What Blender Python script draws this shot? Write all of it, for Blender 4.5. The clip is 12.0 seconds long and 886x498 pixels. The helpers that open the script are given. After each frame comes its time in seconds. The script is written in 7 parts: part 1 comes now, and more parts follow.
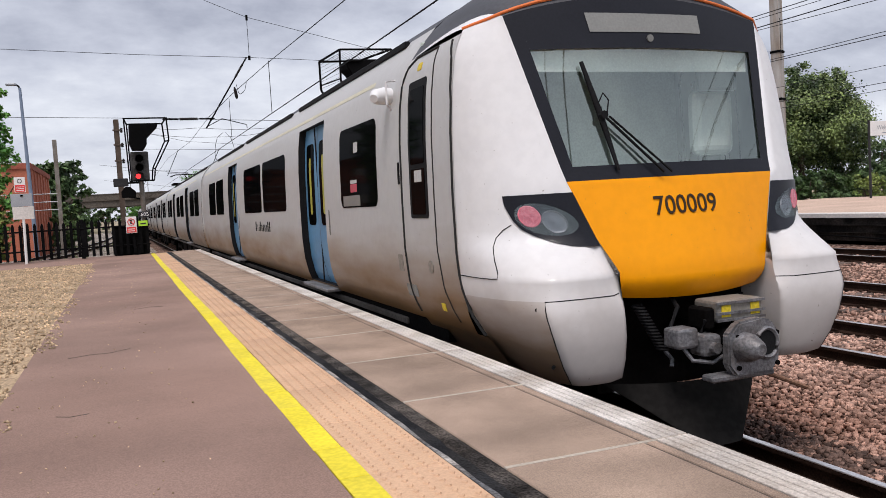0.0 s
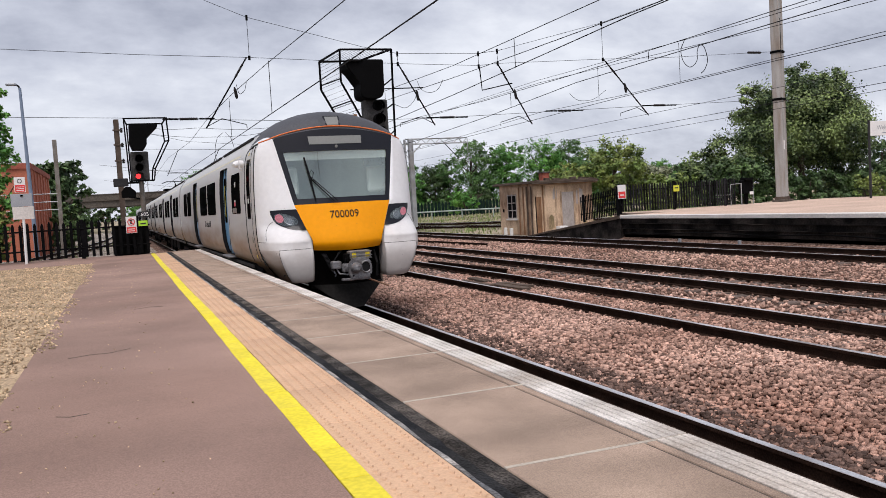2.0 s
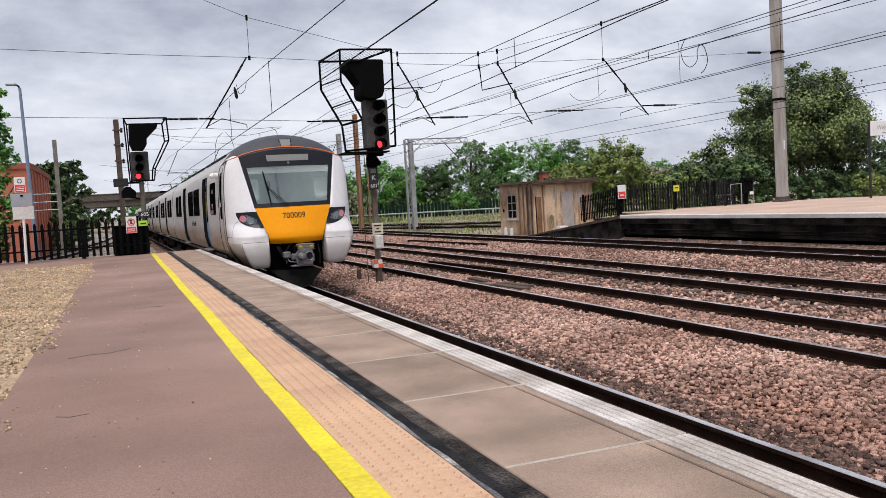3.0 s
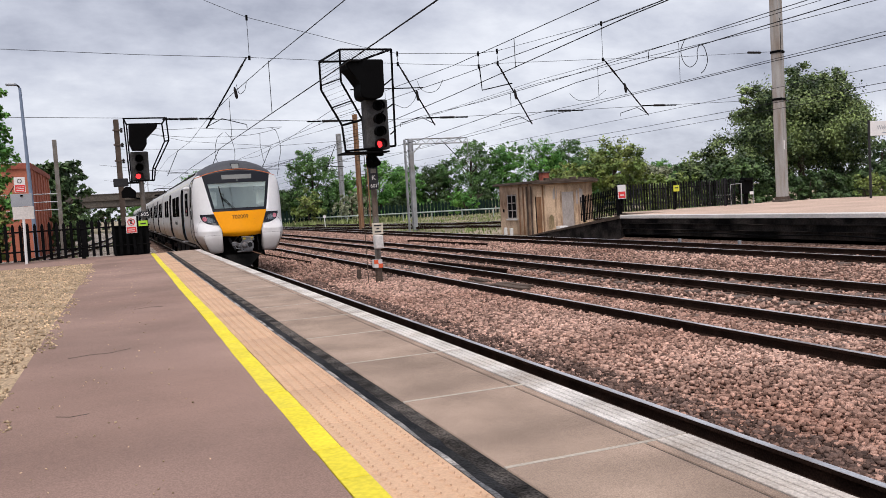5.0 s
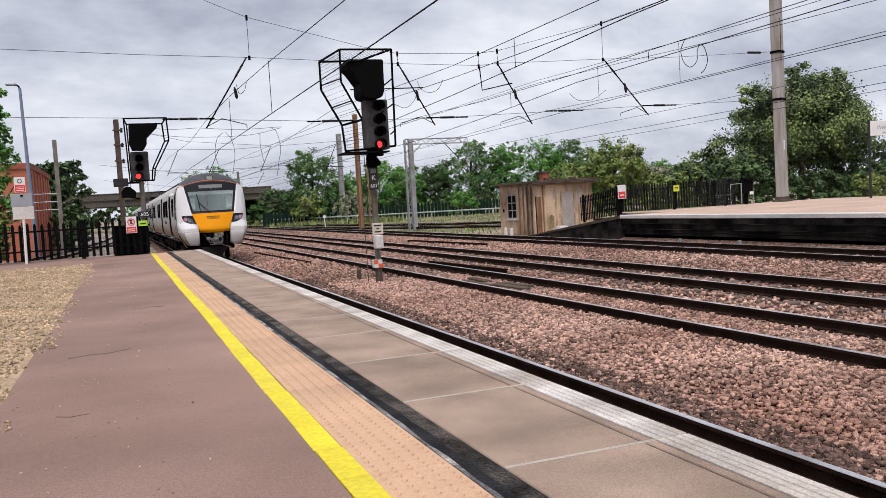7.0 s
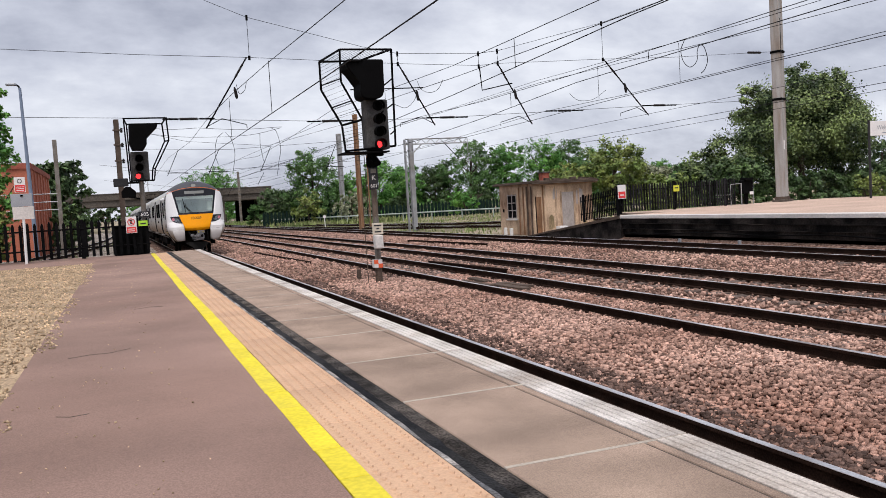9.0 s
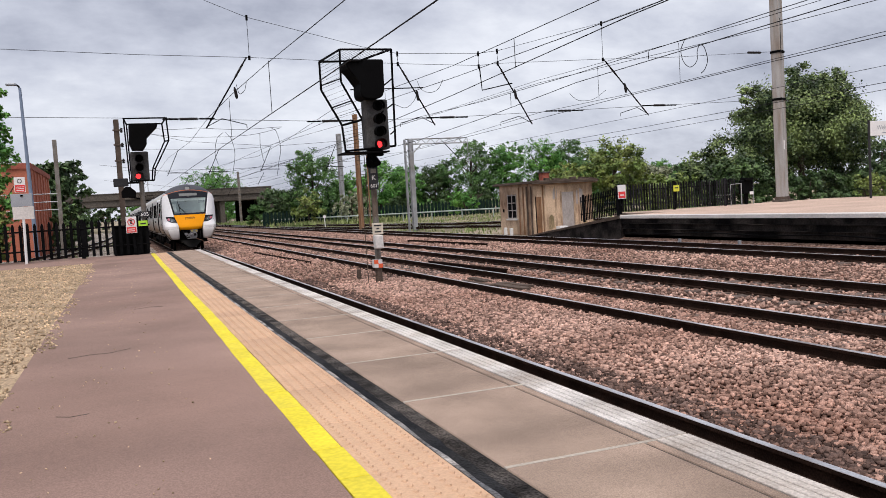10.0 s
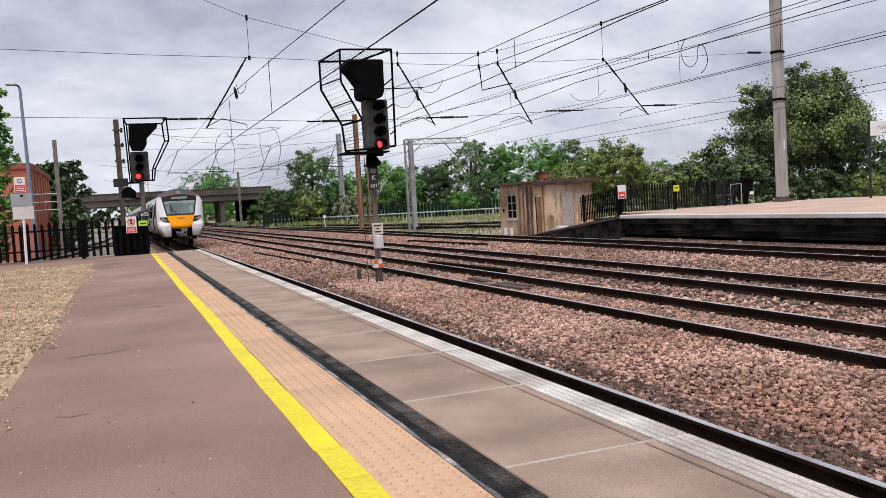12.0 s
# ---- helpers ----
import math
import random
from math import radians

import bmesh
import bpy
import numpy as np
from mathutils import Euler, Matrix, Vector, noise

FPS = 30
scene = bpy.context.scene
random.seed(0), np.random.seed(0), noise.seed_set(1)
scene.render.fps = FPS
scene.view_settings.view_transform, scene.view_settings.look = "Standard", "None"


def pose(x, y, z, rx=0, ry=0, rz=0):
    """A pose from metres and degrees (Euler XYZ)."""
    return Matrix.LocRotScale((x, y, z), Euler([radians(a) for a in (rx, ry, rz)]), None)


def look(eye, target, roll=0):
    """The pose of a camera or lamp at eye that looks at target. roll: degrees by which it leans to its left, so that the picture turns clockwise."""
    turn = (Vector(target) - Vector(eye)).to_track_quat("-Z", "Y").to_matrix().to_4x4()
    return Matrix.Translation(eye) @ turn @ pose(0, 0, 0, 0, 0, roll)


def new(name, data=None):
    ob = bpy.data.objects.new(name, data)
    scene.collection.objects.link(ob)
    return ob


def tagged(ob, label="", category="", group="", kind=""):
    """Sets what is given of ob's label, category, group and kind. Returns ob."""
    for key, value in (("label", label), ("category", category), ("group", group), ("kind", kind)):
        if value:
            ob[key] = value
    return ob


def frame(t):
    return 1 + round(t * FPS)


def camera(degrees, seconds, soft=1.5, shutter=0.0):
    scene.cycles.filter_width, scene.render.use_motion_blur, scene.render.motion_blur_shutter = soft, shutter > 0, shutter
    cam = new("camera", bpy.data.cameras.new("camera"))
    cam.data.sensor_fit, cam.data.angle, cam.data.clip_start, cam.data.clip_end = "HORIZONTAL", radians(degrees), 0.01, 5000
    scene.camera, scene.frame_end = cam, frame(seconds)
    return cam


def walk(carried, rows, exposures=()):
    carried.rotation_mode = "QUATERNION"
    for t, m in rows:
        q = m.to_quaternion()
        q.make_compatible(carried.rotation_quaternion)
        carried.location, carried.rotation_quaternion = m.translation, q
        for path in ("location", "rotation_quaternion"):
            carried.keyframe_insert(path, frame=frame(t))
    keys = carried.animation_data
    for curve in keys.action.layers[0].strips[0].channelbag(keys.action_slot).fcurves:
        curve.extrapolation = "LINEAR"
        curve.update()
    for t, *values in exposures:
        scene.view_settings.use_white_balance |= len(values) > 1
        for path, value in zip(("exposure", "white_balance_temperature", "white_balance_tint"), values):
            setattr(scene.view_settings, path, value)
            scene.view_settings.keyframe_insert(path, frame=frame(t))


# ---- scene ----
# camera on a stand, one metre above the platform
EYE = (0.0, 0.0, 1.002)
AIM = look(EYE, (35.457, 93.327, 1.002 - 5.737), -3.403)
cam = camera(55.824, 12.0, soft=0.6)
walk(cam, [(0.0, AIM), (12.0, AIM)], exposures=[(0.0, 0.355), (12.0, 0.355)])

RAIL = -0.922          # top of rail, platform surface is zero
TRACK = 3.545          # centre of the track at the platform


def bend(y):
    """Sideways drift of the gently curving tracks."""
    return -0.623e-4 * y * abs(y)


# ---- sky and sun ----
world = bpy.data.worlds.new("overcast")
scene.world = world
world.use_nodes = True
wn, wl = world.node_tree.nodes, world.node_tree.links
wn.clear()
w_out = wn.new("ShaderNodeOutputWorld")
w_bg = wn.new("ShaderNodeBackground")
w_sky = wn.new("ShaderNodeTexSky")
w_sky.sky_type = "NISHITA"
w_sky.sun_disc = False
w_sky.sun_elevation, w_sky.sun_rotation = radians(63), radians(206)
w_co = wn.new("ShaderNodeTexCoord")
w_sep = wn.new("ShaderNodeSeparateXYZ")
w_add = wn.new("ShaderNodeMath")
w_add.operation, w_add.inputs[1].default_value = "ADD", 0.42
w_abs = wn.new("ShaderNodeMath")
w_abs.operation = "ABSOLUTE"
w_div = wn.new("ShaderNodeVectorMath")
w_div.operation = "DIVIDE"
w_map = wn.new("ShaderNodeMapping")
w_map.inputs["Location"].default_value = (2.3, 1.15, 0.0)
w_map.inputs["Scale"].default_value = (1.5, 1.9, 0.0)
w_n1 = wn.new("ShaderNodeTexNoise")
w_n1.inputs["Scale"].default_value, w_n1.inputs["Detail"].default_value, w_n1.inputs["Roughness"].default_value = 1.0, 9, 0.60
w_r1 = wn.new("ShaderNodeValToRGB")
w_r1.color_ramp.elements[0].position, w_r1.color_ramp.elements[0].color = 0.36, (0.31, 0.328, 0.405, 1)
w_r1.color_ramp.elements[1].position, w_r1.color_ramp.elements[1].color = 0.62, (0.675, 0.695, 0.76, 1)
w_mid = w_r1.color_ramp.elements.new(0.49)
w_mid.color = (0.487, 0.508, 0.59, 1)
w_sc = wn.new("ShaderNodeVectorMath")
w_sc.operation = "SCALE"
w_sc.inputs["Scale"].default_value = 0.09
w_mix = wn.new("ShaderNodeMix")
w_mix.data_type = "RGBA"
w_mix.inputs["Factor"].default_value = 0.94
wl.new(w_co.outputs["Generated"], w_sep.inputs[0])
wl.new(w_sep.outputs["Z"], w_abs.inputs[0])
wl.new(w_abs.outputs[0], w_add.inputs[0])
wl.new(w_co.outputs["Generated"], w_div.inputs[0])
wl.new(w_add.outputs[0], w_div.inputs[1])
wl.new(w_div.outputs[0], w_map.inputs[0])
wl.new(w_map.outputs[0], w_n1.inputs["Vector"])
wl.new(w_n1.outputs["Fac"], w_r1.inputs[0])
wl.new(w_sky.outputs[0], w_sc.inputs[0])
wl.new(w_sc.outputs[0], w_mix.inputs[6])
wl.new(w_r1.outputs[0], w_mix.inputs[7])
wl.new(w_mix.outputs[2], w_bg.inputs[0])
w_bg.inputs["Strength"].default_value = 1.0
wl.new(w_bg.outputs[0], w_out.inputs[0])

sun = new("sun", bpy.data.lights.new("sun", "SUN"))
sun.data.energy, sun.data.angle, sun.data.color = 2.25, radians(24), (1.0, 0.925, 0.90)
sun.matrix_world = look((-22, -45, 100), (0, 0, 0))


# ---- helpers of this scene ----
def mat(name, col, rough=0.7, metal=0.0, var=0.18, scale=3.0, fine=60.0, bump=0.2, island=0.0, per_object=0.0,
        stain=None, stain_scale=0.8, stain_amount=0.0, coat=0.0, emit=None, power=0.0, stretch=(1, 1, 1), spec=0.25, depth=0.01):
    """Procedural surface: colour with coarse and fine variation, relief, stains, and a random tone per piece."""
    m = bpy.data.materials.new(name)
    m.use_nodes = True
    nt, ln = m.node_tree.nodes, m.node_tree.links
    b = nt["Principled BSDF"]
    b.inputs["Roughness"].default_value, b.inputs["Metallic"].default_value = rough, metal
    b.inputs["Coat Weight"].default_value = coat
    b.inputs["Coat Roughness"].default_value = 0.08
    b.inputs["Specular IOR Level"].default_value = spec
    co = nt.new("ShaderNodeTexCoord")
    mp = nt.new("ShaderNodeMapping")
    mp.inputs["Scale"].default_value = stretch
    own = nt.new("ShaderNodeObjectInfo")
    shift = nt.new("ShaderNodeVectorMath")
    shift.operation = "MULTIPLY_ADD"
    shift.inputs[1].default_value = (37.0, 53.0, 71.0)
    ln.new(own.outputs["Random"], shift.inputs[0])
    ln.new(co.outputs["Object"], shift.inputs[2])
    ln.new(shift.outputs[0], mp.inputs[0])

    def tex(s, detail):
        n = nt.new("ShaderNodeTexNoise")
        n.inputs["Scale"].default_value, n.inputs["Detail"].default_value = s, detail
        ln.new(mp.outputs[0], n.inputs["Vector"])
        return n

    def ramp(src, lo, hi, a=0.3, c=0.7):
        r = nt.new("ShaderNodeMapRange")
        r.inputs["From Min"].default_value, r.inputs["From Max"].default_value = a, c
        r.inputs["To Min"].default_value, r.inputs["To Max"].default_value = lo, hi
        ln.new(src, r.inputs["Value"])
        return r.outputs[0]

    def mul(a, c):
        k = nt.new("ShaderNodeMath")
        k.operation = "MULTIPLY"
        ln.new(a, k.inputs[0])
        ln.new(c, k.inputs[1])
        return k.outputs[0]

    n1, n2 = tex(scale, 5), tex(fine, 4)
    f = mul(ramp(n1.outputs["Fac"], 1 - var, 1 + var), ramp(n2.outputs["Fac"], 1 - var * 0.8, 1 + var * 0.8, 0.38, 0.62))
    if island:
        geo = nt.new("ShaderNodeNewGeometry")
        r = nt.new("ShaderNodeMapRange")
        r.inputs["To Min"].default_value, r.inputs["To Max"].default_value = 1 - island, 1 + island
        ln.new(geo.outputs["Random Per Island"], r.inputs["Value"])
        f = mul(f, r.outputs[0])
    if per_object:
        oi = nt.new("ShaderNodeObjectInfo")
        r = nt.new("ShaderNodeMapRange")
        r.inputs["To Min"].default_value, r.inputs["To Max"].default_value = 1 - per_object, 1 + per_object
        ln.new(oi.outputs["Random"], r.inputs["Value"])
        f = mul(f, r.outputs[0])
    sc = nt.new("ShaderNodeVectorMath")
    sc.operation = "SCALE"
    ln.new(f, sc.inputs["Scale"])
    if stain:
        n3 = tex(stain_scale, 6)
        mx = nt.new("ShaderNodeMix")
        mx.data_type = "RGBA"
        mx.inputs[6].default_value, mx.inputs[7].default_value = (*col, 1), (*stain, 1)
        r = nt.new("ShaderNodeMapRange")
        r.inputs["From Min"].default_value, r.inputs["From Max"].default_value = 0.42, 0.68
        r.inputs["To Max"].default_value = stain_amount
        ln.new(n3.outputs["Fac"], r.inputs["Value"])
        ln.new(r.outputs[0], mx.inputs["Factor"])
        ln.new(mx.outputs[2], sc.inputs[0])
    else:
        sc.inputs[0].default_value = col
    ln.new(sc.outputs[0], b.inputs["Base Color"])
    if bump:
        bp = nt.new("ShaderNodeBump")
        bp.inputs["Strength"].default_value, bp.inputs["Distance"].default_value = bump, depth
        ln.new(n2.outputs["Fac"], bp.inputs["Height"])
        ln.new(bp.outputs[0], b.inputs["Normal"])
    if emit:
        b.inputs["Emission Color"].default_value = (*emit, 1)
        b.inputs["Emission Strength"].default_value = power
    return m


def mesh_of(name, bm, material, smooth=False):
    me = bpy.data.meshes.new(name)
    bmesh.ops.recalc_face_normals(bm, faces=bm.faces)
    bm.to_mesh(me)
    bm.free()
    me.materials.append(material)
    if smooth:
        me.shade_smooth()
        me.set_sharp_from_angle(angle=radians(38))
    return me


def part(name, bm, material, parent=None, label="", smooth=False):
    """One bmesh as one mesh object, under a thing or a part."""
    ob = new(name, mesh_of(name, bm, material, smooth))
    if parent is not None:
        ob.parent = parent
    return tagged(ob, label)


def share(name, me, parent, x=0, y=0, z=0, rz=0):
    ob = new(name, me)
    ob.parent = parent
    ob.location, ob.rotation_euler = (x, y, z), (0, 0, radians(rz))
    return ob


def thing(name, label, category, x=0.0, y=0.0, z=0.0, rz=0.0, group="", kind=""):
    ob = new(name)
    ob.empty_display_size = 0.2
    ob.matrix_basis = pose(x, y, z, 0, 0, rz)
    return tagged(ob, label, category, group, kind)


def from_arrays(name, verts, faces, material, parent=None):
    """A mesh from numpy arrays; all faces have the same number of corners."""
    me = bpy.data.meshes.new(name)
    n, k = faces.shape
    me.vertices.add(len(verts))
    me.vertices.foreach_set("co", np.asarray(verts, np.float32).ravel())
    me.loops.add(n * k)
    me.loops.foreach_set("vertex_index", faces.astype(np.int32).ravel())
    me.polygons.add(n)
    me.polygons.foreach_set("loop_start", np.arange(0, n * k, k, dtype=np.int32))
    me.update(calc_edges=True)
    me.materials.append(material)
    ob = new(name, me)
    if parent is not None:
        ob.parent = parent
    return ob


def box(bm, x0, x1, y0, y1, z0, z1, bevel=0.0, seg=1):
    v = [bm.verts.new((x, y, z)) for z in (z0, z1) for y in (y0, y1) for x in (x0, x1)]
    fs = [bm.faces.new([v[i] for i in q]) for q in ((0, 2, 3, 1), (4, 5, 7, 6), (0, 1, 5, 4), (2, 6, 7, 3), (0, 4, 6, 2), (1, 3, 7, 5))]
    if bevel:
        es = list({e for f in fs for e in f.edges})
        bmesh.ops.bevel(bm, geom=es, offset=bevel, segments=seg, affect="EDGES", profile=0.5)
    return bm


def boxed(x0, x1, y0, y1, z0, z1, bevel=0.0, seg=1):
    return box(bmesh.new(), x0, x1, y0, y1, z0, z1, bevel, seg)


def tube(bm, pts, r, seg=8, cap=True):
    """A round bar through the points; r may be one radius or one for each point."""
    pts = [Vector(p) for p in pts]
    rs = r if isinstance(r, (list, tuple)) else [r] * len(pts)
    rings = []
    for i, p in enumerate(pts):
        d = (pts[min(i + 1, len(pts) - 1)] - pts[max(i - 1, 0)]).normalized()
        ref = Vector((0, 0, 1)) if abs(d.z) < 0.9 else Vector((1, 0, 0))
        a = d.cross(ref).normalized()
        b = a.cross(d)
        rings.append([bm.verts.new(p + rs[i] * (math.cos(k * 2 * math.pi / seg) * a + math.sin(k * 2 * math.pi / seg) * b)) for k in range(seg)])
    for q0, q1 in zip(rings, rings[1:]):
        for k in range(seg):
            bm.faces.new((q0[k], q0[(k + 1) % seg], q1[(k + 1) % seg], q1[k]))
    if cap:
        bm.faces.new(rings[0][::-1])
        bm.faces.new(rings[-1])
    return bm


def tubed(pts, r, seg=8):
    return tube(bmesh.new(), pts, r, seg)


def slab(bm, outline, axis, a, b):
    """A plate: a flat outline pushed from a to b along an axis; the outline gives the two other coordinates in order."""
    def at(p, d):
        return {"x": (d, p[0], p[1]), "y": (p[0], d, p[1]), "z": (p[0], p[1], d)}[axis]
    lo = [bm.verts.new(at(p, a)) for p in outline]
    hi = [bm.verts.new(at(p, b)) for p in outline]
    n = len(outline)
    bm.faces.new(lo[::-1])
    bm.faces.new(hi)
    for i in range(n):
        bm.faces.new((lo[i], lo[(i + 1) % n], hi[(i + 1) % n], hi[i]))
    return bm


def slabbed(outline, axis, a, b):
    return slab(bmesh.new(), outline, axis, a, b)


def grid(bm, rows):
    """A surface through rows of points."""
    vs = [[bm.verts.new(p) for p in row] for row in rows]
    for r0, r1 in zip(vs, vs[1:]):
        for i in range(len(r0) - 1):
            bm.faces.new((r0[i], r0[i + 1], r1[i + 1], r1[i]))
    return vs


def rounded(w0, w1, h0, h1, r, n=3):
    """A rectangle with rounded corners, as an outline."""
    out = []
    for cx, cy, a0 in ((w1 - r, h0 + r, -90), (w1 - r, h1 - r, 0), (w0 + r, h1 - r, 90), (w0 + r, h0 + r, 180)):
        for i in range(n + 1):
            a = radians(a0 + 90 * i / n)
            out.append((cx + r * math.cos(a), cy + r * math.sin(a)))
    return out


def lettering(text, size, material, parent, m, name="lettering", thick=0.002, stretch=1.0, bow=0.0):
    """Writing turned into a mesh, in the built-in font, centred on the pose m in the parent's space."""
    cu = bpy.data.curves.new(name, "FONT")
    cu.body, cu.size, cu.align_x, cu.align_y, cu.extrude, cu.resolution_u = text, size, "CENTER", "CENTER", thick, 3
    tmp = bpy.data.objects.new(name, cu)
    me = bpy.data.meshes.new_from_object(tmp)
    bpy.data.objects.remove(tmp)
    for v in me.vertices:
        v.co.z -= bow * v.co.x ** 2
    # one object for each character: faces whose spans along the line overlap belong together
    spans = sorted((min(me.vertices[i].co.x for i in f.vertices), max(me.vertices[i].co.x for i in f.vertices), f.index) for f in me.polygons)
    chars, reach = [], -1e9
    for lo, hi, k in spans:
        if lo > reach:
            chars.append([])
        chars[-1].append(k)
        reach = max(reach, hi)
    for faces in chars:
        bm = bmesh.new()
        made = {}
        for k in faces:
            loop = []
            for i in me.polygons[k].vertices:
                if i not in made:
                    made[i] = bm.verts.new(me.vertices[i].co)
                loop.append(made[i])
            bm.faces.new(loop)
        bmesh.ops.remove_doubles(bm, verts=bm.verts, dist=1e-5)
        ob = part(name, bm, material, parent)
        ob.matrix_basis = m @ Matrix.Diagonal((stretch, 1, 1, 1))
    bpy.data.meshes.remove(me)
# ---- materials ----
M_TARMAC = mat("red_brown_tarmac", (0.245, 0.158, 0.126), 0.9, var=0.22, scale=0.7, fine=170, bump=0.5, stain=(0.285, 0.19, 0.155), stain_scale=0.45, stain_amount=0.7, depth=0.004)
M_PEA = mat("buff_gravel", (0.52, 0.385, 0.25), 0.95, var=0.3, scale=2.2, fine=70, bump=0.9, island=0.45, depth=0.02)
M_PEA_BED = mat("gravel_bed", (0.40, 0.295, 0.19), 0.95, var=0.35, scale=1.5, fine=45, bump=1.0, depth=0.02)
M_YELLOW_LINE = mat("yellow_line_paint", (0.72, 0.60, 0.035), 0.7, var=0.10, scale=2.5, fine=40, bump=0.1, stain=(0.60, 0.50, 0.06), stain_scale=2, stain_amount=0.6)
M_TACTILE = mat("buff_tactile_paving", (0.56, 0.365, 0.235), 0.85, var=0.08, scale=1.8, fine=90, bump=0.15, per_object=0.05, stain=(0.47, 0.30, 0.20), stain_scale=1.2, stain_amount=0.7)
M_DARK_STRIP = mat("gritty_tarmac_strip", (0.050, 0.045, 0.042), 0.95, var=0.75, scale=5, fine=110, bump=0.9, stain=(0.115, 0.095, 0.08), stain_scale=2.2, stain_amount=0.8, spec=0.05)
M_BITUMEN = mat("black_bitumen_band", (0.012, 0.0125, 0.0145), 0.8, var=0.5, scale=4, fine=90, bump=0.5, stain=(0.06, 0.058, 0.056), stain_scale=3.0, stain_amount=0.5, spec=0.06)
M_SEAL = mat("weathered_seal", (0.10, 0.10, 0.105), 0.8, var=0.5, scale=6, fine=60, bump=0.4, stain=(0.42, 0.39, 0.36), stain_scale=3.5, stain_amount=1.0, spec=0.05)
M_SLAB = mat("platform_concrete", (0.335, 0.247, 0.19), 0.92, var=0.26, scale=2.0, fine=230, bump=0.9, per_object=0.03, stain=(0.27, 0.20, 0.15), stain_scale=0.8, stain_amount=0.35, depth=0.005)
M_MORTAR = mat("pale_mortar", (0.42, 0.37, 0.31), 0.95, var=0.15, fine=80)
M_COPING = mat("white_coping_paint", (0.60, 0.56, 0.52), 0.85, var=0.2, scale=3, fine=90, bump=0.4, stain=(0.33, 0.28, 0.235), stain_scale=2.4, stain_amount=0.85)
M_GROOVE = mat("groove_dirt", (0.10, 0.08, 0.07), 0.95, spec=0.05)
M_WALL = mat("sooty_platform_wall", (0.008, 0.0075, 0.0075), 0.92, var=0.4, scale=1.2, fine=25, bump=0.5, stain=(0.08, 0.068, 0.06), stain_scale=0.9, stain_amount=0.7, spec=0.04)
M_BALLAST = mat("granite_ballast", (0.435, 0.283, 0.225), 0.9, var=0.22, scale=0.6, fine=40, bump=0.6, island=0.66, stain=(0.26, 0.145, 0.108), stain_scale=0.35, stain_amount=0.85, spec=0.08)
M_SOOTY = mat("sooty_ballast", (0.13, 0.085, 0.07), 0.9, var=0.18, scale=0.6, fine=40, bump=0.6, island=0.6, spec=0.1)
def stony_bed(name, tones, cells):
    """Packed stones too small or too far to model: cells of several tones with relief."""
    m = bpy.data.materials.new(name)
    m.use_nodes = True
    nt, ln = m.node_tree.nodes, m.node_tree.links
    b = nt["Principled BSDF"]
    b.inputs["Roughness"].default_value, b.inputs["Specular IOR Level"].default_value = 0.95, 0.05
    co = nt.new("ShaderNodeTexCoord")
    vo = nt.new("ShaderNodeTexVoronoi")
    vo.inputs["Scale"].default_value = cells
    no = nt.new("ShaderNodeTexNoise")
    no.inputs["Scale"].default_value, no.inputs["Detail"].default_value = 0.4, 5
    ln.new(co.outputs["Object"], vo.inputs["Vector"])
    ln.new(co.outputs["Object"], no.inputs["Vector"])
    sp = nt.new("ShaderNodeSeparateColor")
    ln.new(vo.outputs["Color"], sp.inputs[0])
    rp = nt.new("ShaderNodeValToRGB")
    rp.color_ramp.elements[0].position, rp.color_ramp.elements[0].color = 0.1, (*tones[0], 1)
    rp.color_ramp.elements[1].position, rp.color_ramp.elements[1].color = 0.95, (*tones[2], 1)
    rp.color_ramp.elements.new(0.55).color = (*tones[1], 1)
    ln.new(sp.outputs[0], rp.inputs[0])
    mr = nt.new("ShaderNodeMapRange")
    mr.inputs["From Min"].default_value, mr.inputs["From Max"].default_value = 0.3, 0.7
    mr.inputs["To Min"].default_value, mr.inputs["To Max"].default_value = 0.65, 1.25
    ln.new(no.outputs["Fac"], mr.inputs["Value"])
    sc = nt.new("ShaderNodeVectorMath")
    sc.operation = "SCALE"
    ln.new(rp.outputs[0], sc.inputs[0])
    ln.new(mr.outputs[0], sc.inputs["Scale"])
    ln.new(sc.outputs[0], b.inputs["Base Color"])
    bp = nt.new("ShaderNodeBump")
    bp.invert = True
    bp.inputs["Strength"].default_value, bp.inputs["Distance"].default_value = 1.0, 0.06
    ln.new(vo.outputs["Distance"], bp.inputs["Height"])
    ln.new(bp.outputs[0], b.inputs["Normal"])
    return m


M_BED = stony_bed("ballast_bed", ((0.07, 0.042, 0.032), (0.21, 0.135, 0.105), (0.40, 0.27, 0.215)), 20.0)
M_PALEBED = stony_bed("pale_ballast", ((0.16, 0.13, 0.11), (0.30, 0.26, 0.225), (0.46, 0.42, 0.38)), 14.0)
M_RAIL = mat("rusty_rail_side", (0.026, 0.015, 0.011), 0.9, var=0.35, scale=4, fine=60, bump=0.3, spec=0.04)
M_RAILTOP = mat("worn_rail_top", (0.80, 0.77, 0.76), 0.36, metal=1.0, var=0.12, scale=2, fine=50, bump=0.05, stain=(0.22, 0.17, 0.15), stain_scale=1.5, stain_amount=0.6)
M_SLEEPER = mat("weathered_sleeper", (0.13, 0.095, 0.08), 0.9, var=0.25, scale=3, fine=40, bump=0.4, per_object=0.15)
M_EARTH = mat("rough_grassland", (0.30, 0.245, 0.175), 0.95, var=0.35, scale=0.25, fine=3, bump=0.6, stain=(0.13, 0.125, 0.06), stain_scale=0.1, stain_amount=0.8, depth=0.05)
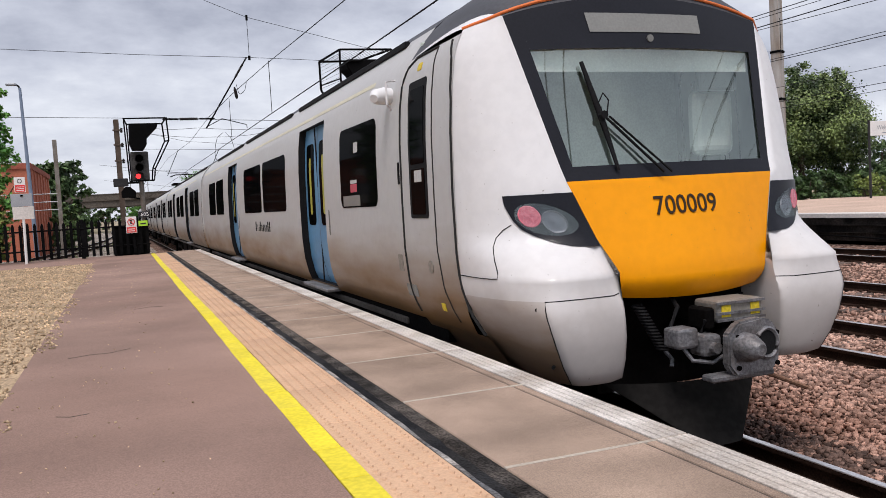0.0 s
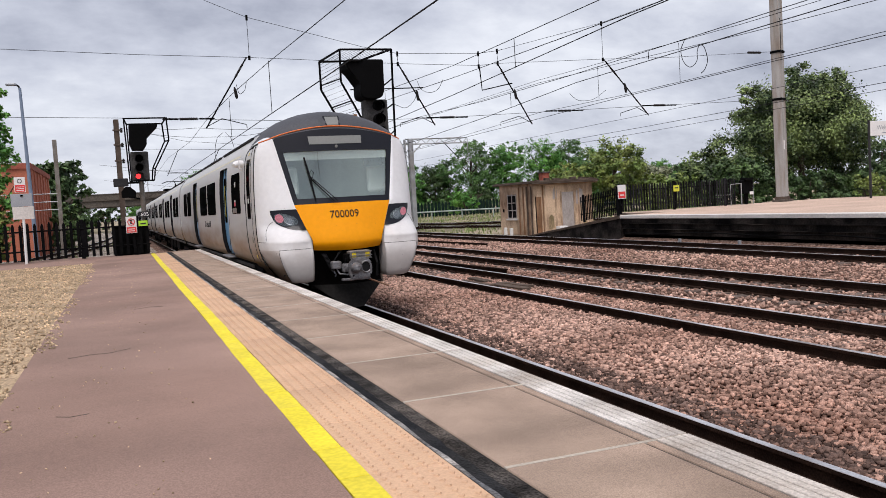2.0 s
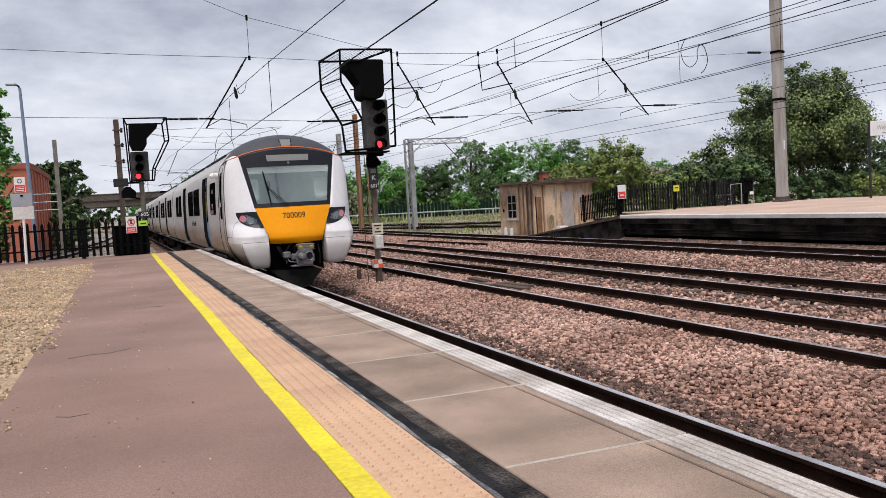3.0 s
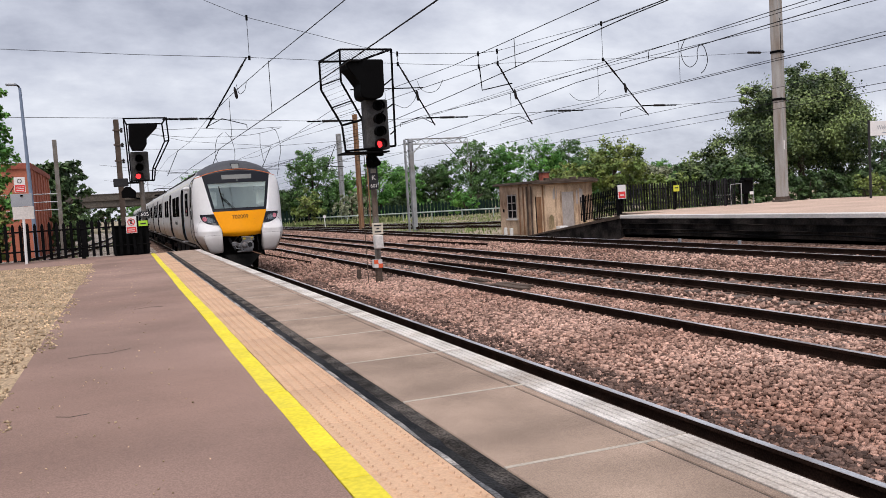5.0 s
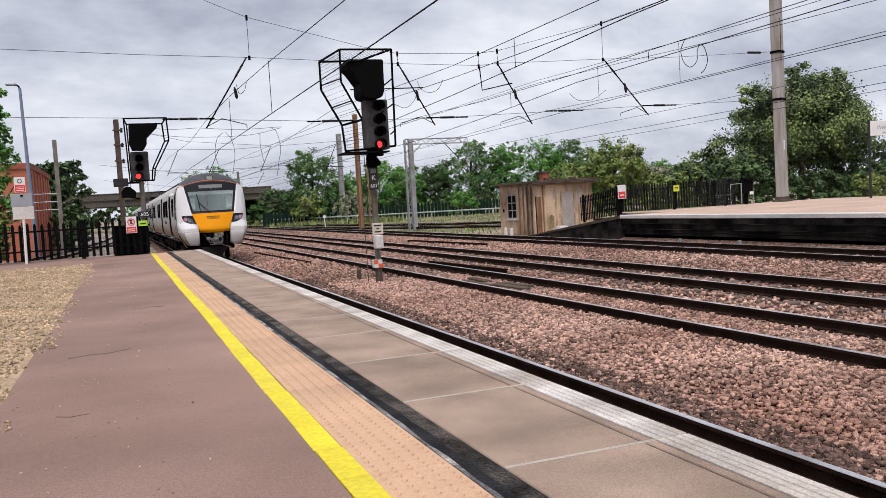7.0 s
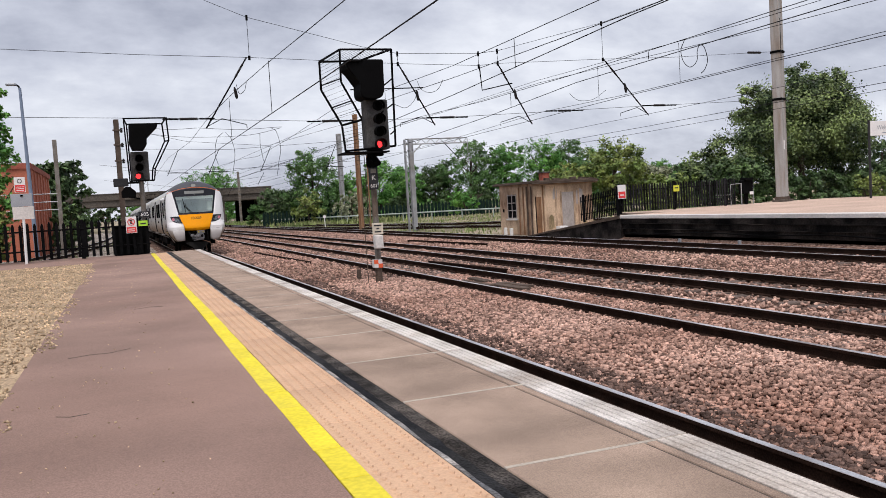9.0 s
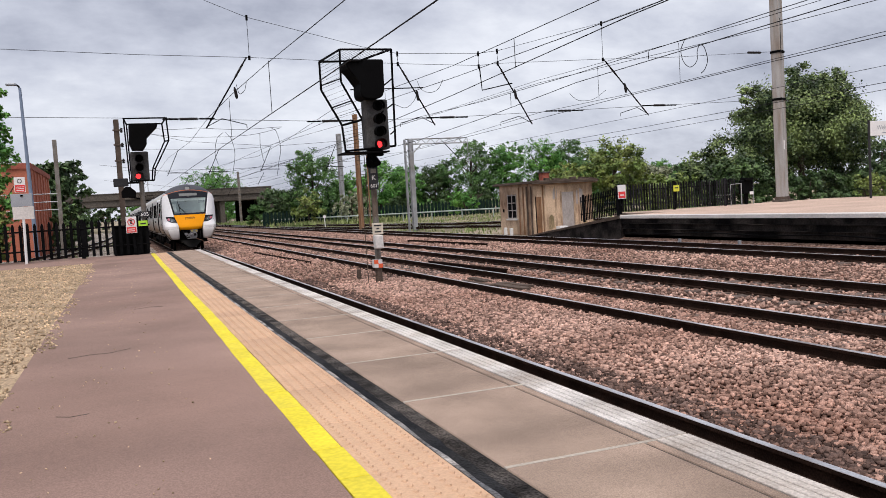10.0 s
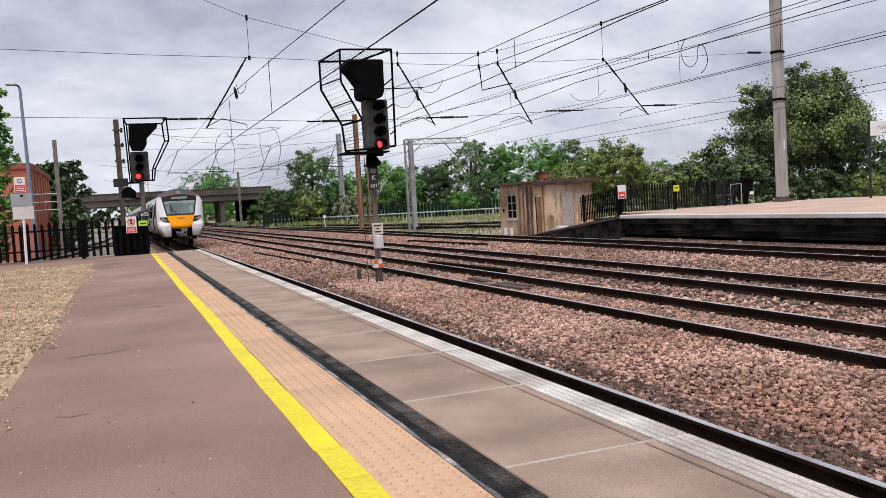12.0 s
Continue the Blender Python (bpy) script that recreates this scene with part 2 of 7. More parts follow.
M_GRASS = mat("trackside_grass", (0.15, 0.215, 0.06), 0.9, var=0.25, scale=1, fine=12, bump=0, island=0.45, stain=(0.34, 0.31, 0.18), stain_scale=0.25, stain_amount=0.8)
# ---- ground, platforms and tracks ----
bm = bmesh.new()
xs = [-2500, -300, -60, -20, 0, 20, 40, 80, 300, 2500]
ys = [-2500, -300, -60, -10, 20, 50, 90, 150, 260, 600, 2500]
grid(bm, [[(x, y, -1.22) for x in xs] for y in ys])
tagged(part("ground", bm, M_EARTH), "rough grassy ground beside the railway", "ground", kind="structure")

bm = bmesh.new()
random.seed(5)
ys = [-40 + 2.0 * i for i in range(105)]
xs = [2.08, 2.6, 3.545, 4.5, 5.0, 5.9, 6.8, 7.4, 8.18, 8.95, 9.6, 10.2, 10.9, 11.7, 12.5, 13.2, 14.2, 15.2, 16.6, 17.4, 18.2, 18.95]
lift = {4.5: 0.02, 5.0: 0.06, 5.9: 0.09, 6.8: 0.07, 7.4: 0.02, 13.2: 0.03, 14.2: 0.05, 15.2: 0.05}
grid(bm, [[(x + bend(y), y, -1.13 + lift.get(x, 0) + random.uniform(-0.012, 0.012)) for x in xs] for y in ys])
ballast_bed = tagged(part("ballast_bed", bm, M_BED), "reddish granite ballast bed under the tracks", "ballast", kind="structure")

# loose stones on the bed, packed closest where the camera stands
def stones(name, count, x0, x1, y0, y1, s0, s1, z, seed, material, keep=None, zfun=None, lively=1.0):
    rng = np.random.default_rng(seed)
    kinds = []
    for k in range(10):
        b = bmesh.new()
        bmesh.ops.create_cube(b, size=1.0)
        r = np.random.default_rng(seed * 31 + k)
        for v in b.verts:
            v.co = Vector(v.co) * 0.9 + Vector(r.uniform(-0.24, 0.24, 3))
        bmesh.ops.delete(b, geom=list(b.faces), context="FACES_ONLY")
        bmesh.ops.delete(b, geom=list(b.edges), context="EDGES_FACES")
        bmesh.ops.convex_hull(b, input=b.verts)
        bmesh.ops.delete(b, geom=[v for v in b.verts if not v.link_faces], context="VERTS")
        bmesh.ops.triangulate(b, faces=b.faces)
        b.verts.index_update()
        kinds.append((np.array([v.co[:] for v in b.verts]), np.array([[v.index for v in f.verts] for f in b.faces])))
        b.free()
    x, y = rng.uniform(x0, x1, count), y0 + (y1 - y0) * rng.uniform(0, 1, count) ** 1.35
    if keep is not None:
        ok = keep(x, y)
        x, y = x[ok], y[ok]
    allv, allf, n = [], [], 0
    which = rng.integers(0, 10, len(x))
    for k, (kv, kf) in enumerate(kinds):
        sel = np.where(which == k)[0]
        m = len(sel)
        ang = rng.uniform(0, 6.283, (m, 3))
        c, s = np.cos(ang), np.sin(ang)
        R = np.zeros((m, 3, 3))
        R[:, 0, 0], R[:, 0, 1], R[:, 1, 0], R[:, 1, 1], R[:, 2, 2] = c[:, 0], -s[:, 0], s[:, 0], c[:, 0], 1
        Q = np.zeros((m, 3, 3))
        Q[:, 0, 0], Q[:, 1, 1], Q[:, 1, 2], Q[:, 2, 1], Q[:, 2, 2] = 1, c[:, 1], -s[:, 1], s[:, 1], c[:, 1]
        size = rng.uniform(s0, s1, (m, 1, 1)) * rng.uniform(0.7, 1.25, (m, 1, 3)) * np.array([1.15, 1, 0.75])
        v = np.einsum("mij,mnj->mni", np.einsum("mij,mjk->mik", R, Q), kv[None] * size)
        zz = z if zfun is None else zfun(x[sel])
        v += np.stack([x[sel] + (bend(0) if keep is None else 0), y[sel], np.zeros(m) + zz + rng.uniform(-0.026, 0.036, m) * lively], 1)[:, None]
        allv.append(v.reshape(-1, 3))
        allf.append((kf[None] + (np.arange(m) * len(kv))[:, None, None]).reshape(-1, 3) + n)
        n += m * len(kv)
    return from_arrays(name, np.concatenate(allv), np.concatenate(allf), material)


def bed_height(x):
    px = np.array([2.0, 4.5, 5.0, 5.9, 6.8, 7.4, 8.9, 10.9, 12.5, 13.2, 14.2, 15.2, 16.6, 19.0])
    return -1.115 + np.interp(x, px, [0, 0.02, 0.06, 0.09, 0.07, 0.02, 0, 0, 0, 0.03, 0.05, 0.05, 0, 0])


def off_rails(x, y):
    ok = np.ones(len(x), bool)
    for c in (3.545, 8.18, 11.68, 17.4):
        for r in (-0.75, 0.75):
            ok &= np.abs(x - (c + r) + 0.623e-4 * y * np.abs(y)) > 0.09
    return ok & (y * 1.35 > x * 0.82 - 3)


tagged(stones("ballast_near", 70000, 4.35, 9.6, 4.0, 22.0, 0.024, 0.051, -1.08, 3, M_BALLAST, off_rails, bed_height), "loose reddish granite ballast stones", "ballast", kind="stuff")
tagged(stones("ballast_far", 46000, 4.2, 18.9, 9.0, 52.0, 0.032, 0.060, -1.08, 4, M_BALLAST, off_rails, bed_height), "loose reddish granite ballast stones", "ballast", kind="stuff")


tagged(stones("ballast_distant", 15000, 4.2, 18.9, 30.0, 78.0, 0.045, 0.085, -1.08, 14, M_BALLAST, off_rails, bed_height), "loose reddish granite ballast stones farther down the line", "ballast", kind="stuff")
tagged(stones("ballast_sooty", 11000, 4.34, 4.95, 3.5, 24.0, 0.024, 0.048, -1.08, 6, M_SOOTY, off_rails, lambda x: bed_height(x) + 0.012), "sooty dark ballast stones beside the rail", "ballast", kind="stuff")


def rail_profile(dx):
    return [(dx - 0.07, 0.0), (dx + 0.07, 0.0), (dx + 0.07, 0.012), (dx + 0.012, 0.03), (dx + 0.012, 0.112), (dx + 0.035, 0.122), (dx + 0.035, 0.152), (dx - 0.035, 0.152), (dx - 0.035, 0.122), (dx - 0.012, 0.112), (dx - 0.012, 0.03), (dx - 0.07, 0.012)]


def sweep_rail(bm, path, profile, z):
    rings = []
    for x, y in path:
        rings.append([bm.verts.new((x + px, y, z + pz)) for px, pz in profile])
    n = len(profile)
    for a, b in zip(rings, rings[1:]):
        for i in range(n):
            bm.faces.new((a[i], a[(i + 1) % n], b[(i + 1) % n], b[i]))
    bm.faces.new(rings[0][::-1])
    bm.faces.new(rings[-1])


SLEEPER = mesh_of("sleeper", boxed(-1.25, 1.25, -0.125, 0.125, -0.12, 0.0, 0.015), M_SLEEPER)
CHAIR = bmesh.new()
box(CHAIR, -0.15, 0.15, -0.07, 0.07, 0.0, 0.018)
box(CHAIR, -0.11, -0.075, -0.05, 0.05, 0.018, 0.05)
box(CHAIR, 0.075, 0.11, -0.05, 0.05, 0.018, 0.05)
CHAIR = mesh_of("rail_clip", CHAIR, M_RAIL)


def railway(label, centre, sleepers=0, y0=3.0):
    """centre: a list of (x, y) along the middle of the track."""
    t = thing("track", label, "railway track", kind="structure")
    for side in (-0.7525, 0.7525):
        bm = bmesh.new()
        path = [(x + side, y) for x, y in centre]
        sweep_rail(bm, path, rail_profile(0.0), RAIL - 0.158)
        rail = part("rail", bm, M_RAIL, t)
        bm = bmesh.new()
        sweep_rail(bm, path, [(-0.033, 0), (0.033, 0), (0.033, 0.003), (0.026, 0.006), (-0.026, 0.006), (-0.033, 0.003)], RAIL - 0.0058)
        part("running_surface", bm, M_RAILTOP, rail, "polished steel running surface")
    for i in range(sleepers):
        y = y0 + 0.65 * i
        x = float(np.interp(y, [c[1] for c in centre], [c[0] for c in centre]))
        share("sleeper", SLEEPER, t, x, y, RAIL - 0.162)
        for side in (-0.7525, 0.7525):
            if y < 34:
                share("rail_clip", CHAIR, t, x + side, y, RAIL - 0.160)
    return t


def line(c):
    return [(c + bend(y), y) for y in [-60, -30] + list(range(-10, 120, 5)) + [150, 200, 300]]


railway("rusty running track beside the platform", line(TRACK), 70, -16)
railway("second rusty track in reddish ballast", line(8.18), 56, 6)
railway("third rusty track in reddish ballast", line(11.68), 60, 8)
railway("fourth rusty track along the opposite platform", line(17.4), 50, 13)
railway("diverging track curving in from behind the hut", [(34, 30), (29.5, 42), (26.2, 50), (23.0, 59), (20.4, 70), (18.4, 82), (17.1, 96), (16.4, 110), (15.6, 140), (14, 200)])
railway("farthest track curving in past the trees", [(40, 40), (34, 50), (29, 60), (26, 67), (23.6, 80), (21.6, 95), (20.3, 115), (19, 150), (17, 220)])

railway("siding curving away behind the platform end", [(-9.5, 26), (-7.2, 36), (-5.2, 48), (-3.6, 60), (-2.2, 74), (-1.1, 90), (-0.6, 108), (-0.7, 130), (-1.4, 165)], 44, 30)
bm = bmesh.new()
grid(bm, [[(x, y, -1.16) for x in (-16, -8, -4, 0, 1.9)] for y in (26.2, 40, 60, 80, 110, 160)])
tagged(part("siding_bed", bm, M_PALEBED), "pale stony ground beside the siding", "ballast", kind="structure")

# home platform: walls, tarmac, strips and slabs
bm = boxed(-14, 1.253, -20, 25.7, -1.25, -0.06)
platform = tagged(part("platform", bm, M_WALL), "platform with tarmac, tactile paving and concrete slabs", "platform", kind="structure")
part("edge_wall", boxed(1.256, 2.02, -20, 25.3, -1.25, -0.10), M_WALL, platform, "sooty black brick wall below the platform edge")
part("tarmac", boxed(-0.72, 0.668, -20, 25.8, -0.06, 0.0), M_TARMAC, platform, "reddish-brown worn tarmac")
part("tarmac_margin", boxed(-14, -0.72, -20, 4.2, -0.06, -0.001), M_TARMAC, platform)
part("tarmac_end", boxed(-14, -0.72, 21.6, 25.8, -0.06, -0.001), M_TARMAC, platform)
part("gravel_bed", boxed(-14, -0.72, 4.2, 21.6, -0.06, -0.004), M_PEA_BED, platform, "buff gravel bed")
part("dark_strip_bed", boxed(1.0985, 1.1595, -20, 25.5, -0.06, -0.02), M_DARK_STRIP, platform)
part("tactile_base", boxed(0.668, 1.098, -20, 25.5, -0.06, -0.012), M_MORTAR, platform)
part("dark_strip", boxed(1.16, 1.253, -20, 25.5, -0.06, -0.004), M_DARK_STRIP, platform, "gritty dark tarmac strip")


def ragged_band(x0, x1, wob, z0, z1, seed, step=0.11):
    """A band poured along the platform, with uneven edges."""
    rng = random.Random(seed)
    bm = bmesh.new()
    rows = []
    y = -4.0
    while y < 25.5:
        a, b = x0 + rng.uniform(0, wob * 0.4), x1 + rng.uniform(-wob, wob)
        rows.append([(a, y, z0), (a, y, z1), (b, y, z1 - 0.001), (b, y, z0)])
        y += step * rng.uniform(0.6, 1.5)
    grid(bm, rows)
    return bm


part("bitumen_band", ragged_band(1.116, 1.172, 0.008, -0.05, -0.0015, 31), M_BITUMEN, platform, "black poured bitumen band")
part("seal", ragged_band(1.098, 1.118, 0.005, -0.05, 0.0005, 32), M_SEAL, platform, "pale weathered seal")
part("slab_bed", boxed(1.253, 2.02, -20, 25.3, -0.10, -0.055), M_MORTAR, platform)

PEA = stones("loose_gravel", 27000, -4.2, -0.58, 4.0, 21.7, 0.011, 0.024, -0.003, 8, M_PEA, lambda x, y: (x < -0.66 + 0.13 * np.sin(y * 1.3) * np.cos(y * 0.47) + 0.06 * np.sin(y * 7)) & (x > -0.185 * y - 0.35), lively=0.3)
tagged(PEA, "loose buff gravel beside the tarmac", "gravel", kind="stuff")
scatter = stones("strewn_gravel", 220, -0.7, 0.3, 2.5, 20, 0.004, 0.010, 0.002, 9, M_PEA, lambda x, y: x < 0.5, lively=0.05)
tagged(scatter, "stray gravel on the tarmac", "gravel", kind="stuff")

# ramp down at the end of the home platform
bm = slabbed([(25.8, -1.25), (25.8, -0.005), (31.0, -1.15), (31.0, -1.25)], "x", -0.6, 2.0)
part("end_ramp", bm, M_TARMAC, platform, "sloping tarmac ramp")
for pts in ([(-0.45, 6.75), (-0.30, 6.82), (-0.18, 6.80), (-0.02, 6.92)], [(-0.40, 4.75), (-0.33, 4.70), (-0.24, 4.72)], [(0.05, 9.9), (0.22, 10.0), (0.36, 9.95)]):
    part("crack", tubed([(x, y, 0.0) for x, y in pts], 0.0035, 5), M_GROOVE, platform)

# yellow line in short painted lengths, tactile tiles with raised lozenges, edge slabs with ribbed white nosing
TILE = 0.41
YL = mesh_of("yellow_line_piece", boxed(0.0, 0.116, 0.003, TILE - 0.003, -0.04, 0.003, 0.002), M_YELLOW_LINE)
bm = boxed(0.0, 0.309, 0.0025, TILE - 0.0025, -0.04, 0.0, 0.002)
for i in range(5):
    for j in range(7):
        cx, cy = 0.031 + i * 0.0617, 0.031 + j * 0.061
        top = [bm.verts.new((cx + 0.009 * math.cos(a), cy + 0.016 * math.sin(a), 0.006)) for a in (0, 1.57, 3.14, 4.71)]
        low = [bm.verts.new((cx + 0.014 * math.cos(a), cy + 0.023 * math.sin(a), -0.0005)) for a in (0, 1.57, 3.14, 4.71)]
        bm.faces.new(top)
        for k in range(4):
            bm.faces.new((low[k], low[(k + 1) % 4], top[(k + 1) % 4], top[k]))
TT = mesh_of("tactile_tile", bm, M_TACTILE)
for k in range(-50, 56):
    y = 2.98 + TILE * k
    if y + TILE > 25.5:
        break
    share("yellow_line_piece", YL, platform, 0.668 + 0.005 * math.sin(y * 0.9) + 0.002 * math.sin(y * 5.1), y, 0)
    share("tactile_tile", TT, platform, 0.787, y, 0)
SLAB_LEN = 1.2
SL = boxed(1.256, 1.858, 0.008, SLAB_LEN - 0.008, -0.055, 0.0, 0.004)
box(SL, 1.871, 1.916, 0.008, SLAB_LEN - 0.008, -0.055, 0.0, 0.004)
SL = mesh_of("edge_slab", SL, M_SLAB)
bm = bmesh.new()
for i in range(4):
    box(bm, 1.921 + i * 0.0395, 1.921 + i * 0.0395 + 0.034, 0.006, SLAB_LEN - 0.006, -0.03, 0.004, 0.0025)
NOSE = mesh_of("ribbed_nosing", bm, M_COPING)
FILL = mesh_of("joint_mortar", boxed(1.256, 2.07, -0.011, 0.011, -0.05, 0.0015), M_MORTAR)
GR = mesh_of("nosing_block", boxed(1.859, 2.076, 0.004, SLAB_LEN - 0.004, -0.11, -0.006), M_GROOVE)
for k in range(-18, 19):
    y = 2.79 + SLAB_LEN * k
    share("edge_slab", SL, platform, 0, y, 0)
    share("nosing_block", GR, platform, 0, y, 0)
    share("ribbed_nosing", NOSE, platform, 0, y, 0)
    share("joint_mortar", FILL, platform, 0, y, 0)

# opposite platform
OP = -0.02
debris = slabbed([(18.3, -1.2), (18.3, -1.12), (18.75, -1.02), (19.2, -0.90), (19.2, -1.2)], "y", -30, 29.4)
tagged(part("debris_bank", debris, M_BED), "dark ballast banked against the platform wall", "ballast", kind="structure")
opposite = tagged(part("platform_opposite", boxed(19.15, 46, -30, 29.4, -1.25, OP - 0.16), M_WALL), "opposite platform with sooty wall and pale coping", "platform", kind="structure")
# ---- the train ----
def train_white(name, col, dirt, coat, drop=0.0):
    """Paint with brown brake dust low on the sides, road film and fine specks."""
    m = mat(name, col, 0.45, var=0.028, scale=0.9, fine=14, bump=0.0, coat=coat, spec=0.18)
    nt, ln = m.node_tree.nodes, m.node_tree.links
    b = nt["Principled BSDF"]
    src = b.inputs["Base Color"].links[0].from_socket
    co = nt.new("ShaderNodeTexCoord")
    mp = nt.new("ShaderNodeMapping")
    mp.inputs["Scale"].default_value = (1.0, 0.35, 1.6)
    no = nt.new("ShaderNodeTexNoise")
    no.inputs["Scale"].default_value, no.inputs["Detail"].default_value = 2.5, 6
    sp = nt.new("ShaderNodeSeparateXYZ")
    ln.new(co.outputs["Object"], mp.inputs[0])
    ln.new(mp.outputs[0], no.inputs["Vector"])
    ln.new(co.outputs["Object"], sp.inputs[0])
    ad = nt.new("ShaderNodeMath")
    ad.operation = "MULTIPLY_ADD"
    ad.inputs[1].default_value = -0.55
    ln.new(no.outputs["Fac"], ad.inputs[0])
    ln.new(sp.outputs["Z"], ad.inputs[2])
    mr = nt.new("ShaderNodeMapRange")
    mr.inputs["From Min"].default_value, mr.inputs["From Max"].default_value = 0.84 - drop, 1.46 - drop
    mr.inputs["To Min"].default_value, mr.inputs["To Max"].default_value = dirt, 0.0
    ln.new(ad.outputs[0], mr.inputs["Value"])
    mx = nt.new("ShaderNodeMix")
    mx.data_type = "RGBA"
    mx.inputs[7].default_value = (0.20, 0.108, 0.042, 1)
    ln.new(mr.outputs[0], mx.inputs["Factor"])
    ln.new(src, mx.inputs[6])
    so = nt.new("ShaderNodeMapRange")
    so.inputs["From Min"].default_value, so.inputs["From Max"].default_value = 0.50 - drop, 0.90 - drop
    so.inputs["To Min"].default_value, so.inputs["To Max"].default_value = 0.92 * dirt, 0.0
    ln.new(ad.outputs[0], so.inputs["Value"])
    m3 = nt.new("ShaderNodeMix")
    m3.data_type = "RGBA"
    m3.inputs[7].default_value = (0.035, 0.024, 0.016, 1)
    ln.new(so.outputs[0], m3.inputs["Factor"])
    ln.new(mx.outputs[2], m3.inputs[6])
    mx = m3
    fl = nt.new("ShaderNodeTexNoise")
    fl.inputs["Scale"].default_value, fl.inputs["Detail"].default_value = 38, 2
    ln.new(co.outputs["Object"], fl.inputs["Vector"])
    fr = nt.new("ShaderNodeMapRange")
    fr.inputs["From Min"].default_value, fr.inputs["From Max"].default_value = 0.735, 0.78
    fr.inputs["To Max"].default_value = 0.55
    ln.new(fl.outputs["Fac"], fr.inputs["Value"])
    m2 = nt.new("ShaderNodeMix")
    m2.data_type = "RGBA"
    m2.inputs[7].default_value = (0.12, 0.09, 0.07, 1)
    ln.new(fr.outputs[0], m2.inputs["Factor"])
    ln.new(mx.outputs[2], m2.inputs[6])
    ln.new(m2.outputs[2], b.inputs["Base Color"])
    return m


def clear_glass(name, tint, gloss):
    m = bpy.data.materials.new(name)
    m.use_nodes = True
    nt, ln = m.node_tree.nodes, m.node_tree.links
    nt.clear()
    o, tr, gl, mx = nt.new("ShaderNodeOutputMaterial"), nt.new("ShaderNodeBsdfTransparent"), nt.new("ShaderNodeBsdfGlossy"), nt.new("ShaderNodeMixShader")
    tr.inputs["Color"].default_value = (*tint, 1)
    gl.inputs["Roughness"].default_value = 0.03
    gl.inputs["Color"].default_value = (0.86, 0.97, 0.92, 1)
    mx.inputs[0].default_value = gloss
    ln.new(tr.outputs[0], mx.inputs[1])
    ln.new(gl.outputs[0], mx.inputs[2])
    ln.new(mx.outputs[0], o.inputs[0])
    return m


# Base tone is lower on the coach sides (0.48) than on the nose (0.70).
T_WHITE = train_white("train_white_side", (0.48, 0.48, 0.475), 1.0, 0.12)
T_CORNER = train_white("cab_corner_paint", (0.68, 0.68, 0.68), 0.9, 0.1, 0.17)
T_NOSE = train_white("train_white_nose", (0.70, 0.70, 0.705), 0.32, 0.2)
T_ROOF = mat("train_roof_paint", (0.062, 0.064, 0.073), 0.6, var=0.12, scale=1.5, fine=30, bump=0.05)
T_MASK = mat("nose_mask_paint", (0.011, 0.012, 0.017), 0.4, var=0.1, bump=0, coat=0.1, spec=0.15)
T_YELLOW = train_white("warning_panel_paint", (0.88, 0.335, 0.0), 0.0, 0.1)
T_ORANGE = mat("orange_stripe_paint", (0.72, 0.18, 0.05), 0.5, var=0.05, bump=0)
T_BLACK = mat("black_rubber", (0.012, 0.012, 0.013), 0.6, var=0.2, bump=0.05, spec=0.05)
T_SEAM = mat("panel_gap_shadow", (0.03, 0.03, 0.03), 0.9, var=0.1, bump=0, spec=0.05)


def dark_pane(name, tone, gloss):
    """Heavily tinted glass: nearly black, with an even mirror gloss."""
    m = bpy.data.materials.new(name)
    m.use_nodes = True
    nt, ln = m.node_tree.nodes, m.node_tree.links
    nt.clear()
    o, df, gl, mx = nt.new("ShaderNodeOutputMaterial"), nt.new("ShaderNodeBsdfDiffuse"), nt.new("ShaderNodeBsdfGlossy"), nt.new("ShaderNodeMixShader")
    df.inputs["Color"].default_value = (*tone, 1)
    gl.inputs["Roughness"].default_value = 0.05
    mx.inputs[0].default_value = gloss
    ln.new(df.outputs[0], mx.inputs[1])
    ln.new(gl.outputs[0], mx.inputs[2])
    ln.new(mx.outputs[0], o.inputs[0])
    return m


T_WINDOW = dark_pane("tinted_coach_window", (0.0025, 0.0028, 0.003), 0.022)
T_BLUE = mat("blue_door_paint", (0.10, 0.255, 0.43), 0.4, var=0.06, scale=2, fine=20, bump=0.02, stain=(0.08, 0.16, 0.25), stain_scale=1.2, stain_amount=0.5)
# Soot taken near-black: the colour holds the deep shade under the train.
T_UNDER = mat("sooty_shade_black", (0.004, 0.0035, 0.0035), 0.9, var=0.3, fine=30, bump=0.3, spec=0.05)
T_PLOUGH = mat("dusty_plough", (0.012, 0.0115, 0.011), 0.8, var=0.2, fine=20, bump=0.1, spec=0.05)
T_STEEL = mat("coupler_steel", (0.20, 0.20, 0.21), 0.5, metal=0.45, var=0.3, scale=8, fine=50, bump=0.3, stain=(0.09, 0.075, 0.065), stain_scale=5, stain_amount=0.7)
T_ALU = mat("ribbed_aluminium", (0.25, 0.235, 0.21), 0.5, metal=0.4, var=0.15, fine=40)
T_RUSTY = mat("rusty_rod", (0.20, 0.11, 0.07), 0.85, var=0.25, fine=40, bump=0.2)
T_POLE = mat("yellow_pole", (0.36, 0.33, 0.04), 0.5, var=0.1, bump=0)
T_LABEL = mat("yellow_label", (0.62, 0.47, 0.03), 0.6, var=0.2, fine=50)
T_SOLE = mat("dusty_sole_bar", (0.10, 0.09, 0.08), 0.8, var=0.3, scale=2, fine=30, bump=0.1, stain=(0.05, 0.04, 0.033), stain_scale=1.2, stain_amount=0.9)
T_STICKER = mat("pale_sticker", (0.50, 0.50, 0.49), 0.6, var=0.1, bump=0)
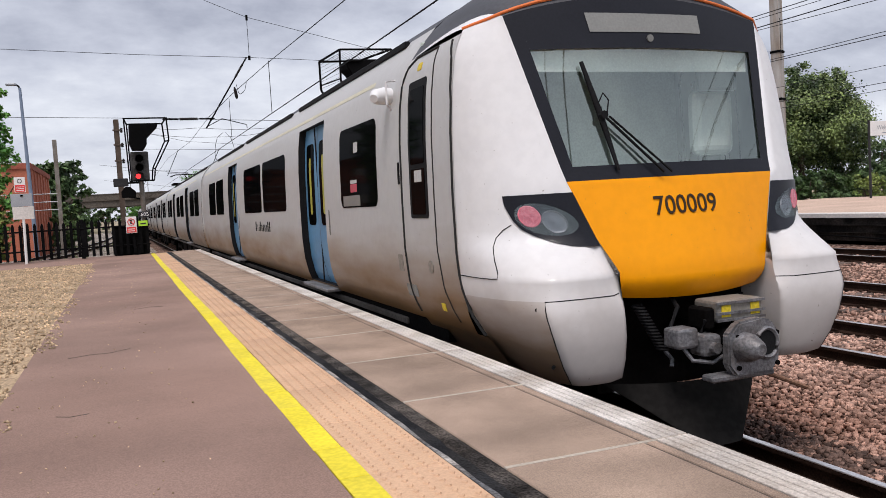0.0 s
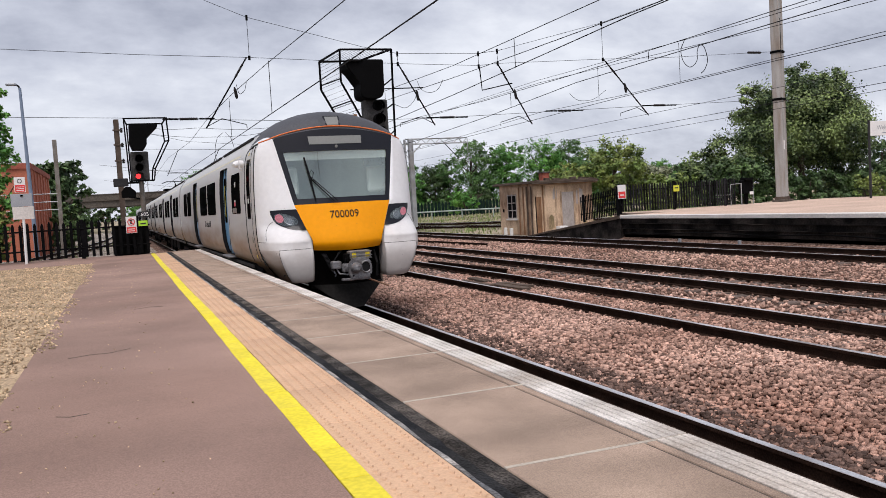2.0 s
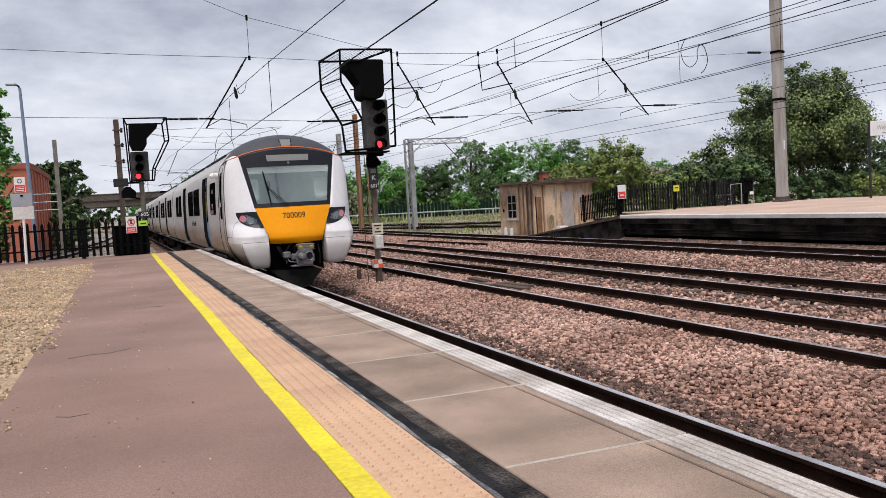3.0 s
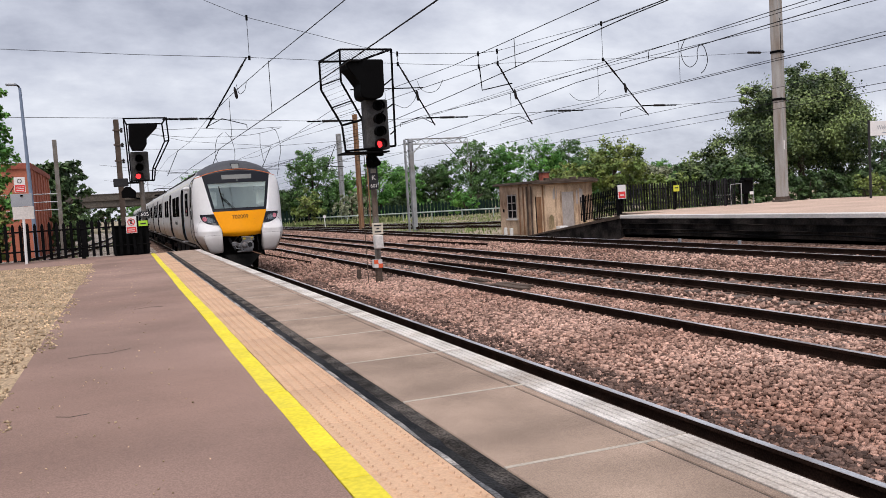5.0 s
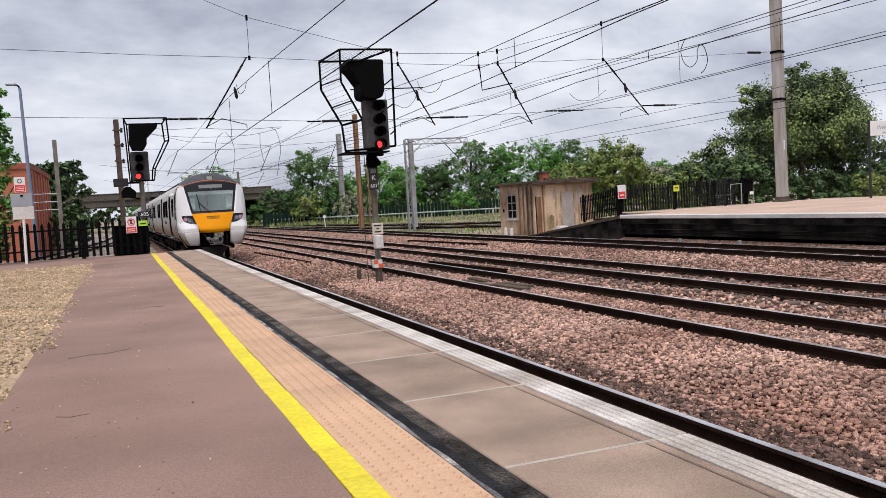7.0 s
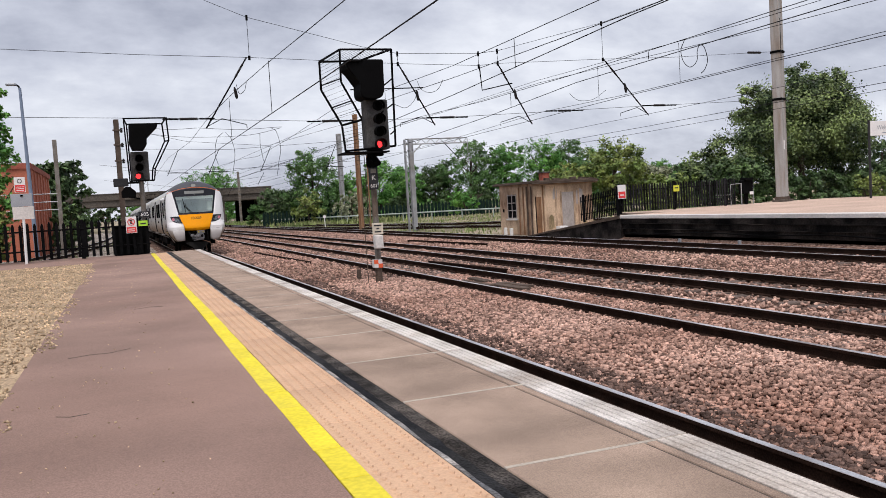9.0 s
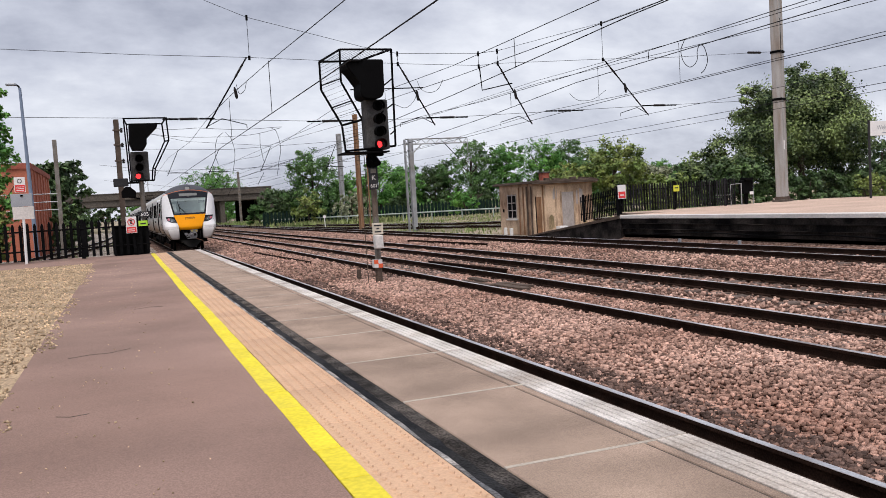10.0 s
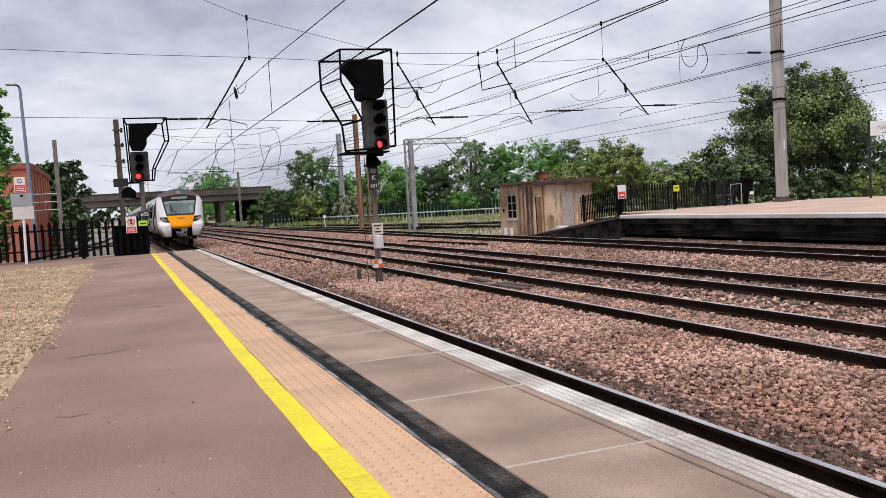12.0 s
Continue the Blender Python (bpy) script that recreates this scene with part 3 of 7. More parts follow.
T_REDSTICK = mat("red_sticker", (0.50, 0.07, 0.10), 0.6, var=0.1, bump=0)
T_CREAM = mat("faded_yellow_line", (0.56, 0.53, 0.40), 0.5, var=0.1, bump=0)
T_CABWALL = mat("cab_interior", (0.60, 0.67, 0.62), 0.8, var=0.1, bump=0)
T_DESK = mat("cab_desk", (0.10, 0.11, 0.11), 0.7, var=0.1, bump=0)
T_SEAT = mat("pale_cab_panel", (0.80, 0.84, 0.80), 0.8, var=0.06, bump=0)
T_GLASS = clear_glass("windscreen_glass", (0.92, 0.98, 0.94), 0.25)
T_LENS = clear_glass("lamp_lens", (0.80, 0.82, 0.85), 0.12)
T_CHROME = mat("lamp_reflector", (0.20, 0.205, 0.22), 0.25, metal=0.7, var=0.2, scale=30, fine=90, bump=0.3)
T_RED = mat("red_tail_lamp", (0.17, 0.09, 0.095), 0.3, var=0.5, scale=30, fine=70, bump=0.3, emit=(1.0, 0.13, 0.22), power=0.35)
T_LETTER = mat("dark_lettering", (0.03, 0.018, 0.012), 0.6, bump=0)
T_DISPLAY = mat("unlit_display", (0.21, 0.215, 0.205), 0.25, var=0.06, bump=0)

SIDE_Z = [0.98, 1.02, 1.12, 1.30, 1.55, 1.95, 2.40, 2.70, 2.91, 2.97, 3.06, 3.16, 3.33]
SIDE_W = [1.285, 1.305, 1.345, 1.382, 1.40, 1.40, 1.392, 1.372, 1.342, 1.325, 1.285, 1.21, 1.06]
ROOF = [(1.285, 3.06), (1.21, 3.16), (1.06, 3.33), (0.87, 3.47), (0.68, 3.55), (0.50, 3.61), (0.25, 3.655), (0.0, 3.67)]


def half(z):
    return float(np.interp(z, SIDE_Z, SIDE_W))


def side_plate(name, outline, material, parent, sx, out=0.004, depth=0.012, label=""):
    """A plate that follows the curved side wall; the outline gives (y, z)."""
    zs = [p[1] for p in outline]
    lo, hi = min(zs), max(zs)
    levels = sorted({round(z, 4) for z in zs} | {z for z in SIDE_Z if lo < z < hi})
    rows = []
    n = len(outline)
    for z in levels:
        hit = []
        for i in range(n):
            (ya, za), (yb, zb) = outline[i], outline[(i + 1) % n]
            if min(za, zb) - 1e-4 <= z <= max(za, zb) + 1e-4:
                if abs(za - zb) < 1e-6:
                    hit += [ya, yb]
                else:
                    hit.append(ya + (yb - ya) * (z - za) / (zb - za))
        a, b = min(hit), max(hit)
        rows.append([(sx * (half(z) - depth), a, z), (sx * (half(z) + out), a, z), (sx * (half(z) + out), b, z), (sx * (half(z) - depth), b, z)])
    bm = bmesh.new()
    vs = grid(bm, rows)
    bm.faces.new(vs[0])
    bm.faces.new(vs[-1][::-1])
    return part(name, bm, material, parent, label)


def side_line(name, pts, parent, sx, r=0.009, material=None):
    fine = []
    for (ya, za), (yb, zb) in zip(pts, pts[1:]):
        n = max(1, int(abs(zb - za) / 0.03))
        fine += [(ya + (yb - ya) * k / n, za + (zb - za) * k / n) for k in range(n)]
    fine.append(pts[-1])
    return part(name, tubed([(sx * half(z), y, z) for y, z in fine], r, 6), material or T_SEAM, parent)


def car(train, y0, y1, doors, windows, first=False):
    """One coach: side walls with door openings, roof, recessed doors, windows, floor and bogies."""
    body_bm = bmesh.new()
    surrounds = []
    cuts = sorted({y0, y1, *([1.6] if first else []), *[d for pair in doors for d in pair]} | {y0 + (y1 - y0) * k / 8 for k in range(9)})
    for sx in (-1, 1):
        vs = [[body_bm.verts.new((sx * w, y, z)) for z, w in zip(SIDE_Z, SIDE_W)] for y in cuts]
        for i in range(len(cuts) - 1):
            mid = (cuts[i] + cuts[i + 1]) / 2
            gap = any(a < mid < b for a, b in doors)
            for k in range(len(SIDE_Z) - 1):
                if gap and 1.02 <= SIDE_Z[k] < 2.91:
                    continue
                if first and mid < 1.6 and SIDE_Z[k] >= 3.06:
                    continue
                body_bm.faces.new((vs[i][k], vs[i + 1][k], vs[i + 1][k + 1], vs[i][k + 1]))
        for a, b in doors:
            body_bm, keep_bm = bmesh.new(), body_bm
            for y in (a, b):
                grid(body_bm, [[(sx * half(z), y, z), (sx * (half(z) - 0.11), y, z)] for z in SIDE_Z[1:9]])
            grid(body_bm, [[(sx * half(2.91), a, 2.91), (sx * (half(2.91) - 0.11), a, 2.91)], [(sx * half(2.91), b, 2.91), (sx * (half(2.91) - 0.11), b, 2.91)]])
            grid(body_bm, [[(sx * half(1.02), a, 1.02), (sx * (half(1.02) - 0.11), a, 1.02)], [(sx * half(1.02), b, 1.02), (sx * (half(1.02) - 0.11), b, 1.02)]])
            surrounds.append(body_bm)
            body_bm = keep_bm
    for y in ((y1,) if first else (y0, y1)):
        ring = [(w, z) for z, w in zip(SIDE_Z, SIDE_W)] + ROOF[3:]
        ring = ring + [(-w, z) for w, z in ring[-2::-1]]
        body_bm.faces.new([body_bm.verts.new((w * 0.995, y, z - 0.005)) for w, z in ring])
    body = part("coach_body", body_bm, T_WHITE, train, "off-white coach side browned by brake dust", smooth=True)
    for sb in surrounds:
        part("door_surround", sb, T_BLACK, body, "black door recess")
    bm = bmesh.new()
    top = ROOF[2:]
    full = top + [(-w, z) for w, z in top[-2::-1]]
    grid(bm, [[(w, y, z) for w, z in full] for y in ([1.6] if first else [y0]) + [y1]])
    roof = part("roof", bm, T_ROOF, body, "grey coach roof", smooth=True)
    for sx in (-1, 1):
        for k in range(3):
            a = (2.2 if first else y0 + 0.6) + k * (y1 - y0 - 3) / 3
            bm = bmesh.new()
            box(bm, sx * 1.10 - 0.025, sx * 1.10 + 0.025, a, a + (y1 - y0) / 3 - 1.6, 3.28, 3.335, 0.008)
            part("roof_rail", bm, T_BLACK, body)
    for a, b in doors:
        for sx in (-1, 1):
            mid = (a + b) / 2
            for c, d in ((a + 0.005, mid - 0.006), (mid + 0.006, b - 0.005)):
                bm = bmesh.new()
                grid(bm, [[(sx * (half(z) - 0.085), y, z) for z in SIDE_Z[1:9]] for y in (c, d)])
                leaf = part("door_leaf", bm, T_BLUE, body, "blue sliding door leaf")
                wy0, wy1 = (c + 0.16, d - 0.12)
                side_plate("door_window", rounded(wy0, wy1, 1.72, 2.72, 0.08), T_WINDOW, leaf, sx, -0.080, 0.09, "dark door window with rounded corners")
                side_plate("grab_pole", rounded((wy0 + wy1) / 2 - 0.05, (wy0 + wy1) / 2 + 0.05, 1.85, 2.55, 0.03), T_POLE, leaf, sx, -0.077, 0.079, "yellow grab pole behind the glass")
            part("door_seal", boxed(sx * 1.305 - 0.006, sx * 1.305 + 0.006, mid - 0.012, mid + 0.012, 1.03, 2.90), T_BLACK, body)
            part("door_step", boxed(min(sx * 1.20, sx * 1.43), max(sx * 1.20, sx * 1.43), a + 0.02, b - 0.02, 0.96, 1.00, 0.01), T_STEEL, body, "grey door step")
            side_plate("door_button_panel", rounded(a - 0.21, a - 0.16, 1.62, 1.90, 0.02), T_DISPLAY, body, sx)
    for sx in (-1, 1):
        side_plate("cantrail_stripe", [(y0 + 2.0, 2.99), (y1 - 0.3, 2.99), (y1 - 0.3, 3.03), (y0 + 2.0, 3.03)], T_CREAM, body, sx, 0.003, 0.004)
    for a, b in windows:
        for sx in (-1, 1):
            side_plate("window", rounded(a, b, 1.91, 2.70, 0.09, 4), T_WINDOW, body, sx, label="dark tinted window with rounded corners")
    for sx in (-1, 1):
        part("sole_bar", boxed(min(sx * 1.23, sx * 1.262), max(sx * 1.23, sx * 1.262), y0 + (1.65 if first else 0.2), y1 - 0.2, 0.855, 0.915, 0.008), T_SOLE, body, "dusty pale sole bar")
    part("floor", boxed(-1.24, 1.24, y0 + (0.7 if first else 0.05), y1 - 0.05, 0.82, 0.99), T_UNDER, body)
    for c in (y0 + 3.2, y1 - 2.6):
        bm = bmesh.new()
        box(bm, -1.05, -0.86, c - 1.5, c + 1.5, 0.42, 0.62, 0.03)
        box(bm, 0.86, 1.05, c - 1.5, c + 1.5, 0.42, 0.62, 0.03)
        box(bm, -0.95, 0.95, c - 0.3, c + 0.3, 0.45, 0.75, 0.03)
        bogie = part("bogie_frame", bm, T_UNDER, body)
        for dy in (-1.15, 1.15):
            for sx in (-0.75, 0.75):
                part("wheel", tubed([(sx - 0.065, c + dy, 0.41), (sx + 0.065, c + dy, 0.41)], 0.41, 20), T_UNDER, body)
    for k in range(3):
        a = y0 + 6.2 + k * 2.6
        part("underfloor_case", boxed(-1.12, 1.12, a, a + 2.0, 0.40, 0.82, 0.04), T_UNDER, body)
    return body


train = thing("train", "white electric multiple unit with yellow nose panel, dusty lower sides", "train", TRACK, 4.8, RAIL)
CAR = 19.5
body = car(train, 0.55, CAR, [(4.50, 5.90), (12.15, 13.55)], [(2.40, 3.72), (6.85, 8.85), (9.05, 11.05), (14.45, 15.95), (16.15, 17.65)], True)
start = CAR + 0.55
for k in range(5):
    s = start + k * 20.05
    car(train, s, s + 19.5, [(s + 5.2, s + 6.6), (s + 12.8, s + 14.2)], [(s + 0.9, s + 2.4), (s + 2.6, s + 4.3), (s + 7.4, s + 9.3), (s + 9.6, s + 11.5), (s + 15.0, s + 16.7), (s + 16.9, s + 18.5)])
    part("gangway", boxed(-0.85, 0.85, s - 0.60, s + 0.05, 0.95, 3.25, 0.05), T_BLACK, train, "black ribbed gangway bellows")

# nose shell: one curved surface, from the middle (0) over the mask's edge (1) to the side wall (2)
def edge_x(z):
    return float(np.interp(z, [0.7, 1.27, 2.0, 3.16], [0.56, 0.565, 0.835, 1.06]))


def edge_y(z):
    return float(np.interp(z, [1.25, 1.6, 2.0, 2.08, 2.9, 3.16, 3.3], [-0.21, -0.105, 0.0, 0.035, 0.285, 0.37, 0.42]))


def cheek_y(z):
    return float(np.interp(z, [1.36, 1.40, 1.45, 1.50, 1.55, 1.60, 1.66, 1.75, 2.0, 2.08, 2.9, 3.16, 3.3], [-0.315, -0.298, -0.262, -0.218, -0.172, -0.130, -0.094, -0.062, 0.0, 0.035, 0.285, 0.37, 0.42]))


def shell(s, z, out=0.0):
    if s <= 1:
        x, y = s * edge_x(z), edge_y(z) - 0.10 * (1 - s * s)
        return Vector((x, y - out, z))
    t = s - 1
    x0, y0, x2, y2 = edge_x(z), cheek_y(z), half(z), 0.56
    x1, y1 = x2 - 0.07, y0 + 0.10
    rise = min(1.0, max(0.0, (1.67 - z) / 0.27)) ** 1.25
    flare = 0.225 * rise * min(1.0, t / 0.5) ** 1.3 * (1.0 if t < 0.8 else ((1 - min(1.0, t)) / 0.2) ** 0.6)
    x = (1 - t) ** 2 * x0 + 2 * t * (1 - t) * x1 + t * t * x2
    y = (1 - t) ** 2 * y0 + 2 * t * (1 - t) * y1 + t * t * y2
    n = Vector((y2 - y0, -(x2 - x0), 0)).normalized()
    return Vector((x, y - flare, z)) + out * n


def crown(s):
    return 3.29 - 0.15 * s * s if s <= 1 else 3.14 - 0.05 * (s - 1)


def both(rows):
    """Mirror rows of points that run from the middle to the side."""
    return [[Vector((-p.x, p.y, p.z)) for p in r[:0:-1]] + list(r) for r in rows]


MID = [i / 8 for i in range(9)]
OUT = [1 + i / 10 for i in range(11)]

# yellow panel
bm = bmesh.new()
rows = [[shell(s, z) for s in MID] for z in np.linspace(1.36, 2.0, 6)]
low = [[shell(s, 1.36 - 0.015 * k) + Vector((0, 0.012 * k * k, -0.04 * k * (1 - 0.25 * s * s))) for s in MID] for k in (3, 2, 1)]
grid(bm, both(low + rows))
panel = part("warning_panel", bm, T_YELLOW, train, "orange-yellow warning panel", smooth=True)
lettering("700009", 0.185, T_LETTER, panel, Matrix.Translation((-0.02, -0.1565, 1.805)) @ pose(0, 0, 0, 90 - 14, 0, 0), "unit_number", 0.003, 0.92, 0.14)

# mask with the windscreen opening
bm = bmesh.new()
GX = 0.905
glass_s = [GX * i / 8 for i in range(9)]
grid(bm, both([[shell(s, 2.0) for s in glass_s], [shell(s, 2.095) for s in glass_s]]))
def top_of_glass(s):
    return 2.905 - 0.01 * s * s
grid(bm, both([[shell(s, top_of_glass(s) + (crown(s) - top_of_glass(s)) * k / 4) for s in glass_s] for k in range(5)]))
for sx in (-1, 1):
    rows = []
    for k in range(13):
        v = k / 12
        row = []
        for s in (GX, 0.95, 1.0):
            z = 2.0 + (crown(s) - 2.0) * v
            p = shell(s, z)
            row.append(Vector((sx * p.x, p.y, p.z)))
        rows.append(row)
    grid(bm, rows)
mask = part("nose_mask", bm, T_MASK, train, "dark grey mask round the windscreen", smooth=True)
bm = bmesh.new()
grid(bm, both([[shell(s, 2.09 + (top_of_glass(s) + 0.005 - 2.09) * k / 6, -0.012) for s in [GX * 1.01 * i / 8 for i in range(9)]] for k in range(7)]))
glass = part("windscreen", bm, T_GLASS, mask, "greenish windscreen reflecting the sky", smooth=True)
glass.visible_shadow = False
bm = bmesh.new()
grid(bm, both([[shell(s, z, 0.006) for s in (0.0, 0.15, 0.3, 0.445)] for z in (3.02, 3.16)]))
part("destination_display", bm, T_DISPLAY, mask, "blank destination display")

c = shell(0.0, 2.975, 0.004)
part("front_camera", tubed([c, c + Vector((0, -0.012, 0))], 0.026, 12), T_DISPLAY, mask, "small grey forward camera")

# cab interior behind the glass
cab = part("cab_interior", boxed(-1.2, 1.2, 1.55, 1.62, 1.0, 3.2), T_CABWALL, train, "grey-green cab bulkhead")
part("desk", boxed(-1.1, 1.1, 0.16, 0.75, 1.75, 2.06, 0.05, 2), T_DESK, cab, "dark driving desk")
part("sun_blind", boxed(-0.92, 0.92, 0.31, 0.325, 2.76, 2.93), T_SEAT, cab, "pale sun blind")
for sx in (-1, 1):
    part("side_panel", boxed(min(sx * 0.62, sx * 1.0), max(sx * 0.62, sx * 1.0), 0.55, 0.65, 2.16, 2.66, 0.07, 3), T_SEAT, cab, "pale seat back")
part("sun_visor", boxed(0.52, 0.86, 0.36, 0.38, 2.62, 2.80, 0.03, 2), T_DESK, cab, "grey folded visor")
part("cab_ceiling", boxed(-1.1, 1.1, 0.5, 1.6, 3.05, 3.09), T_CABWALL, cab)
part("cab_floor", boxed(-1.1, 1.1, 0.1, 1.6, 1.2, 1.24), T_DESK, cab)

# white cheeks
for sx in (-1, 1):
    bm = bmesh.new()
    rows = []
    for v in [0, 0.015, 0.035, 0.055, 0.075, 0.095, 0.12, 0.15, 0.18, 0.215] + [0.25 + 0.75 * k / 14 for k in range(15)]:
        lip_z = 1.40 + (crown(1.0) - 1.40) * v
        row = [Vector((sx * edge_x(lip_z), edge_y(lip_z) + 0.03, lip_z)), Vector((sx * edge_x(lip_z), (edge_y(lip_z) + cheek_y(lip_z)) / 2, lip_z))]
        for s in OUT:
            z = 1.40 + (crown(s) - 1.40) * v
            p = shell(s, z)
            row.append(Vector((sx * p.x, p.y, p.z)))
        rows.append(row)
    cheek_rows = rows
    # headlamp cluster
    bm = bmesh.new()
    rows = []
    for k in range(8):
        v = k / 7
        row = []
        for i in range(13):
            u = i / 12
            s = 1.0 + 0.50 * u
            lo = 1.575 + 0.16 * max(0.0, (u - 0.25) / 0.75) ** 1.6 + 0.03 * u
            hi = 1.93
            tip = max(0.0, (u - 0.82) / 0.18)
            z = lo + (hi - lo) * v
            z += tip * tip * 0.10 * (1 - v)
            row.append(z)
        rows.append([shell(1.0 + 0.50 * i / 12, z, 0.007) for i, z in enumerate(row)])
    grid(bm, [[Vector((sx * p.x, p.y, p.z)) for p in r] for r in rows])
    lamp = part("headlamp_unit", bm, T_MASK, train, "dark headlamp cluster", smooth=True)
    for s, z, r, m, nm, lb in ((1.335, 1.79, 0.074, T_RED, "tail_lamp", "red tail lamp behind a clear lens"), (1.185, 1.745, 0.084, T_CHROME, "headlamp", "round unlit headlamp")):
        c = shell(s, z, 0.010)
        d = (shell(s + 0.05, z) - shell(s - 0.05, z)).normalized()
        up = (shell(s, z + 0.05) - shell(s, z - 0.05)).normalized()
        n = d.cross(up).normalized()
        if n.y > 0:
            n = -n
        bm = bmesh.new()
        rings = []
        for rr, oo in ((1.0, 0.0), (0.92, 0.006), (0.78, 0.002), (0.45, 0.004), (0.02, 0.008)):
            rings.append([c + n * oo + rr * r * (math.cos(a * math.pi / 10) * d + math.sin(a * math.pi / 10) * up) for a in range(21)])
        grid(bm, [[Vector((sx * p.x, p.y, p.z)) for p in ring] for ring in rings])
        part(nm, bm, m, lamp, lb, smooth=True)
    bm = bmesh.new()
    rim = []
    for k in range(24):
        a = k * math.pi / 12
        rim.append((1.245 + 0.195 * math.cos(a), 1.765 + 0.03 * math.cos(a) + 0.105 * math.sin(a)))
    rings = [[shell(1.245 + (q - 1.245) * f, 1.765 + (z - 1.765) * f, 0.030 - 0.016 * f) for q, z in rim + rim[:1]] for f in (0.05, 0.5, 0.85, 1.0)]
    grid(bm, [[Vector((sx * p.x, p.y, p.z)) for p in ring] for ring in rings])
    cover = part("lamp_cover", bm, T_LENS, lamp, "clear rounded lamp cover", smooth=True)
    cover.visible_shadow = False
    # lower fairing and cab corner, one smooth skin with the cheek above, parted at the seams
    rows = []
    lip = cheek_rows[0]
    LEVEL = [0.705, 0.73, 0.85, 1.0, 1.2, 1.40]
    for z in (0.705, 0.73, 0.79, 0.85, 1.0, 1.1, 1.17, 1.22, 1.27, 1.31, 1.345, 1.375):
        yf, xi, xo, xs = (float(np.interp(z, LEVEL, c)) for c in ((-0.22, -0.265, -0.30, -0.325, -0.33, -0.31), (0.655, 0.625, 0.615, 0.615, 0.62, 0.63), (0.93, 0.99, 1.06, 1.12, 1.18, 1.21), (1.00, 1.06, 1.16, 1.26, 1.355, 1.392)))
        r, w = 0.05, xo - xi
        row = [(xi, 0.30), (xi, yf + r), (xi + 0.018, yf + 0.018), (xi + r, yf), (xi + 0.36 * w, yf - 0.009), (xi + 0.65 * w, yf - 0.010), (xo - r * 0.6, yf), (xo + 0.015, yf + 0.03),
               (xo + 0.05, yf + 0.13), (xo * 0.6 + xs * 0.4 + 0.05, -0.03), ((xo + 0.05 + xs) / 2 + 0.02, 0.12), (xs - 0.006, 0.36), (xs - 0.002, 0.56)]
        k = min(1.0, max(0.0, (z - 1.12) / 0.28))
        k = k * k * (3 - 2 * k)
        rows.append([Vector((sx * x + (q.x - sx * x) * k, y + (q.y - y) * k, z)) for (x, y), q in zip(row, lip)])
    skin = rows + cheek_rows
    normals = []
    for a, row in enumerate(skin):
        line_n = []
        for b, p in enumerate(row):
            du = row[min(b + 1, len(row) - 1)] - row[max(b - 1, 0)]
            dv = skin[min(a + 1, len(skin) - 1)][b] - skin[max(a - 1, 0)][b]
            n = du.cross(dv).normalized()
            line_n.append(n * sx)
        normals.append(line_n)

    def skin_part(name, r0, r1, c0, c1, material, label):
        bm = bmesh.new()
        grid(bm, [r[c0:c1] for r in skin[r0:r1]])
        ob = part(name, bm, material, train, label)
        ob.data.shade_smooth()
        flip = sum(f.normal.dot(normals[r0 + 2][min(c0 + 3, c1 - 1)]) for f in ob.data.polygons if f.index < 40) < 0
        if flip:
            ob.data.flip_normals()
        ob.data.normals_split_custom_set_from_vertices([n for r in normals[r0:r1] for n in r[c0:c1]])
        return ob

    n_low = len(rows)
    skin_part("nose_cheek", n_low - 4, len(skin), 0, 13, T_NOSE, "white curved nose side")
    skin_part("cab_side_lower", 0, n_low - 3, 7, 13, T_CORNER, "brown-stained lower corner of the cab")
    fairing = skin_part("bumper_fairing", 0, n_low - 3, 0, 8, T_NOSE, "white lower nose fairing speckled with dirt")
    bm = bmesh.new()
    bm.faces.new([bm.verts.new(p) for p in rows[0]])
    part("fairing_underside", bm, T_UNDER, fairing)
    seam = [Vector(rows[i][7]) for i in range(1, n_low - 3)] + [Vector(rows[n_low - 4][j]) for j in (6, 5, 4, 3, 2)]
    part("fairing_seam", tubed(seam, 0.0035, 6), T_SEAM, fairing)
    for z in (0.85, 1.22):
        part("fastener", tubed([(sx * float(np.interp(z, [0.76, 1.34], [1.08, 1.225])), -0.25 + 0.05, z), (sx * float(np.interp(z, [0.76, 1.34], [1.10, 1.245])), -0.275 + 0.05, z)], 0.012, 8), T_BLACK, fairing)
    # lower side of the cab behind the fairing
    bm = bmesh.new()
    grid(bm, [[(sx * w, y, z) for z, w in ((0.62, 1.05), (0.70, 1.10), (0.85, 1.19), (0.98, 1.283))] for y in (0.36, 0.56, 1.0, 1.55, 1.62)])
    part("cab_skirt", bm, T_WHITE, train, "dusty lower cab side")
    # seams, cab door and its window
    side_line("cab_seam", [(0.40, 0.99), (0.50, 1.15), (0.57, 1.4), (0.585, 2.0), (0.57, 2.6), (0.60, 2.9), (0.68, 3.04)], body, sx, 0.012)
    side_line("door_seam", [(1.62, 1.04), (1.68, 1.2), (1.70, 1.6), (1.70, 2.6), (1.68, 2.86), (1.58, 3.0), (1.42, 3.05), (0.97, 3.05)], body, sx, 0.012)
    side_line("door_seam", [(0.78, 1.04), (0.90, 1.25), (0.955, 1.6), (0.96, 2.4), (0.96, 3.05)], body, sx, 0.007)
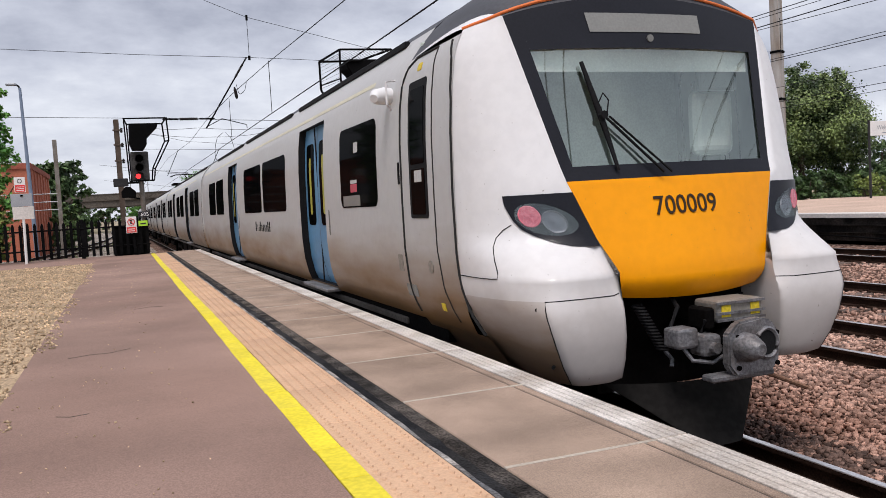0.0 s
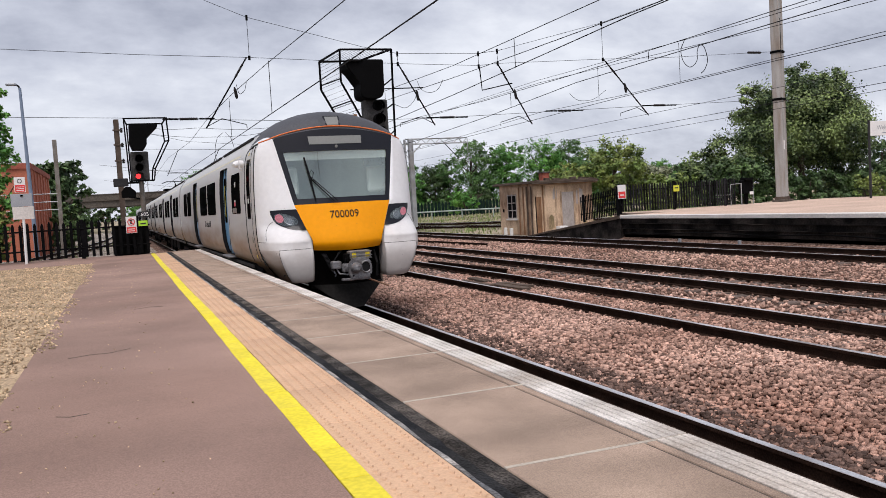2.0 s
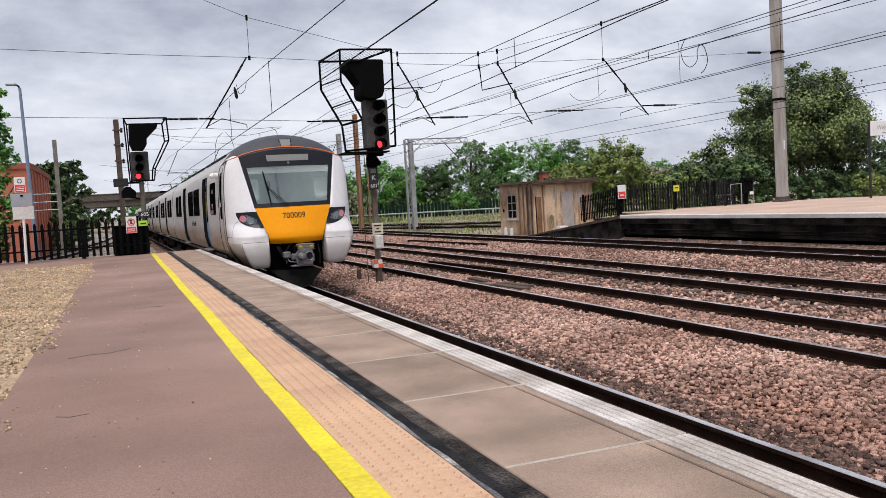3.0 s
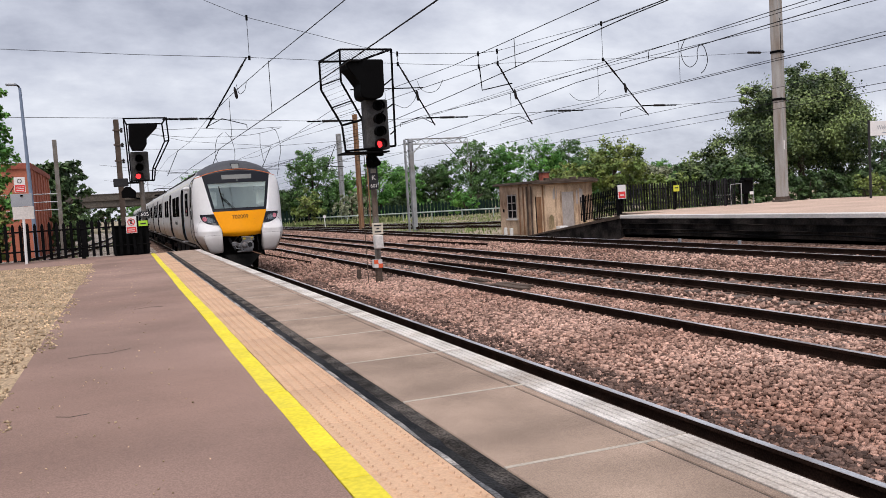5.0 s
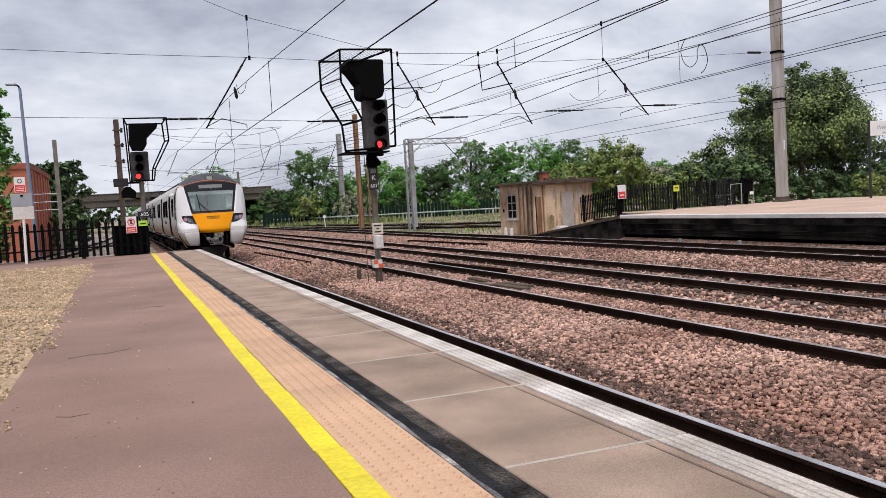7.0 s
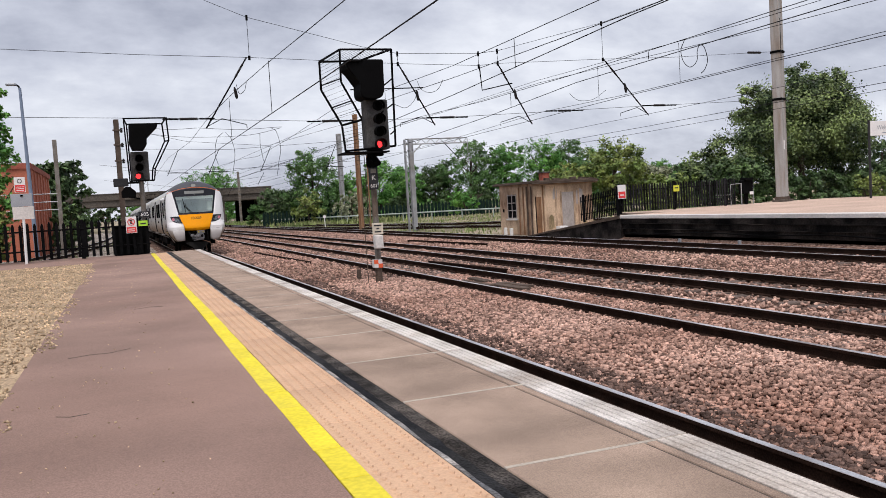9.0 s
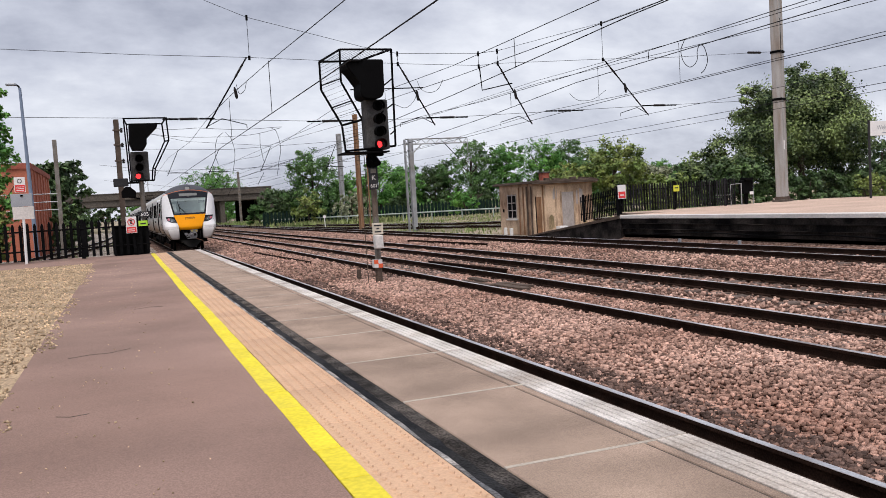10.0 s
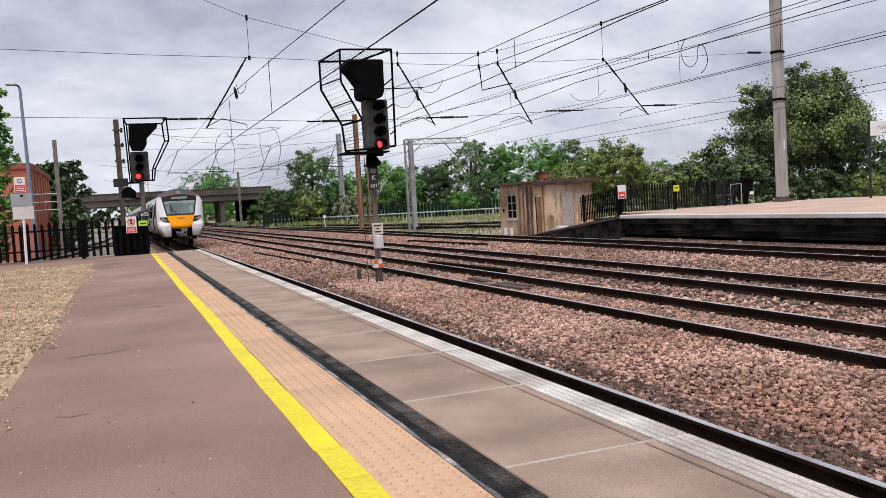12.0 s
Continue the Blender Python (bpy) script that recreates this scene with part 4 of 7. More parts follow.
    pts = [shell(s, z, 0.001) for s, z in ((2.0, 1.405), (1.95, 1.402), (1.90, 1.40), (1.84, 1.40), (1.80, 1.405), (1.77, 1.44), (1.75, 1.48), (1.73, 1.52), (1.68, 1.60), (1.62, 1.66), (1.55, 1.71), (1.48, 1.74))]
    part("corner_seam", tubed([Vector((sx * p.x, p.y, p.z)) for p in pts], 0.0035, 6), T_SEAM, train)
    side_plate("cab_window_frame", rounded(1.09, 1.50, 1.80, 2.86, 0.03), T_BLACK, body, sx, 0.003, label="black cab door window frame")
    side_plate("cab_window", rounded(1.14, 1.45, 2.22, 2.80, 0.02), T_WINDOW, body, sx, 0.007)
    side_plate("cab_window_lower", rounded(1.14, 1.45, 1.83, 2.18, 0.02), T_WINDOW, body, sx, 0.007)
    side_plate("door_handle", rounded(1.75, 1.78, 2.08, 2.26, 0.012), T_BLACK, body, sx, 0.01)
    side_plate("access_hatch", rounded(1.80, 1.92, 1.36, 1.50, 0.01), T_ALU, body, sx, 0.004)
    side_plate("access_hatch", rounded(1.55, 1.80, 1.16, 1.26, 0.02), T_DISPLAY, body, sx, 0.004)
    side_plate("round_cap", rounded(1.08, 1.18, 1.38, 1.48, 0.049, 4), T_ALU, body, sx, 0.006)
    side_plate("yellow_mark", rounded(1.24, 1.34, 2.93, 2.99, 0.02), T_LABEL, body, sx, 0.003)
    for k in range(10):
        w = (0.09, 0.10, 0.06, 0.09, 0.10, 0.09, 0.08, 0.04, 0.04, 0.10)[k]
        side_plate("operator_lettering", rounded(8.35 + k * 0.155, 8.35 + k * 0.155 + w, 1.60, 1.60 + (0.16 if k in (0, 1, 6, 9) else 0.11), 0.01), T_SEAM, body, sx, 0.003)
    side_plate("sticker", rounded(3.02, 3.16, 2.44, 2.54, 0.01), T_STICKER, body, sx, 0.006, label="pale window sticker")
    side_plate("sticker", rounded(3.08, 3.32, 2.06, 2.14, 0.01), T_REDSTICK, body, sx, 0.006, label="red window sticker")
    side_plate("sticker", rounded(3.08, 3.32, 2.145, 2.18, 0.01), T_STICKER, body, sx, 0.006, label="pale window sticker")
    side_plate("pale_box_behind_window", rounded(2.98, 3.62, 1.925, 2.03, 0.01), T_DISPLAY, body, sx, 0.006, label="pale case seen behind the window")
    side_plate("cab_notice", rounded(1.20, 1.36, 2.08, 2.17, 0.005), T_STICKER, body, sx, 0.010, label="pale notice in the cab door")
    side_plate("door_mark", rounded(0.98, 1.06, 1.10, 1.16, 0.01), T_LABEL, body, sx, 0.004, label="small yellow mark")
    # side camera pod
    bm = tubed([(sx * 1.35, 1.98, 2.83), (sx * 1.42, 1.98, 2.83), (sx * 1.50, 1.94, 2.82), (sx * 1.53, 1.90, 2.80)], [0.065, 0.075, 0.062, 0.035], 14)
    pod = part("camera_pod", bm, T_NOSE, body, "white side camera pod", smooth=True)
    part("pod_bracket", tubed([(sx * 1.37, 1.80, 2.93), (sx * 1.45, 1.80, 2.92), (sx * 1.45, 1.80, 2.74), (sx * 1.40, 1.86, 2.70)], 0.010, 6), T_NOSE, pod)

# roof dome and orange line
bm = bmesh.new()
def dome(s, v):
    p0 = shell(s, crown(s))
    k = s / 2
    r = [(w, z) for w, z in ROOF][::-1]
    tt = np.interp(k, [0, 0.5, 1.0], [0.0, 0.745, 1.0])
    xs = np.linspace(0, 1, len(r))
    p2 = Vector((float(np.interp(tt, xs, [q[0] for q in r])), 1.6, float(np.interp(tt, xs, [q[1] for q in r]))))
    p1 = Vector((p0.x * 0.5 + p2.x * 0.5 + 0.005, p0.y + 0.13, p2.z + 0.06))
    return (1 - v) ** 2 * p0 + 2 * v * (1 - v) * p1 + v * v * p2
SS = MID + OUT[1:]
def cut(s):
    return 0.0 if s <= 1 else min(1.0, (s - 1) ** 1.15)
rows = [[dome(s, cut(s) + (1 - cut(s)) * k / 12) for s in SS] for k in range(13)]
grid(bm, both(rows))
part("roof_dome", bm, T_ROOF, train, "dark grey domed cab roof", smooth=True)
for sx in (-1, 1):
    bm = bmesh.new()
    grid(bm, [[Vector((sx * p.x, p.y, p.z)) for p in (dome(s, cut(s) * k / 8) for s in OUT)] for k in range(9)])
    part("cheek_top", bm, T_NOSE, train, "white upper edge of the nose", smooth=True)
curve = [dome(s, 0.05) + Vector((0, -0.004, 0.002)) for s in SS]
curve = [Vector((-p.x, p.y, p.z)) for p in curve[:0:-1]] + curve
part("orange_stripe", tubed(curve, 0.012, 8), T_ORANGE, train, "thin orange line over the nose")
bm = slabbed([(-0.125, 0.0), (0.125, 0.0), (0.145, 0.25), (-0.145, 0.25)], "y", -0.03, 0.05)
light = part("roof_lamp_housing", bm, T_MASK, train, "roof lamp housing")
light.matrix_basis = pose(0, 0.345, 3.315, -40, 0, 0)
bm = slabbed([(-0.10, 0.025), (0.10, 0.025), (0.118, 0.225), (-0.118, 0.225)], "y", -0.036, 0.0)
part("roof_lamp_lens", bm, T_DISPLAY, light, "pale roof lamp lens")

# wiper
def on_mask(x, z, out):
    e = edge_x(z)
    p = shell(abs(x) / e, z, out)
    return Vector((x, p.y, p.z))
wiper = part("wiper", tubed([on_mask(-0.17, 2.03, 0.05), on_mask(-0.52, 2.43, 0.05)], 0.010, 6), T_BLACK, mask, "black windscreen wiper")
part("wiper_arm", tubed([on_mask(-0.11, 2.03, 0.05), on_mask(-0.48, 2.42, 0.05)], 0.008, 6), T_BLACK, wiper)
part("wiper_blade", tubed([on_mask(-0.48, 2.06, 0.025), on_mask(-0.525, 2.43, 0.025), on_mask(-0.585, 2.80, 0.025)], [0.012, 0.022, 0.014], 6), T_BLACK, wiper)
part("washer_hose", tubed([on_mask(-0.49, 2.44, 0.05), on_mask(-0.46, 2.53, 0.05), on_mask(-0.49, 2.58, 0.05), on_mask(-0.53, 2.52, 0.05)], 0.005, 6), T_BLACK, wiper)
part("pivot_cap", tubed([on_mask(-0.52, 2.43, 0.02), on_mask(-0.52, 2.43, 0.07)], 0.028, 8), T_BLACK, wiper)

# coupler and the space under the nose, its shade held in the near-black colour
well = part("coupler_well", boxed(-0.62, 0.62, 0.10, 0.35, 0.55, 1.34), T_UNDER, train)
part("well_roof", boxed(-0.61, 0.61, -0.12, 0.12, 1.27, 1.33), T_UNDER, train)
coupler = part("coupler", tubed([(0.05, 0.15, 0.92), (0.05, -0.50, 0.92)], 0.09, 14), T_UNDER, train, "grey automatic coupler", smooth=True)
bm = bmesh.new()
slab(bm, [(-0.22, 0.80), (-0.16, 0.72), (0.16, 0.72), (0.23, 0.80), (0.235, 1.00), (0.17, 1.09), (0.06, 1.12), (-0.12, 1.10), (-0.21, 1.02)], "y", -0.66, -0.585)
bmesh.ops.bevel(bm, geom=list(bm.edges), offset=0.015, segments=2, affect="EDGES")
part("coupler_face", bm, T_STEEL, coupler, "cast coupler face plate", smooth=True)
part("coupler_cone", tubed([(-0.085, -0.65, 0.925), (-0.085, -0.72, 0.925), (-0.08, -0.79, 0.925), (-0.08, -0.81, 0.925)], [0.105, 0.10, 0.062, 0.04], 16), T_STEEL, coupler, smooth=True)
part("coupler_funnel_rim", tubed([(0.11 + 0.092 * math.cos(a * math.pi / 10), -0.665, 0.935 + 0.105 * math.sin(a * math.pi / 10)) for a in range(21)], 0.017, 6), T_STEEL, coupler, smooth=True)
part("coupler_funnel", tubed([(0.11, -0.664, 0.935), (0.11, -0.667, 0.935)], 0.088, 18), T_BLACK, coupler, "dark coupler funnel")
part("coupler_tie", boxed(-0.34, 0.20, -0.64, -0.52, 0.69, 0.735, 0.012), T_STEEL, coupler)
part("release_rod", tubed([(0.02, -0.60, 0.72), (0.16, -0.60, 0.70), (0.56, -0.58, 0.53)], 0.017, 8), T_RUSTY, coupler, "rusty release rod")
for ob in coupler.children:
    ob.matrix_basis = Matrix.Translation((0.055, 0.0, 0.10)) @ Matrix.Diagonal((0.88, 1.0, 0.88, 1.0))
ebox = part("electric_coupler", boxed(-0.05, 0.31, -0.46, -0.22, 1.04, 1.18, 0.02, 2), T_ALU, coupler, "ribbed metal electric coupler box")
for z in (1.055, 1.10, 1.165):
    part("rib", boxed(-0.06, 0.32, -0.475, -0.455, z - 0.008, z + 0.008), T_STEEL, ebox)
for x in (-0.02, 0.21):
    part("yellow_label", boxed(x, x + 0.07, -0.466, -0.461, 1.075, 1.15), T_LABEL, ebox)
part("valve_block", boxed(-0.36, -0.20, -0.46, -0.30, 0.90, 1.03, 0.02, 2), T_STEEL, coupler)
part("valve_block", boxed(-0.20, -0.05, -0.50, -0.34, 0.84, 0.98, 0.03, 2), T_STEEL, coupler)
part("valve_pipe", tubed([(-0.28, -0.40, 0.90), (-0.24, -0.44, 0.82), (-0.12, -0.48, 0.80), (-0.04, -0.50, 0.84)], 0.014, 8), T_STEEL, coupler, "thin grey air pipe")
part("valve_pipe", tubed([(-0.14, -0.40, 0.98), (-0.12, -0.42, 1.06), (-0.03, -0.40, 1.10)], 0.012, 8), T_BLACK, coupler)
part("valve_cap", tubed([(-0.125, -0.50, 0.90), (-0.125, -0.545, 0.90)], 0.035, 12), T_STEEL, coupler)
part("box_bracket", boxed(-0.12, -0.05, -0.44, -0.24, 1.00, 1.14, 0.015), T_UNDER, coupler)
for x, z in ((-0.14, 1.0), (0.2, 1.0), (-0.14, 0.78), (0.2, 0.78)):
    part("face_bolt", tubed([(0.055 + 0.88 * x, -0.655, 0.10 + 0.88 * z), (0.055 + 0.88 * x, -0.672, 0.10 + 0.88 * z)], 0.016, 8), T_UNDER, coupler)
coil = []
for k in range(14 * 8):
    f, a = k / (14 * 8), k * 2 * math.pi / 8
    coil.append((-0.42 + 0.13 * f + 0.036 * math.cos(a), -0.12 - 0.08 * f + 0.036 * math.sin(a), 1.16 - 0.30 * f))
bm = tubed(coil, 0.009, 5)
part("ribbed_hose", bm, T_BLACK, coupler, "black ribbed hose")
part("hose_cock", tubed([(-0.29, -0.22, 0.86), (-0.26, -0.25, 0.80), (-0.28, -0.27, 0.76)], 0.016, 6), T_CHROME, coupler, "bright hose end")
part("air_hose", tubed([(-0.10, -0.05, 1.18), (-0.20, -0.25, 1.14), (-0.30, -0.30, 1.02), (-0.25, -0.32, 0.92)], 0.016, 8), T_BLACK, coupler)
part("air_hose", tubed([(0.48, -0.05, 1.15), (0.47, -0.25, 0.95), (0.46, -0.22, 0.72)], 0.02, 8), T_BLACK, coupler)

# plough
bm = bmesh.new()
rows = []
for z, y in ((0.62, -0.22), (0.50, -0.27), (0.36, -0.34), (0.24, -0.43)):
    w = 0.14 + 0.48 * (z - 0.24) / 0.38
    rows.append([(x, y + 0.42 * (abs(x) / 0.86) ** 2, z + 0.02 * abs(x)) for x in np.linspace(-w, w, 13)])
grid(bm, rows)
grid(bm, [[(x, y + 0.04, z) for x, y, z in r] for r in rows])
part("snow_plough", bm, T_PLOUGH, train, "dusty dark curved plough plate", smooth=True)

# current collector on the third coach
PY = 44.0
panto = part("pantograph_base", boxed(-0.75, 0.75, PY, PY + 1.6, 3.70, 3.80, 0.02), T_UNDER, train, "grey pantograph frame on the roof")
part("lower_arm", tubed([(0, PY + 1.4, 3.80), (0, PY + 0.2, 4.08)], 0.035, 8), T_UNDER, panto)
part("upper_arm", tubed([(0, PY + 0.2, 4.08), (0, PY + 1.3, 4.27)], 0.028, 8), T_UNDER, panto)
part("head", tubed([(-0.8, PY + 1.3, 4.20), (-0.5, PY + 1.3, 4.30), (0.5, PY + 1.3, 4.30), (0.8, PY + 1.3, 4.20)], 0.028, 8), T_UNDER, panto)
# ---- lineside structures ----
L_BLACK = mat("black_signal_paint", (0.003, 0.003, 0.0033), 0.8, var=0.2, fine=30, bump=0.1, spec=0.06)
L_DGREY = mat("dusty_black_panel", (0.035, 0.035, 0.037), 0.7, var=0.25, scale=3, fine=40, bump=0.1, spec=0.1)
L_HEAD = mat("faded_black_signal_head", (0.075, 0.073, 0.072), 0.75, var=0.3, scale=4, fine=40, bump=0.15, stain=(0.04, 0.037, 0.035), stain_scale=3, stain_amount=0.8, spec=0.08)
L_GALV = mat("galvanised_steel", (0.34, 0.35, 0.36), 0.55, metal=0.35, var=0.15, scale=2, fine=30, bump=0.1, stain=(0.22, 0.20, 0.18), stain_scale=1.5, stain_amount=0.7)
L_MAST = mat("grey_mast_paint", (0.36, 0.35, 0.335), 0.65, var=0.10, scale=1.2, fine=30, bump=0.1, stain=(0.22, 0.165, 0.12), stain_scale=0.9, stain_amount=0.75, stretch=(4, 4, 0.5))
L_RUST = mat("rusty_mast", (0.22, 0.115, 0.06), 0.85, var=0.25, scale=2, fine=30, bump=0.3, stain=(0.30, 0.20, 0.13), stain_scale=1.2, stain_amount=0.8, stretch=(3, 3, 0.6))
L_BROWN = mat("brown_mast", (0.10, 0.075, 0.06), 0.85, var=0.25, scale=2, fine=30, bump=0.3, spec=0.06)
L_POST = mat("weathered_grey_post", (0.20, 0.185, 0.165), 0.8, var=0.2, scale=3, fine=40, bump=0.2, stain=(0.11, 0.075, 0.05), stain_scale=2, stain_amount=0.8)
L_BLUE = mat("blue_grey_column", (0.20, 0.25, 0.34), 0.5, var=0.08, fine=30, bump=0.05)
L_WIRE = mat("copper_wire_patina", (0.02, 0.02, 0.022), 0.7, var=0.1, bump=0, spec=0.06)
L_INS = mat("brown_insulator", (0.008, 0.006, 0.0055), 0.6, var=0.1, bump=0)
L_LIT = mat("lit_red_aspect", (0.6, 0.02, 0.02), 0.3, var=0.05, bump=0, emit=(1.0, 0.035, 0.04), power=1.5)
L_WHITE = mat("white_sign_enamel", (0.74, 0.73, 0.72), 0.5, var=0.05, fine=20, bump=0)
L_RED = mat("red_sign_enamel", (0.70, 0.055, 0.055), 0.5, var=0.06, fine=20, bump=0)
L_ORANGE = mat("orange_red_enamel", (0.78, 0.13, 0.05), 0.6, var=0.08, fine=20, bump=0)
L_CREAMS = mat("cream_plate_enamel", (0.60, 0.54, 0.44), 0.6, var=0.08, fine=20, bump=0)
L_GREEN = mat("lime_sign_enamel", (0.40, 0.68, 0.06), 0.5, var=0.05, bump=0)
L_YSIGN = mat("yellow_sign_enamel", (0.62, 0.62, 0.06), 0.5, var=0.05, bump=0)
L_GREYS = mat("grey_sign_back", (0.33, 0.35, 0.38), 0.5, metal=0.2, var=0.08, bump=0)
L_FENCE = mat("black_fence_paint", (0.0045, 0.0045, 0.005), 0.75, var=0.3, fine=20, bump=0.1, per_object=0.3, spec=0.05)
L_FENCE2 = mat("dark_weathered_fence", (0.016, 0.0155, 0.017), 0.75, var=0.4, fine=20, bump=0.1, per_object=0.85, spec=0.05)
L_GFENCE = mat("dark_green_fence", (0.010, 0.022, 0.017), 0.7, var=0.2, fine=10, bump=0, spec=0.06)
L_HUT = mat("stained_hut_render", (0.56, 0.41, 0.285), 0.92, var=0.22, scale=0.9, fine=22, bump=0.6, stain=(0.15, 0.08, 0.048), stain_scale=1.0, stain_amount=0.95, stretch=(1.15, 1.15, 0.62))
L_HUTDOOR = mat("grey_hut_door", (0.36, 0.32, 0.30), 0.8, var=0.15, fine=20, stretch=(1, 3, 0.5))
L_PATCH = mat("damp_bare_render", (0.25, 0.185, 0.11), 0.95, var=0.3, scale=2, fine=20, bump=0.5, stain=(0.14, 0.13, 0.06), stain_scale=1.5, stain_amount=0.8)
L_HUTROOF = mat("felt_roof", (0.085, 0.062, 0.048), 0.95, var=0.3, scale=2, fine=25, bump=0.4)
L_BRICK = mat("orange_brick", (0.42, 0.14, 0.085), 0.85, var=0.12, scale=1.0, fine=12, bump=0.2)
L_CHIM = mat("chimney_brick", (0.30, 0.09, 0.06), 0.9, var=0.2, scale=3, fine=20)
L_CONC = mat("bridge_concrete", (0.115, 0.10, 0.085), 0.9, var=0.25, scale=0.25, fine=4, bump=0.2, stain=(0.07, 0.062, 0.055), stain_scale=0.12, stain_amount=0.8, spec=0.06)
L_TAN = mat("tan_platform_surface", (0.50, 0.365, 0.285), 0.92, var=0.15, scale=0.6, fine=18, bump=0.3)
L_PALE = mat("pale_coping_stone", (0.62, 0.59, 0.56), 0.85, var=0.1, scale=1.5, fine=20, bump=0.2, per_object=0.05)
L_RAILING = mat("pale_green_rail", (0.36, 0.42, 0.38), 0.6, var=0.1, bump=0)
L_BARK = mat("bark", (0.085, 0.065, 0.05), 0.95, var=0.3, scale=4, fine=20, bump=0.6, stretch=(3, 3, 0.5))


def leaves(name, col, other):
    m = mat(name, col, 0.55, var=0.15, scale=0.5, fine=4, bump=0, island=0.50, stain=other, stain_scale=0.55, stain_amount=1.0, spec=0.35)
    return m


F_DARK = leaves("dark_leaves", (0.042, 0.078, 0.026), (0.085, 0.145, 0.042))
F_DEEP = leaves("deep_green_leaves", (0.06, 0.14, 0.036), (0.13, 0.245, 0.06))
F_MID = leaves("green_leaves", (0.07, 0.205, 0.036), (0.17, 0.36, 0.066))
F_LIGHT = leaves("yellow_green_leaves", (0.125, 0.185, 0.042), (0.22, 0.25, 0.06))
F_PALE = leaves("pale_blossom_leaves", (0.20, 0.23, 0.12), (0.30, 0.31, 0.21))
# Dark base and bright patches paint lit leaf tips and a shaded interior.
F_BIG = leaves("sycamore_leaves_lit_and_dark", (0.030, 0.055, 0.017), (0.26, 0.34, 0.115))

# opposite platform
part("surface", boxed(19.42, 34.2, -30, 29.4, OP - 0.16, OP), L_TAN, opposite, "tan platform surface")
COPE = mesh_of("coping_stone", boxed(18.97, 19.42, 0.004, 1.796, OP - 0.13, OP + 0.003, 0.012), L_PALE)
for k in range(19):
    share("coping_stone", COPE, opposite, 0, 29.4 - 1.8 * (k + 1), 0)
for i, (dx, z0, z1) in enumerate(((0.05, -0.34, -0.16), (0.0, -0.36, -0.345), (0.09, -0.55, -0.37), (0.03, -0.575, -0.56), (0.12, -0.80, -0.585), (0.15, -1.2, -0.81))):
    part("wall_course", boxed(19.0 + dx, 19.16, -30, 29.4, z0, z1), M_WALL, opposite)
part("wall_cable", tubed([(18.99, y, -0.70 + 0.035 * math.sin(y * 1.1) + 0.03 * math.sin(y * 0.37)) for y in [k * 0.7 for k in range(0, 42)]], 0.022, 6), L_BLACK, opposite, "black cable along the wall")
part("back_edge", boxed(34.2, 34.5, -30, 29.4, -1.2, OP + 0.01), L_PALE, opposite, "pale far edge")
bm = slabbed([(29.4, -1.25), (29.4, OP - 0.005), (38.4, -1.08), (38.4, -1.25)], "x", 19.02, 21.3)
ramp = part("end_ramp", bm, M_WALL, opposite, "sooty sloping platform end")
part("ramp_edge", slabbed([(29.4, OP - 0.13), (29.4, OP), (38.4, -1.06), (38.4, -1.12)], "x", 18.97, 19.2), L_HUTROOF, opposite)
bm = slabbed([(29.4, -1.25), (29.4, OP), (33.5, OP - 0.02), (33.5, -1.25)], "x", 21.3, 34.2)
part("platform_end", bm, L_TAN, opposite)


def fence(label, x0, y0, x1, y1, z0, z1, height, pitch, width, material, post_every=14, group=""):
    """Palisade: pointed pales on two rails between posts."""
    length = math.hypot(x1 - x0, y1 - y0)
    ang = math.degrees(math.atan2(y1 - y0, x1 - x0))
    f = thing("palisade_fence", label, "fence", x0, y0, z0, ang, group)
    me = []
    for k in range(3):
        h = height * (1.0, 0.985, 0.965)[k]
        bm = bmesh.new()
        slab(bm, [(-width / 2, 0.05), (width / 2, 0.05), (width / 2, h - width * 0.9), (width * 0.18, h), (-width * 0.18, h), (-width / 2, h - width * 0.9)], "y", -0.012, 0.012)
        me.append(mesh_of("pale", bm, material))
    n = int(length / pitch)
    for i in range(n + 1):
        d = i * pitch
        share("pale", me[(i * 7) % 3], f, d, 0, (z1 - z0) * d / length)
    for z in (0.28, 0.78):
        bm = bmesh.new()
        tube(bm, [(0, 0.035, z * height), (length, 0.035, z * height + z1 - z0)], 0.025, 6)
        part("rail", bm, material, f)
    for i in range(0, n + 1, post_every):
        d = i * pitch + pitch / 2
        zb = (z1 - z0) * d / length
        part("post", boxed(d - 0.05, d + 0.05, 0.03, 0.11, zb - 0.05, zb + height * 1.02), material, f)
    return f


fence("black palisade fence across the platform end", -4.0, 24.95, 0.70, 24.95, 0.0, 0.0, 1.06, 0.178, 0.076, L_FENCE, 8)
fence("dark weathered palisade fence on the opposite platform", 20.9, 32.3, 27.4, 32.3, OP, OP, 1.28, 0.145, 0.072, L_FENCE2, 20)
fence("black palisade fence down the platform ramp", 20.88, 32.25, 20.88, 35.7, OP - 0.1, -0.42, 1.26, 0.15, 0.07, L_FENCE, 20)
fence("dark green palisade fence before the trees", 17.5, 112, 88, 104, -1.2, -1.2, 2.1, 0.5, 0.36, L_GFENCE, 30)

# pale green guard rail along the far side
gr = thing("guard_rail", "pale green guard rail beyond the tracks", "railing")
part("rail", tubed([(19.5, 118, -0.25), (30, 100, -0.25), (42, 84, -0.2), (56, 70, -0.15)], 0.09, 6), L_RAILING, gr)
